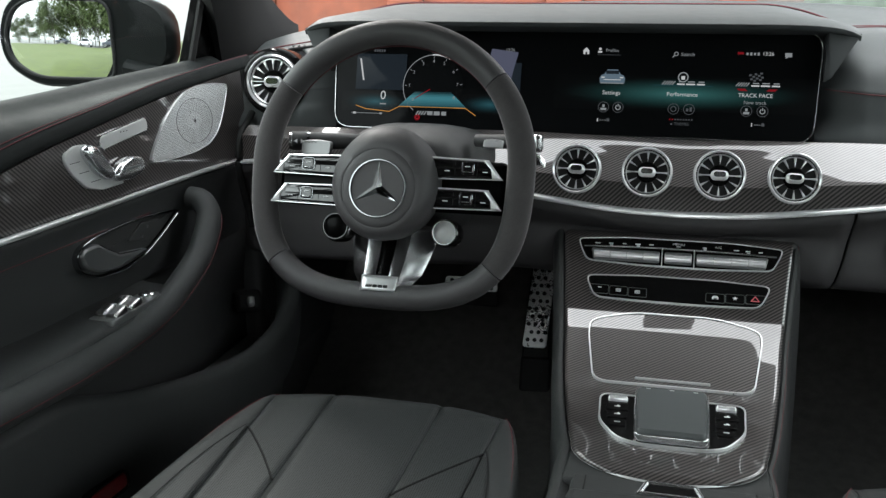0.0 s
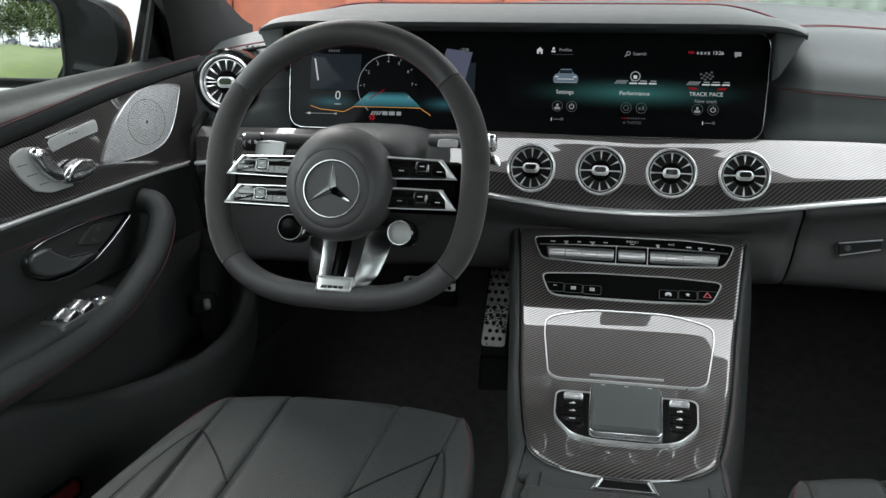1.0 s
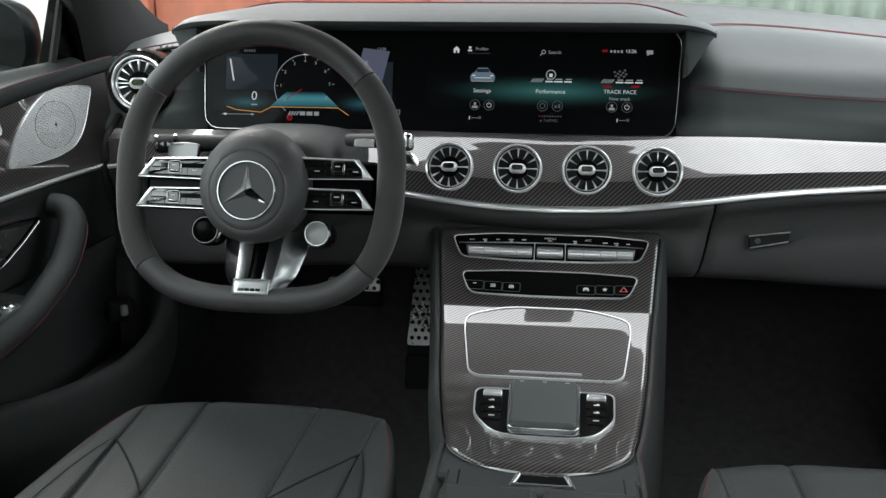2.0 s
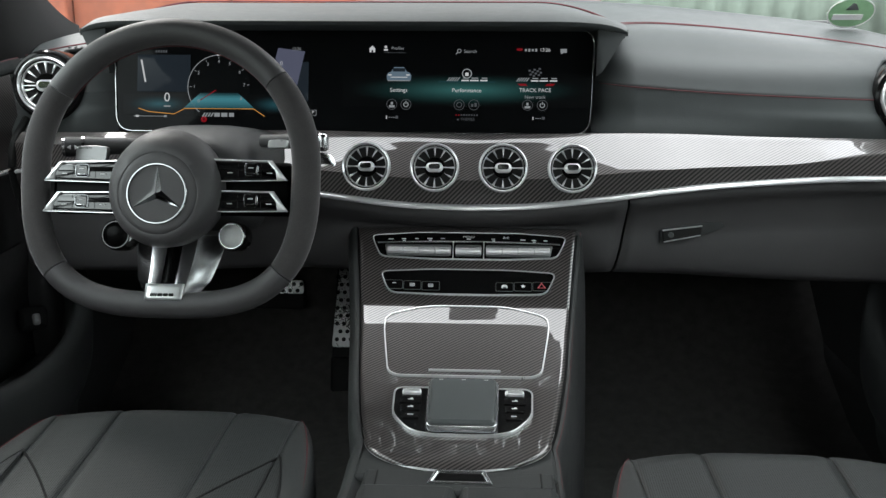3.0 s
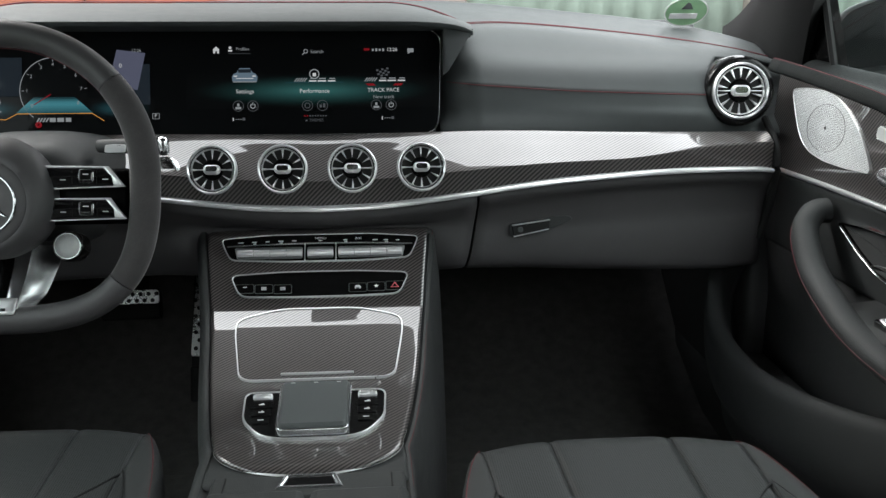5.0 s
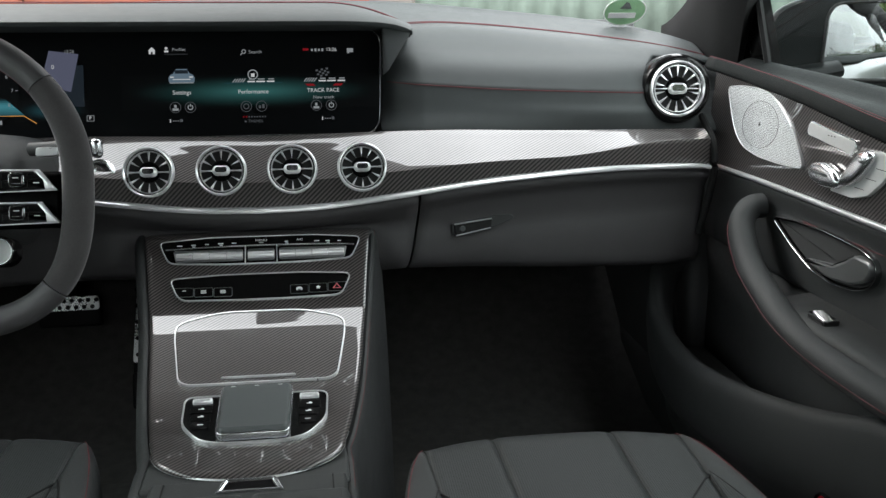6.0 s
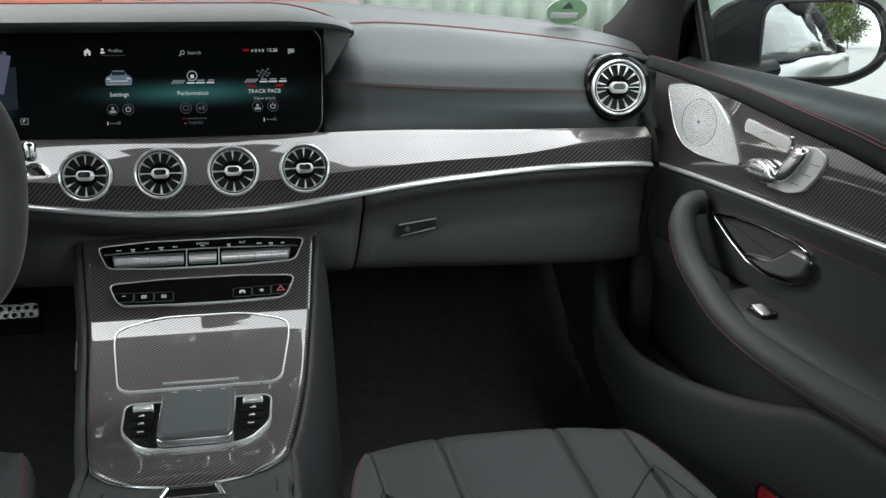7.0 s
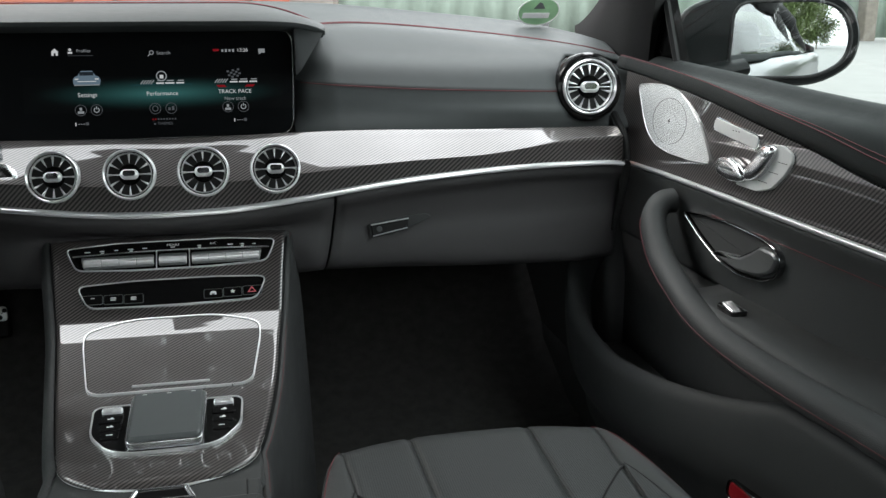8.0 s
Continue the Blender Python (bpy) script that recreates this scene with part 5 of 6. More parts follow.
            for x in (0.088, 0.116):
                part("key_gap", block(shift(WHEEL, s * x, ym, 0.0131), 0.0006, 0.016, 0.0006, 0.0002), RUBBER, o)
        # dark backing added behind the blades to keep the space between them black
        part("dark_backing", block(shift(WHEEL, s * 0.100, -0.024, -0.012), 0.100, 0.066, 0.016, 0.007), JET, w, "jet black backing added behind the switch blades")
    # lower spoke: bright wings round a dark slot
    def at(x, y, z):
        return WHEEL @ Vector((x, y, z))
    # the spoke leans back from the plate on the rim to the foot of the hub
    lean = ((-0.080, 0.0098, 0.0300, 0.060, -0.028), (-0.100, 0.0096, 0.0285, 0.056, -0.021), (-0.120, 0.0092, 0.0268, 0.051, -0.0115), (-0.138, 0.0088, 0.0250, 0.046, -0.001), (-0.150, 0.0080, 0.0238, 0.037, 0.0075), (-0.161, 0.0070, 0.0226, 0.026, 0.0158))
    for s in (-1, 1):
        rows = []
        for y, x0, x1, x2, z in lean:
            rows.append([at(s * x0, y, z - 0.008), at(s * x0, y, z - 0.001), at(s * (x0 + 0.0012), y, z), at(s * (x0 + x1) / 2, y, z + 0.0008), at(s * (x1 - 0.001), y, z - 0.0004), at(s * (x1 + 0.0006), y, z - 0.0022), at(s * (x1 + x2) / 2, y, z - 0.0105), at(s * x2, y, z - 0.0235), at(s * x2 * 0.95, y, z - 0.031), at(s * x0, y, z - 0.026)])
        part("spoke_wing", loft(rows, False, True, True), SATIN, w, "brushed metal wing of the lower spoke", sharp=30)
    part("spoke_slot", loft([[at(x, y, z - 0.0045) for x in (-0.0104, 0.0, 0.0104)] for y, x0, x1, x2, z in lean[:5]]), JET, w, "black slot", thick=0.003)
    part("slot_foot", loft([[at(-0.0078, -0.1485, 0.0062), at(0.0078, -0.1485, 0.0062)], [at(-0.0066, -0.1445, 0.0022), at(0.0066, -0.1445, 0.0022)], [at(-0.0008, -0.139, -0.0034), at(0.0008, -0.139, -0.0034)]]), PIANO, w, thick=0.002)
    rows = []
    for k in along(0, 1, 5):
        y, z = -0.1425 - 0.0190 * k, 0.0078 + 0.0082 * k
        rows.append([at(x * (0.0238 - 0.0012 * k), y, z + 0.0009 - 0.0012 * abs(x) ** 6) for x in along(-1, 1, 13)])
    part("spoke_plate", loft(rows), BRIGHT, w, "bright plate at the foot of the spoke", thick=0.0016)
    foot = basis(at(0, -0.1555, 0.0158), (WHEEL.to_3x3() @ Vector((0, 0.30, 0.954))), WHEEL.to_3x3() @ Vector((0, 0.954, -0.30)))
    for k in range(4):
        part("emblem_bar", plate([(-0.0006, -0.0020), (0.0006, -0.0020), (0.0022, 0.0020), (0.0010, 0.0020)], shift(foot, -0.0155 + 0.0021 * k, 0, 0), 0.0006, 0.0001), RUBBER, w)
    for k in range(3):
        part("emblem_bar", plate(rrect(0.0058, 0.0036, 0.0008, 3), shift(foot, -0.0035 + 0.0068 * k, 0, 0), 0.0006, 0.0001), RUBBER, w)

    # two round drive-mode buttons hanging under the side spokes
    # right face coloured silver to put in the reflection on its glass
    for x, r, face in ((-0.071, 0.0185, JET), (0.0745, 0.0172, SILVER)):
        f = shift(WHEEL, x, -0.0825, -0.014)
        pod = part("mode_button", revolve([(r * 1.05, -0.03), (r * 1.08, -0.004), (r, 0.002), (r * 0.9, 0.003), (r * 0.86, 0.0005)], f, 32), PIANO, w, "round drive-mode button")
        part("button_ring", revolve([(r * 0.94, 0.001), (r * 0.91, 0.0035), (r * 0.86, 0.0035), (r * 0.84, 0.001)], f, 32, True), PIANO if x < 0 else CHROME, pod)
        part("button_face", revolve([(r * 0.84, -0.002), (r * 0.84, 0.0015), (r * 0.8, 0.0022), (r * 0.5, 0.0036), (0.001, 0.0042)], f, 28), face, pod)
    # paddles: light put in by brighter metal right, dimmed metal left
    for s, t in ((-1, "DOWN"), (1, "UP")):
        f = shift(WHEEL, 0.1235 if s > 0 else -0.1165, 0.0385 if s > 0 else 0.0255, -0.045) @ Matrix.Diagonal((0.56 if s > 0 else 0.92, 0.36 if s > 0 else 0.66, 1, 1))
        pad = part("shift_paddle", plate(rounded([(-0.024, -0.020), (0.022, -0.020), (0.024, 0.009), (0.0, 0.0115), (-0.022, 0.009)], 0.006, 5), f, 0.006, 0.002), BRIGHT if s > 0 else DIMMED_PADDLE, w, "silver shift paddle")
        words(t, 0.0055, shift(f, s * 0.009, 0.0055, 0.0063), RUBBER, pad)


def build_column():
    c = thing("steering_column", (-0.36, 1.2, 0.85), "black steering column cover with two stalks", "steering column")
    axis = Vector((0, 0.956, -0.292))
    path = [HUB + axis * t + Vector((0, 0, -0.02)) for t in (0.03, 0.08, 0.14, 0.22, 0.34)]
    part("column_cover", sweep(path, [(x, y * 0.9) for x, y in rrect(0.16, 0.11, 0.035, 6)], scale=lambda t: 0.62 + 0.45 * t), PLASTIC, c)
    rows = []
    for y, hw, zt in ((1.105, 0.070, 0.905), (1.14, 0.086, 0.921), (1.18, 0.098, 0.926), (1.23, 0.106, 0.922), (1.275, 0.110, 0.914)):
        rows.append([Vector((-0.3635 + hw * math.copysign(abs(math.cos(a)) ** 0.6, math.cos(a)), y, 0.845 + (zt - 0.845) * math.sin(a) ** 0.7)) for a in along(0.0, math.pi, 21)])
    part("upper_shroud", loft(rows), PLASTIC, c, "black upper column shroud", thick=0.004)
    # indicator stalk
    a, b = Vector((-0.41, 1.165, 0.905)), Vector((-0.520, 1.135, 0.9065))
    stalk = part("indicator_stalk", tube([a.lerp(b, t) for t in along(0, 1, 8)], 0.0125, 12, scale=lambda t: 0.75 + 0.3 * t), PLASTIC, c, "black indicator stalk with white symbols")
    part("stalk_ring", tube([b.lerp(a, 0.18), b.lerp(a, 0.21)], 0.0142, 14), CHROME, stalk)
    part("stalk_cap", tube([b, b + (b - a).normalized() * 0.004], 0.0118, 12), SATIN, stalk)
    for k in (0, 1):
        part("symbol", plate([(-0.003, 0), (0.002, 0.003), (0.002, -0.003)] if k == 0 else [(0.003, 0), (-0.002, -0.003), (-0.002, 0.003)], basis((-0.511 + 0.009 * k, 1.1238, 0.908), (0, -1, 0.1)), 0.0004, 0.0001), PRINT, stalk)
    # gear selector stalk
    a, b = Vector((-0.27, 1.165, 0.912)), Vector((-0.190, 1.135, 0.9165))
    sel = part("selector_stalk", tube([a.lerp(b, t) for t in along(0, 1, 8)], 0.0105, 12, scale=lambda t: 0.8 + 0.25 * t), PLASTIC, c, "black gear selector stalk with a silver end")
    part("stalk_cap", block(basis((-0.184, 1.131, 0.9165), (0.3, -1, 0.1)), 0.014, 0.024, 0.018, 0.006), SATIN, sel)
    # small switch under the column
    part("column_lever", block(basis((-0.468, 1.165, 0.785), (0, -1, 0.2)), 0.03, 0.022, 0.02, 0.004), PIANO, c)


def build_pedals():
    def holes(f, w, h, nx, ny, parent):
        for i in range(nx):
            for j in range(ny):
                x = (i - (nx - 1) / 2) * w + (0.25 * w if j % 2 else -0.25 * w)
                part("rubber_stud", revolve([(0.0042, -0.001), (0.0042, 0.0012), (0.003, 0.002), (0.0005, 0.002)], shift(f, x, (j - (ny - 1) / 2) * h, 0.003), 10), RUBBER, parent)
    g = thing("accelerator_pedal", (-0.242, 1.72, 0.36), "long steel accelerator pedal with black rubber studs", "pedal", "pedals")
    f = basis((-0.249, 1.695, 0.510), (0.05, -1, 0.50))
    part("pedal_plate", plate(rounded([(-0.027, -0.085), (0.020, -0.085), (0.030, 0.085), (-0.014, 0.085)], 0.008), f, 0.004, 0.001), PEDAL_STEEL, g, "brushed steel plate")
    holes(f, 0.0135, 0.0155, 3, 10, g)
    part("pedal_body", plate(rounded([(-0.028, -0.14), (0.026, -0.14), (0.028, 0.088), (-0.019, 0.088)], 0.008), shift(f, 0, 0, -0.02), 0.0195, 0.004), RUBBER, g)
    part("pedal_hinge", block(basis((-0.243, 1.63, 0.372), (0.05, -1, 0.5)), 0.06, 0.10, 0.03, 0.006), RUBBER, g)
    b = thing("brake_pedal", (-0.37, 1.70, 0.5), "wide steel brake pedal with black rubber studs", "pedal", "pedals")
    f = basis((-0.383, 1.688, 0.545), (0.03, -1, 0.35))
    # steel stops short; the black body below stands in for the pad's shaded part
    part("pedal_plate", plate(rounded([(-0.055, -0.0125), (0.053, -0.0125), (0.051, 0.0145), (-0.053, 0.0145)], 0.008), f, 0.004, 0.001), PEDAL_STEEL, b, "brushed steel plate")
    holes(f, 0.0145, 0.0125, 7, 2, b)
    part("pedal_body", plate(rounded([(-0.057, -0.042), (0.055, -0.042), (0.053, 0.0165), (-0.055, 0.0165)], 0.008), shift(f, 0, 0, -0.02), 0.0195, 0.004), RUBBER, b)
    part("pedal_arm", tube(smooth([(-0.37, 1.71, 0.54), (-0.37, 1.78, 0.60), (-0.36, 1.82, 0.70), (-0.36, 1.84, 0.85)], 12), 0.012, 8), RUBBER, b)


build_wheel()
build_column()
build_pedals()


# ---- the two front doors ----
band_top = ease((-0.6, 0.0, 0.4, 0.755, 0.88, 0.993, 1.06, 1.16, 1.30, 1.43), (0.864, 0.866, 0.876, 0.9035, 0.9235, 0.938, 0.947, 0.959, 0.971, 0.980))
band_low = ease((-0.6, 0.0, 0.5, 0.91, 1.2, 1.33, 1.43), (0.845, 0.845, 0.844, 0.842, 0.841, 0.838, 0.836))
sill_z = ease((-0.6, 0.0, 0.87, 1.2, 1.53), (0.955, 0.960, 0.972, 0.986, 1.000))


def build_door(s):
    left = s < 0
    d = thing("door_1" if left else "door_2", (s * 0.74, 0.7, 0.40), "closed black leather car door with carbon band and speaker", "car door", "front doors", "structure")

    def P(x, y, z):
        return Vector((s * x, y, z))

    def skin(y, z, lift=0.0):
        """Inner face of the door above the armrest."""
        return 0.716 + max(0.0, z - 0.84) * 0.06 - lift

    def face(y, z, lift=0.0):
        """A frame on the door's inner face: x runs to the rear on the right door."""
        n = Vector((-s, -0.0, 0.10))
        return basis(P(skin(y, z, lift), y, z), n)

    def poly(pts, y0, z0):
        """Outline given as (y, z) on the door, in the frame face(y0, z0)."""
        q = [(-(y - y0) if s > 0 else (y - y0), z - z0) for y, z in pts]
        return q if not left else list(reversed(q))

    ys = along(-0.55, 1.44, 60)
    # leather shoulder up to the window, its tone darkened against window light
    rows = []
    for y in ys:
        zb, zs = band_top(y), sill_z(y)
        pts = [(0.735, zb - 0.002), (0.722, zb + 0.003), (0.722, zb + 0.010), (0.728, zb + 0.020), (0.745, zb + (zs - zb) * 0.62), (0.768, zs - 0.012), (0.790, zs - 0.001), (0.806, zs - 0.004), (0.812, zs - 0.03)]
        rows.append(smooth([P(x, y, z) for x, z in pts], 22))
    part("shoulder", loft(rows), DARKENED_DOOR_LEATHER, d, "leather shoulder below the window", thick=0.004)
    part("seam", tube([r[8] + Vector((-s * 0.002, 0, 0.0012)) for r in rows], 0.0006, 5), RED, d, "red sewn seam")
    part("seam", tube([r[8].lerp(r[9], 0.6) + Vector((-s * 0.0018, 0, 0.0014)) for r in rows], 0.0005, 5), RED, d, "red sewn seam")
    # carbon band
    rows = []
    for y in along(-0.55, 1.40, 50):
        a, b = band_low(y), band_top(y)
        rows.append([P(skin(y, a + (b - a) * k) - 0.0008 * math.sin(math.pi * k), y, a + (b - a) * k) for k in along(0, 1, 12)])
    part("carbon_band", loft(rows), CARBON, d, "lacquered carbon-fibre band", thick=0.005)
    # bright strip
    part("chrome_strip", sweep([P(0.7065, y, band_low(y) - 0.001) for y in along(-0.55, 1.335, 50)], [(x, y) for x, y in circle(0.0038, 12, 0.0038)]), BRIGHT, d, "bright chrome strip")
    # middle skin, its leather lightened to make up for weak light
    rows = []
    for y in along(-0.55, 1.40, 50):
        a = band_low(y)
        pts = [(0.722, a - 0.004), (0.712, a - 0.007), (0.711, a - 0.014), (0.716, a - 0.034), (0.7185, a - 0.055), (0.720, 0.755), (0.7215, 0.735), (0.724, 0.712)]
        rows.append(smooth([P(x, y, z) for x, z in pts], 24))
    part("middle_skin", loft(rows), LIGHTENED_DOOR_LEATHER, d, "leather door lining", thick=0.004)
    part("pocket_lining", loft([[P(x, y, z) for x, z in ((0.726, 0.722), (0.737, 0.62), (0.737, 0.52), (0.735, 0.40))] for y in along(-0.55, 1.40, 12)]), PLASTIC, d, "black lining inside the map pocket", thick=0.004)
    part("seam", tube([r[10] + Vector((-s * 0.0022, 0, 0)) for r in rows[:42]], 0.0006, 5), RED, d, "red sewn seam")

    # grab handle that sweeps down into the armrest
    path = smooth([P(0.704, 1.176, 0.808), P(0.684, 1.175, 0.804), P(0.667, 1.160, 0.781), P(0.660, 1.112, 0.740), P(0.658, 1.045, 0.711), P(0.655, 0.985, 0.696), P(0.652, 0.90, 0.689), P(0.648, 0.78, 0.692), P(0.645, 0.62, 0.702), P(0.645, 0.40, 0.712), P(0.645, 0.0, 0.72), P(0.645, -0.5, 0.725)], 60)

    def fat(t):
        return 1.12 - 0.08 * min(1, t * 5)
    part("grab_handle", sweep(path, [(x * 1.0, y) for x, y in circle(0.0160, 20, 0.0185)], (-s * 0.6, 0.3, 1), scale=fat), LIGHTENED_DOOR_LEATHER, d, "leather grab handle running into the armrest")
    part("seam", tube([p + Vector((-s * 0.0185, 0.004, -0.0035)) for p in path[2:]], 0.0006, 5), RED, d, "red sewn seam")
    # armrest top between the handle and the lining
    rows = []
    for y in along(-0.5, 1.06, 40):
        z = 0.709 + 0.012 * max(0, (0.7 - y)) - 0.02 * max(0, (y - 0.9))
        hump = 0.028 * (1 / (1 + math.exp((y - 0.72) / 0.03)))
        pts = [(0.655, z - 0.004), (0.67, z + 0.002), (0.69, z + 0.002 + hump * 0.4), (0.715, z + 0.004 + hump), (0.740, z + 0.010 + hump)]
        rows.append([P(x, y, zz) for x, zz in pts])
    part("armrest", loft(rows), LIGHTENED_DOOR_LEATHER, d, "padded leather armrest", thick=0.006)
    # lower pocket
    rim = smooth([P(0.690, 1.44, 0.72), P(0.642, 1.398, 0.660), P(0.628, 1.337, 0.590), P(0.627, 1.215, 0.568), P(0.636, 1.08, 0.580), P(0.650, 0.95, 0.606), P(0.656, 0.85, 0.637), P(0.660, 0.77, 0.664), P(0.662, 0.62, 0.672), P(0.662, 0.2, 0.68), P(0.662, -0.5, 0.69)], 60)
    rows = []
    for i, p in enumerate(rim):
        drop = p.z - 0.36
        sx = abs(p.x)
        pts = [(sx + 0.03, p.z - 0.05), (sx + 0.016, p.z - 0.012), (sx + 0.006, p.z), (sx - 0.006, p.z - 0.004), (sx - 0.012, p.z - 0.022), (sx - 0.008, p.z - 0.09), (sx + 0.020, p.z - drop * 0.6), (sx + 0.035, 0.40), (sx + 0.05, 0.37)]
        rows.append(smooth([P(x, p.y, z) for x, z in pts], 22))
    part("map_pocket", loft(rows), LIGHTENED_DOOR_LEATHER, d, "black map pocket along the foot of the door", thick=0.004)
    part("pocket_floor", block(pose(s * 0.70, 0.95, 0.50), 0.07, 0.9, 0.02, 0.004), PLASTIC, d)
    # reflector in the pocket's face
    f = basis(P(0.648, 0.83, 0.523), (-s, -0.05, 0.1))
    refl = part("reflector", plate(rrect(0.075, 0.022, 0.008, 5), shift(f, 0, 0, -0.006), 0.010, 0.003), RED_GLASS, d, "dark red door reflector")
    part("reflector_rim", rim_plate(rrect(0.080, 0.027, 0.010, 5), 0.0025, shift(f, 0, 0, -0.006), 0.011), PIANO, refl)

    # loudspeaker grille
    y0, z0 = 1.22, 0.915
    f = face(y0, z0, 0.0042)
    out = poly([(1.348, 0.960), (1.300, 0.9655), (1.250, 0.966), (1.210, 0.961), (1.175, 0.947), (1.138, 0.925), (1.110, 0.900), (1.088, 0.875), (1.145, 0.871), (1.215, 0.871), (1.262, 0.877), (1.290, 0.890), (1.310, 0.908), (1.328, 0.932)], y0, z0)
    out = rounded(out, 0.012, 4)
    sp = part("speaker_grille", plate(out, f, 0.0016, 0.0008, 0.004), GRILLE, d, "silver perforated loudspeaker grille")
    part("grille_rim", rim_plate(inset(out, -0.0008), 0.0016, f, 0.0024, None, 0.003), BRIGHT, sp)
    g = shift(f, *(poly([(1.226, 0.916)], y0, z0)[0]), 0.0016) @ Matrix.Diagonal((1.30, 0.80, 1, 1))
    part("cone_ring", revolve([(0.042, 0), (0.0418, 0.0004), (0.0412, 0.0004), (0.041, 0)], g, 40, True), PAD_GLASS, sp)
    for rr in (0.038, 0.035, 0.032, 0.029, 0.026, 0.023, 0.020, 0.017):
        n = int(rr * 1500)
        bm = bmesh.new()
        for i in range(n):
            a = 2 * math.pi * i / n
            plate([(0.0004 * math.cos(k * 1.0472), 0.0008 * math.sin(k * 1.0472)) for k in range(6)], g @ Matrix.Rotation(a, 4, "Z") @ Matrix.Translation((0, rr, 0)), 0.0003, 0.0001, 0, bm)
        ob = part("perforation", bm, RUBBER, sp)
        tagged(ob, kind="stuff")
    part("speaker_mark", plate([(-0.001, -0.004), (0.003, 0.001), (0.0005, 0.001), (0.001, 0.005), (-0.003, -0.001), (-0.0005, -0.001)], g, 0.0006, 0.0001), RUBBER, sp)
    if left:
        tag = shift(f, *(poly([(1.128, 0.8775)], y0, z0)[0]), 0.0016)
        part("speaker_tag", plate(rrect(0.032, 0.006, 0.001, 3), tag, 0.0008, 0.0002), BRIGHT, sp)

    # memory key bar and seat-shaped switches
    y0, z0 = 1.037, 0.923
    f = face(y0, z0, 0.0042)
    tilt = 6 if s > 0 else -6
    bar = part("memory_keys", plate(rrect(0.112, 0.0165, 0.006, 5), shift(f, 0, 0, 0, -tilt), 0.0030, 0.0012, 0.003), SILVER, d, "silver bar with seat memory keys")
    part("bar_rim", rim_plate(rrect(0.1145, 0.0190, 0.007, 5), 0.0014, shift(f, 0, 0, 0, -tilt), 0.0024, None, 0.003), CHROME, bar)
    for k in range(3):
        part("symbol", block(shift(f, s * (-0.004 + 0.007 * k), 0.0025, 0.0034, -tilt), 0.0025, 0.0012, 0.0008, 0.0003), PLASTIC, bar)
    y0, z0 = 0.95, 0.892
    f = face(y0, z0, 0.0042)
    out = rounded(poly([(0.958, 0.920), (0.930, 0.922), (0.908, 0.915), (0.906, 0.905), (0.917, 0.888), (0.940, 0.868), (0.970, 0.860), (1.020, 0.860), (1.005, 0.874), (0.975, 0.885)], y0, z0), 0.006, 4)
    base = part("seat_switch_plate", plate(out, f, 0.003, 0.001, 0.003), SILVER, d, "silver plate with seat-shaped switches")

    def pebble(pts, h, name, lift=0.002):
        q = rounded(poly(pts, y0, z0), 0.007, 5)
        cy, cz = sum(p[0] for p in q) / len(q), sum(p[1] for p in q) / len(q)
        g = shift(f, 0, 0, lift)
        rows = [[g @ Vector((cy + (u - cy) * k, cz + (v - cz) * k, z * h)) for u, v in q] for k, z in ((1, 0), (1, 0.45), (0.95, 0.75), (0.84, 0.93), (0.66, 1.0), (0.3, 1.0))]
        return part(name, loft(rows, False, True, True), SATIN, base, "chrome seat-shaped switch", sharp=70)
    pebble([(0.961, 0.917), (0.949, 0.921), (0.937, 0.918), (0.938, 0.907), (0.955, 0.885), (0.974, 0.872), (0.992, 0.870), (0.993, 0.880), (0.975, 0.899)], 0.011, "backrest_switch")
    pebble([(1.064, 0.876), (1.057, 0.889), (1.030, 0.894), (1.003, 0.887), (0.990, 0.876), (0.994, 0.866), (1.022, 0.863), (1.053, 0.867)], 0.012, "cushion_switch")
    pebble([(0.956, 0.913), (0.944, 0.914), (0.943, 0.906), (0.953, 0.904)], 0.0025, "headrest_switch", 0.013)
    part("switch_groove", block(shift(f, *(poly([(1.028, 0.8785)], y0, z0)[0]), 0.0138), 0.034, 0.0035, 0.0012, 0.0005), PAD_GLASS, base)
    for k in range(3):
        yy, zz = 0.924 + 0.013 * k + 0.002 * k * k, 0.902 - 0.014 * k
        part("key_gap", block(shift(f, *(poly([(yy, zz)], y0, z0)[0]), 0.0031), 0.020, 0.0008, 0.0005, 0.0002), PLASTIC, base)

    # door opener in its teardrop bowl
    y0, z0 = 1.03, 0.778
    n = Vector((-s, 0, -0.03))
    f = basis(P(0.7160, y0, z0), n)
    out = rounded(poly([(1.156, 0.797), (1.09, 0.8045), (1.02, 0.808), (0.945, 0.806), (0.912, 0.800), (0.903, 0.786), (0.912, 0.766), (0.945, 0.752), (1.00, 0.746), (1.05, 0.752), (1.10, 0.770)], y0, z0), 0.014, 5)
    bowl = part("opener_bowl", plate(inset(out, 0.002), shift(f, 0, 0, -0.004), 0.0055, 0.001), PLASTIC, d, "dark bowl behind the door opener")
    part("bowl_rim", rim_plate(out, 0.0024, f, 0.0064, None, 0.006), JET, bowl)
    part("rim_line", rim_plate(inset(out, -0.0005), 0.0010, f, 0.0072, None, 0.003), DARK_CHROME, bowl, "thin chrome line")
    lever = rounded(poly([(1.062, 0.762), (1.020, 0.768), (0.990, 0.772), (0.963, 0.786), (0.948, 0.797), (0.914, 0.797), (0.908, 0.788), (0.919, 0.770), (0.948, 0.758), (1.00, 0.7515), (1.045, 0.7555)], y0, z0), 0.010, 5)
    op = part("door_opener", plate(lever, shift(f, 0, 0, 0.0015), 0.0085, 0.004), DARK_SATIN, d, "smooth dark metal door opener")
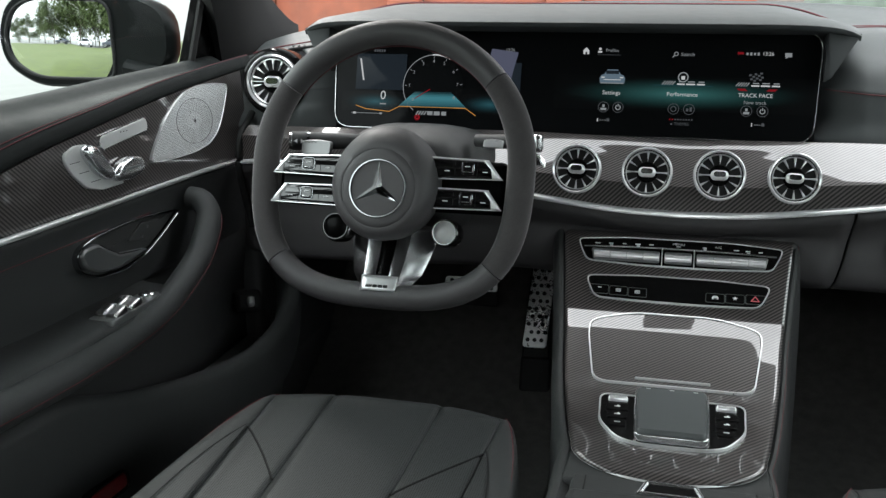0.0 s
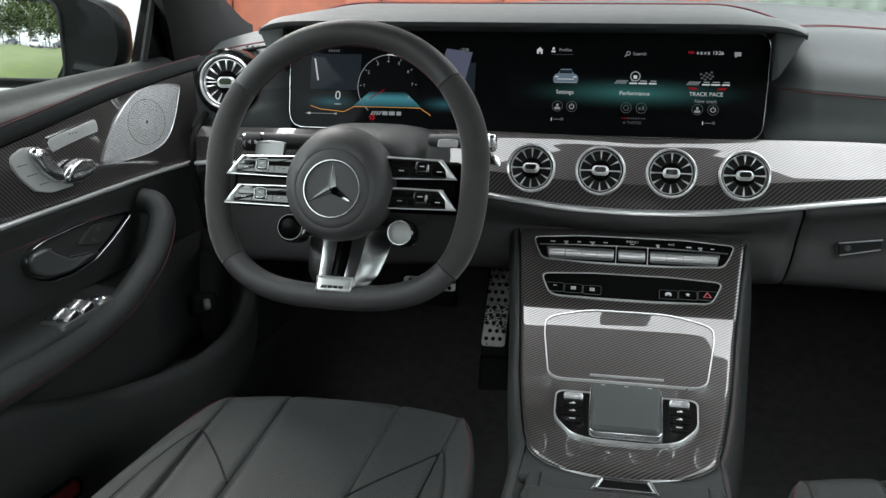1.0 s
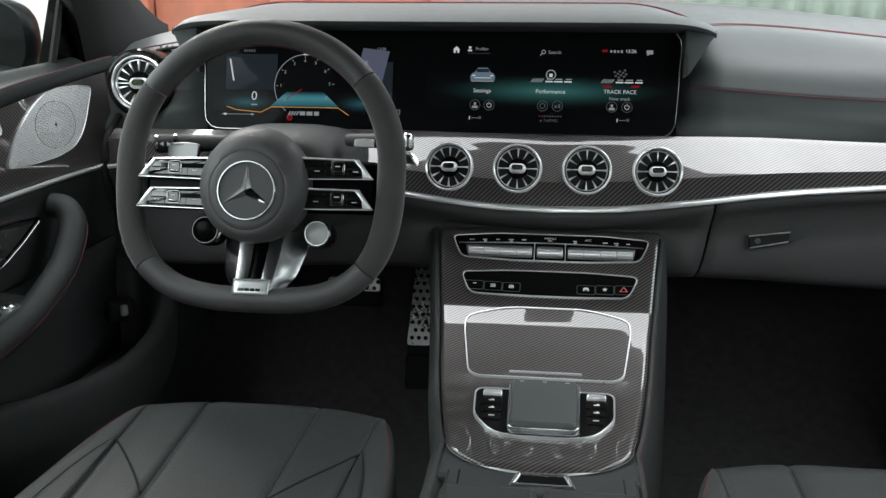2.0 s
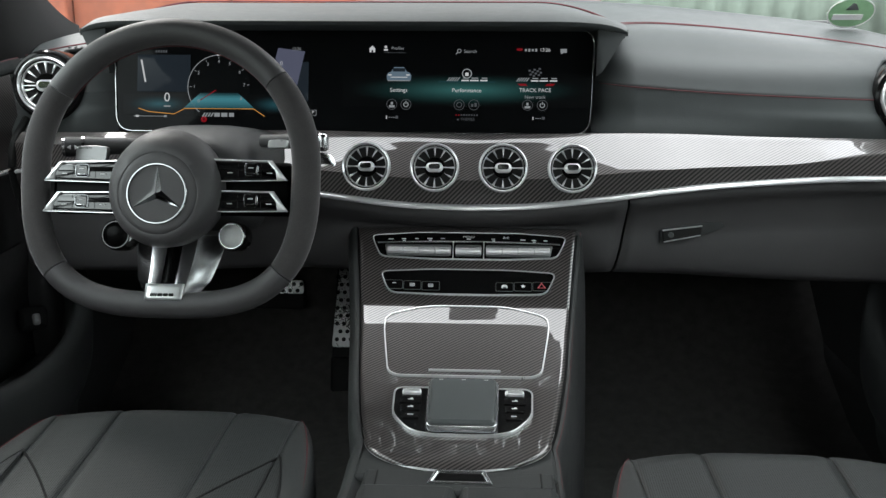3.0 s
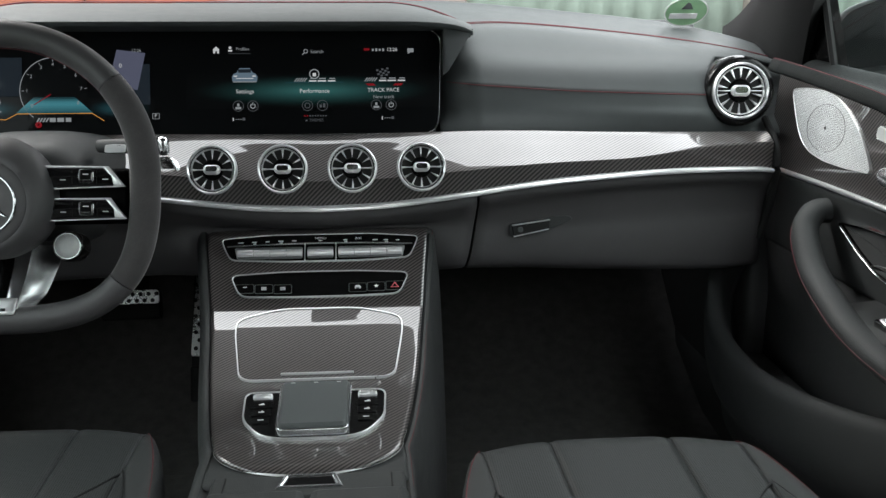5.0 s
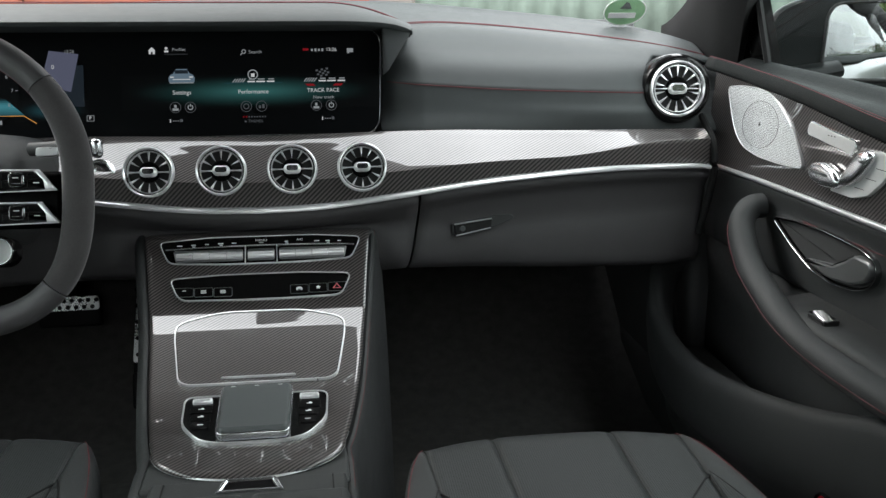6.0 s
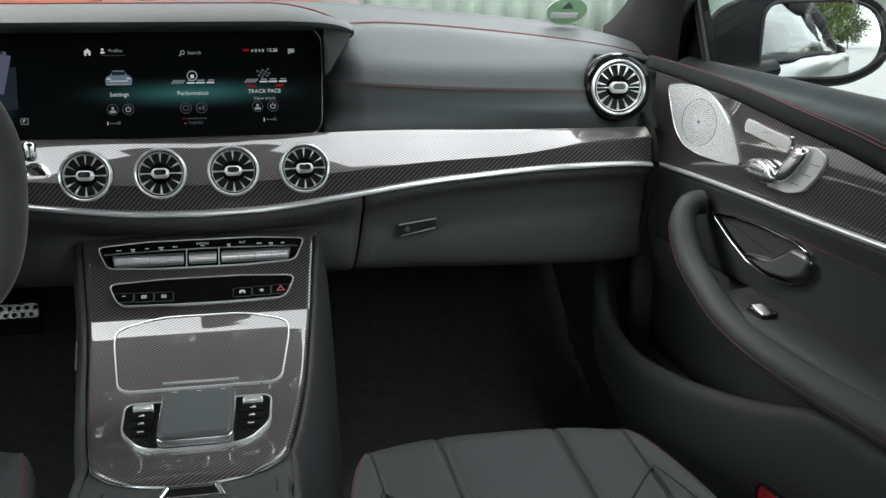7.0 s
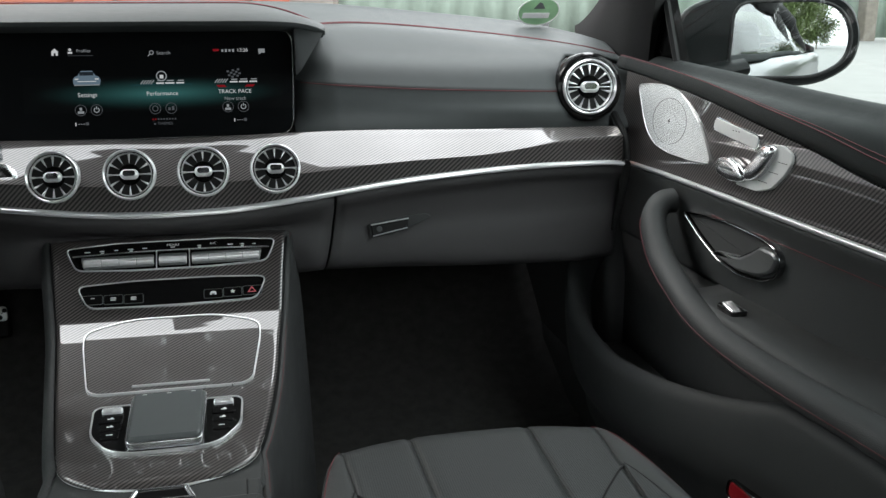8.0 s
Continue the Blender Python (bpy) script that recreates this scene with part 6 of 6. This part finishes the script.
    part("opener_edge", tube([f @ Vector((x, y, 0.0085)) for x, y in poly([(1.05, 0.7635), (0.992, 0.7715), (0.965, 0.785), (0.949, 0.7945)], y0, z0)], 0.0008, 6), CHROME, op)
    if left:
        lock = rounded(poly([(1.101, 0.794), (1.053, 0.800), (1.018, 0.781), (1.067, 0.771)], y0, z0), 0.006, 4)
        part("lock_keys", plate(lock, shift(f, 0, 0, 0.001), 0.004, 0.001), PLASTIC, bowl, "black lock and unlock keys")
        for yy, zz in ((1.066, 0.791), (1.052, 0.780)):
            part("symbol", block(shift(f, *(poly([(yy, zz)], y0, z0)[0]), 0.0052), 0.005, 0.004, 0.0006, 0.001), PAD_GLASS, bowl)

    # window switches on the armrest
    if left:
        f = basis(P(0.680, 0.950, 0.7120), (s * 0.05, 0, 1), (0, 1, 0))
        sw = part("window_switches", plate(rounded([(-0.018, -0.055), (0.022, -0.062), (0.022, 0.055), (0.008, 0.066), (-0.012, 0.055)], 0.008, 4), f, 0.004, 0.001, 0.006), DARK_SATIN, d, "bank of silver window switches in a grey metal plate")
        for k in range(4):
            part("window_switch", block(shift(f, (0.0115 if k % 2 else -0.0075), -0.030 + 0.034 * (k // 2) - 0.006 * (k % 2), 0.007) @ pose(0, 0, 0, 14, 0, 0), 0.0165, 0.027, 0.009, 0.003), BRUSHED, sw, "silver window switch")
            part("switch_lip", block(shift(f, (0.0115 if k % 2 else -0.0075), -0.017 + 0.034 * (k // 2) - 0.006 * (k % 2), 0.0105), 0.015, 0.005, 0.003, 0.001), BRIGHT, sw)
        part("mirror_switch", revolve([(0.011, 0), (0.011, 0.004), (0.009, 0.006), (0.001, 0.006)], shift(f, 0.004, 0.046, 0.002), 20), SATIN, sw)
    else:
        f = basis(P(0.680, 0.953, 0.7165), (0, 0, 1), (0, 1, 0))
        sw = part("window_switches", rim_plate(rrect(0.022, 0.042, 0.005, 4), 0.003, f, 0.003, None, 0.006), PIANO, d, "single silver window switch in a black frame")
        part("window_switch", block(shift(f, 0, 0, 0.001) @ pose(0, 0, 0, 12, 0, 0), 0.015, 0.030, 0.006, 0.0025), SATIN, sw, "silver window switch")
    if left:
        # bonnet pull by the sill
        hood = part("bonnet_pull", block(basis((-0.712, 1.362, 0.588), (0.6, -1, 0.35)), 0.046, 0.040, 0.03, 0.010), RUBBER, d)
        part("pull_tab", block(basis((-0.697, 1.345, 0.594), (0.5, -0.8, 0.7)), 0.012, 0.018, 0.010, 0.004), BRIGHT, hood)


for side in (-1, 1):
    build_door(side)


# ---- front seats ----
def build_seat(s, front, x0, up):
    c = thing("car_seat", (x0, front - 0.3, 0.30), "black leather car seat with perforated panels and red seams", "seat", "front seats")
    # planform: a straight nose, rounded corners, bolsters widening to the rear
    half = 0.186

    def lag(x):
        a = abs(x)
        if a < 0.146:
            return 0.022 * (a / 0.146) ** 3
        return 0.022 - 0.10 * math.log(1 - min(0.962, (a - 0.146) / 0.0415))

    def spot(x, d):
        """A point of the cushion's top, d behind its nose."""
        a = abs(x)
        t = lag(x) + d
        w = min(1.0, max(0.0, (a - 0.140) / 0.02))
        roll = (0.07 - 0.035 * w) * max(0.0, 1 - d / (0.05 - 0.02 * w)) ** 2.6
        bol = 0.012 * min(1.0, max(0.0, (a - 0.125) / 0.06)) ** 1.5 * min(1.0, d / 0.10)
        pull = 0.35 * t * (a if a < 0.146 else 0.146 * (1 - (a - 0.146) / 0.0415))
        return Vector((x0 + math.copysign(a - pull, x), front - t, 0.613 + up - roll + bol - 0.0425 * t))

    def row(x, n=26):
        top = [spot(x, (0.56 - lag(x)) * k ** 1.6) for k in along(0, 1, n)]
        f = top[0]
        tuck = 0.010 if abs(x) < 0.15 else 0.0
        return [Vector((f.x, f.y - 0.02 - tuck, 0.40)), Vector((f.x, f.y - 0.008 - tuck / 2, 0.46)), f + Vector((0, 0.001, -0.022))] + top
    seams = (-0.186, -0.146, -0.067, 0.071, 0.146, 0.186) if s > 0 else (-0.186, -0.146, -0.073, 0.067, 0.146, 0.186)
    for k in range(5):
        a, b = seams[k], seams[k + 1]
        rows = []
        for x in along(a + 0.0008, b - 0.0008, 16):
            e = min(x - a, b - x)
            sink = 0.003 * max(0.0, 1 - e / 0.005) ** 2 if 0.0 < abs(x) < 0.18 else 0.0
            rows.append([p - Vector((0, sink * 0.5, sink)) for p in row(x)])
        mid = 1 <= k <= 3
        part("cushion_panel" if mid else "cushion_bolster", loft(rows), PERFORATED if mid else LEATHER, c, "perforated leather cushion panel" if mid else "leather cushion bolster", thick=0.006)
    for x in seams[1:5]:
        part("seam_groove", tube([p - Vector((0, 0, 0.0032)) for p in row(x)], 0.0016, 6), RUBBER, c)
    for sx in (-1, 1):
        # red piping that starts at the front corner and follows the bolster's crest
        crest = [spot(sx * x, 0.022) + Vector((0, 0, 0.0042)) for x in along(0.1465, 0.1855, 40)]
        part("seam", tube(crest, 0.0007, 5), RED, c, "red sewn seam")
        # perforated inlay of the bolster, bounded by a curved seam
        rows, edge = [], []
        for t in along(0.146, 0.52, 24):
            wide = 0.147 + 0.027 * (1 - math.exp(-(t - 0.144) / 0.09))
            rows.append([spot(sx * x, t - lag(x)) + Vector((0, 0, 0.0030)) for x in along(0.147, wide, 6)])
            edge.append(rows[-1][-1])
        part("bolster_inlay", loft(rows if sx > 0 else [r[::-1] for r in rows]), PERFORATED, c, "perforated leather bolster inlay", thick=0.003)
        part("seam_groove", tube([p + Vector((0, 0, 0.001)) for p in edge], 0.0011, 5), RUBBER, c)
        # curved cross seam between the outer and the middle panels
        inner = abs(seams[2] if sx < 0 else seams[3])
        pts = []
        for k in along(0, 1, 14):
            x = 0.146 + (inner - 0.146) * k
            pts.append(spot(sx * x, 0.150 + 0.095 * k ** 1.15 - lag(x)) + Vector((0, 0, 0.0030)))
        part("seam_groove", tube(pts, 0.0014, 5), RUBBER, c)
    part("seat_base", block(pose(x0, front - 0.32, 0.43), 0.30, 0.46, 0.20, 0.03), PLASTIC, c)
    part("seat_side_cover", block(pose(x0 + s * 0.168, front - 0.36, 0.43), 0.03, 0.36, 0.12, 0.012), PLASTIC, c)
    # reclined backrest
    rows = []
    for k in along(0, 1, 14):
        y = front - 0.52 - 0.52 * k
        z = 0.56 + 0.52 * k
        w = 0.23 - 0.06 * k ** 2
        rows.append([Vector((x0 + w * math.cos(a) * 1.0, y + 0.055 * math.sin(a) * 0.7, z + 0.055 * math.sin(a) * 0.7)) for a in along(0, 2 * math.pi * 19 / 20, 20)])
    part("backrest", loft(rows, False, True, True), LEATHER, c)
    part("headrest", block(pose(x0, front - 1.10, 1.13, 45, 0, 0), 0.24, 0.17, 0.09, 0.035), LEATHER, c)


build_seat(-1, 1.004, -0.333, 0.006)
build_seat(1, 0.925, 0.326, 0.008)


# ---- outdoors ----
ASPHALT = material("grey_asphalt", (0.14, 0.14, 0.136), 0.9, 0, 0.25, 30, 0.4, 300)
GRASS = material("lawn_green", (0.052, 0.068, 0.010), 0.95, 0, 0.5, 40)
BRICK = material("orange_brick", (0.24, 0.075, 0.04), 0.85, 0, 0.3, 9)
MORTAR = material("grey_mortar", (0.2, 0.18, 0.16), 0.9, 0, 0.2, 20)
SHEET = material("pale_green_sheet", (0.26, 0.32, 0.27), 0.5, 0, 0.15, 6)
UNSEEN_SLATE = material("unseen_dark_slate", (0.035, 0.035, 0.037), 0.8, 0, 0.3, 8)
POST = material("weathered_post", (0.15, 0.13, 0.11), 0.8, 0, 0.3, 8)
CONCRETE = material("pale_concrete", (0.3, 0.3, 0.29), 0.85, 0, 0.15, 4)
BARK = material("grey_bark", (0.12, 0.10, 0.08), 0.9, 0, 0.4, 20)
LEAF = material("tree_leaf", (0.075, 0.105, 0.035), 0.7, 0, 0.5, 3)
STEEL = material("galvanised_steel", (0.5, 0.5, 0.5), 0.5, 0.8, 0.1, 30)
CAR_WHITE = material("pale_car_paint", (0.6, 0.6, 0.62), 0.3, 0, 0.05, 5, coat=1)
CAR_DARK = material("dark_car_paint", (0.04, 0.05, 0.07), 0.3, 0, 0.05, 5, coat=1)
SKY_REFLECTOR = material("unseen_sky_reflector", (0.42, 0.45, 0.46), 0.06, 0.9, 0.5, 9)
TINTED = material("tinted_car_glass", (0.02, 0.025, 0.03), 0.1, 0, 0.05, 5)


def build_ground():
    g = thing("ground", (0, 0, 0), "pale asphalt yard reaching to the horizon", "ground", kind="structure")
    bm = bmesh.new()
    n = 24
    rings = [[bm.verts.new((r * math.cos(2 * math.pi * i / n), r * math.sin(2 * math.pi * i / n), 0)) for i in range(n)] for r in (6, 30, 150, 1500)]
    c = bm.verts.new((0, 0, 0))
    for i in range(n):
        bm.faces.new((c, rings[0][i], rings[0][(i + 1) % n]))
        for a, b in zip(rings, rings[1:]):
            bm.faces.new((a[i], b[i], b[(i + 1) % n], a[(i + 1) % n]))
    part("asphalt", bm, ASPHALT, g)
    lawn = thing("lawn", (-9, -10, 0), "mown green lawn beside the yard", "grass", kind="stuff")
    rows = []
    for y in along(-50, 1.5, 50):
        rows.append([Vector((x, y, 0.08 + 0.05 * noise.noise((x * 0.3, y * 0.3, 0)))) for x in (-2.6 - 0.6 * math.sin(y * 0.2), -5, -7, -10, -14, -20, -30, -45)])
    part("turf", loft(rows), GRASS, lawn, thick=0.02)
    verge = thing("lawn", (-8, 15, 0), "strip of lawn beyond the yard", "grass", kind="stuff")
    part("turf", loft([[Vector((x, y, 0.02 + 0.05 * noise.noise((x * 0.3, y * 0.3, 3)))) for x in along(-0.66 * y, -0.50 * y, 10)] for y in along(9.5, 22, 10)]), GRASS, verge, thick=0.02)
    road = thing("road", (-19, -20, 0), "grey side road past the lawn", "road", kind="structure")
    part("road_surface", block(pose(-20, -54, 0.012), 90, 7, 0.02, 0.004), ASPHALT, road)


def build_building():
    b = thing("brick_building", (-1.3, 6.5, 0), "tall orange-red brick building front", "building")
    # unseen upper storey and curved roof over the yard, added to darken console reflections
    eave = ease((-3.2, -1.0, 0.13, 0.45, 0.75, 1.1, 1.4, 2.25), (11.2, 11.1, 11.3, 10.8, 10.0, 9.5, 9.3, 9.2))
    xs = along(-3.15, 2.2, 55)
    part("wall", plate([(-3.15, 0), (0.78, 0), (0.78, 3.02), (-3.15, 3.02)], basis((0, 6.55, 0), (0, -1, 0)), 0.02, 0.005, 0.5), MORTAR, b)
    part("unseen_upper_wall", plate([(-3.15, 3.05), (2.2, 3.05)] + [(x, eave(x)) for x in reversed(xs)], basis((0, 6.55, 0), (0, -1, 0)), 0.02, 0.005, 0.5), UNSEEN_SLATE, b, "unseen dark upper storey added to shape reflections")
    part("roof", loft([[Vector((x, y, eave(x) + 0.06)) for x in xs] for y in (6.4, 9.0, 11.5)]), UNSEEN_SLATE, b, "unseen dark curved roof added to shape reflections", thick=0.1)
    for k in range(4):
        x = -3.0 + 1.12 * k
        part("pier", block(pose(x, 6.48, 1.5), 0.24, 0.16, 3.0, 0.02), BRICK, b)
        if k < 3:
            part("bay_panel", block(pose(x + 0.56, 6.53, 1.5), 0.86, 0.08, 3.0, 0.01), BRICK, b)
    # a row of narrow upper lights, unseen, added to mirror sky onto the console
    for k in range(12):
        x = -2.36 + 0.37 * k
        w = part("window", block(pose(x, 6.51, 4.25), 0.25, 0.04, 0.80, 0.01), SKY_REFLECTOR, b)
        part("frame", rim_plate([(-0.14, -0.42), (0.14, -0.42), (0.14, 0.42), (-0.14, 0.42)], 0.02, basis((x, 6.485, 4.25), (0, -1, 0)), 0.02), CONCRETE, w)


def build_fence():
    f = thing("sheet_fence", (30, 26, 0), "pale green corrugated sheet fence with posts", "fence")
    for k in range(9):
        x0 = 2.7 + 8.2 * k
        rows = []
        for i in range(49):
            x = x0 + 8.2 * i / 48
            y = 26 + 0.085 * math.sin(i * math.pi / 2)
            rows.append([Vector((x, y, 0.08)), Vector((x, y, 3.4))])
        part("sheet", loft(rows), SHEET, f, thick=0.01)
        part("post", block(pose(x0, 25.7, 1.8), 0.42, 0.42, 3.6, 0.04), POST, f)
    for z in (0.9, 2.8):
        part("rail", block(pose(39, 26.2, z), 73.8, 0.12, 0.2, 0.02), POST, f)
    p = thing("timber_pole", (11.6, 24, 0), "round grey timber pole by the fence", "pole")
    part("shaft", tube([(11.6, 24, 0), (11.6, 24, 4), (11.64, 24, 9)], 0.5, 14), POST, p)


def build_tree(x, y, h, seed):
    rnd = random.Random(seed)
    t = thing("tree", (x, y, 0), "leafy green tree with a grey trunk", "tree", "trees by the road")
    part("trunk", tube(smooth([(x, y, 0), (x + 0.1, y, h * 0.25), (x - 0.05, y + 0.1, h * 0.5), (x, y, h * 0.85)], 12), 0.16, 9, scale=lambda k: 1 - 0.8 * k), BARK, t)
    tips = []
    for k in range(12):
        a = rnd.uniform(0, 6.28)
        z0 = h * rnd.uniform(0.04, 0.62)
        r = h * rnd.uniform(0.16, 0.30)
        tip = Vector((x + r * math.cos(a), y + r * math.sin(a), z0 + h * rnd.uniform(0.08, 0.25)))
        tips.append(tip)
        part("limb", tube(smooth([(x, y, z0), Vector((x, y, z0)).lerp(tip, 0.5) + Vector((0, 0, 0.15)), tip], 7), 0.06, 6, scale=lambda q: 1 - 0.7 * q), BARK, t)
    tips += [Vector((x, y, h * 0.9)), Vector((x, y, h * 0.75))]
    vs, fs = [], []
    for tip in tips:
        for _ in range(420):
            d = Vector((rnd.gauss(0, 1), rnd.gauss(0, 1), rnd.gauss(0, 0.8))) * h * 0.085
            c = tip + d
            u = Vector((rnd.gauss(0, 1), rnd.gauss(0, 1), rnd.gauss(0, 1))).normalized() * 0.018 * h
            v = u.orthogonal().normalized() * 0.012 * h
            i = len(vs)
            vs += [c - u, c + v, c + u, c - v]
            fs.append((i, i + 1, i + 2, i + 3))
    bm = bmesh.new()
    q = [bm.verts.new(p) for p in vs]
    for fc in fs:
        bm.faces.new([q[i] for i in fc])
    part("crown", bm, LEAF, t)


def build_parked_car(x, y, turn, paint, label):
    c = thing("parked_car", (x, y, 0), label, "car", "parked cars")
    m = pose(x, y, 0, 0, 0, turn)
    side = [(-2.1, 0.35), (2.1, 0.35), (2.15, 0.75), (1.9, 0.88), (1.1, 0.95), (0.55, 1.42), (-1.0, 1.45), (-1.7, 1.0), (-2.12, 0.92)]
    f = m @ basis((0, 0.86, 0), (0, 1, 0))
    part("body", plate(rounded(side, 0.18, 4), f @ Matrix.Translation((0, 0, -1.72)), 1.72, 0.1), paint, c)
    part("glass", plate(rounded([(-1.45, 0.97), (0.95, 0.97), (0.5, 1.36), (-0.95, 1.39)], 0.06, 3), f @ Matrix.Translation((0, 0, -1.74)), 1.76, 0.01), TINTED, c)
    for sx in (-1.3, 1.3):
        for k in (-1.75, -0.15):
            wheel = part("wheel", revolve([(0.32, 0), (0.33, 0.03), (0.33, 0.16), (0.32, 0.19)], f @ Matrix.Translation((sx, 0.33, k)), 20), RUBBER, c)
            part("rim", revolve([(0.2, 0), (0.2, 0.2), (0.15, 0.2), (0.1, 0.0)], f @ Matrix.Translation((sx, 0.33, k - 0.006)), 16), STEEL, wheel)


def build_lamp(x, y):
    l = thing("street_lamp", (x, y, 0), "tall grey steel street lamp by the road", "street lamp")
    part("mast", tube([(x, y, 0), (x, y, 4), (x, y, 7.5)], 0.07, 8), STEEL, l)
    part("head", block(pose(x + 0.4, y, 7.5), 0.9, 0.25, 0.12, 0.04), STEEL, l)


def build_sticker():
    # oval green badge on the inside of the windscreen's lower corner
    t = thing("windscreen_sticker", (0.652, 1.66, 1.07), "oval green paper badge stuck to the windscreen", "sticker")
    f = basis((0.655, 1.668, 1.071), (0.1, -0.75, -0.45))
    oval = [(0.043 * math.cos(a), 0.030 * math.sin(a)) for a in along(0, 2 * math.pi * 31 / 32, 32)]
    part("badge", plate(oval, f, 0.0012, 0.0003), GREEN_PRINT, t)
    part("badge_edge", rim_plate(oval, 0.0025, shift(f, 0, 0, 0.0003), 0.0012), PRINT, t)
    part("white_field", plate(rrect(0.055, 0.011, 0.001, 3), shift(f, -0.004, -0.008, 0.001), 0.0008, 0.0002), PRINT, t)
    part("dark_mark", plate([(-0.012, -0.002), (0.012, -0.002), (0.004, 0.010), (-0.002, 0.012)], shift(f, 0, 0.008, 0.001), 0.0008, 0.0002), PAD_GLASS, t)


build_ground()
build_building()
build_fence()
for k, (x, y, h) in enumerate(((-3, -63, 15), (-8, -61, 18), (-13, -65, 20), (-18, -61, 17), (-23, -66, 15), (-28, -63, 12), (-33, -67, 11), (-39, -66, 8), (-46, -70, 7), (-10, -72, 23), (-16, -74, 22), (-22, -75, 18), (6.5, -36, 7), (9.5, -40, 8.5), (13, -44, 9), (18, -48, 9))):
    build_tree(x, y, h, k + 3)
build_parked_car(-15.5, -57, 5, CAR_WHITE, "pale parked car by the trees")
build_parked_car(-23, -57.5, 5, CAR_DARK, "dark parked car by the trees")
build_parked_car(-8.5, -57, 8, CAR_DARK, "dark parked car by the trees")
build_lamp(-14, -48)
build_sticker()
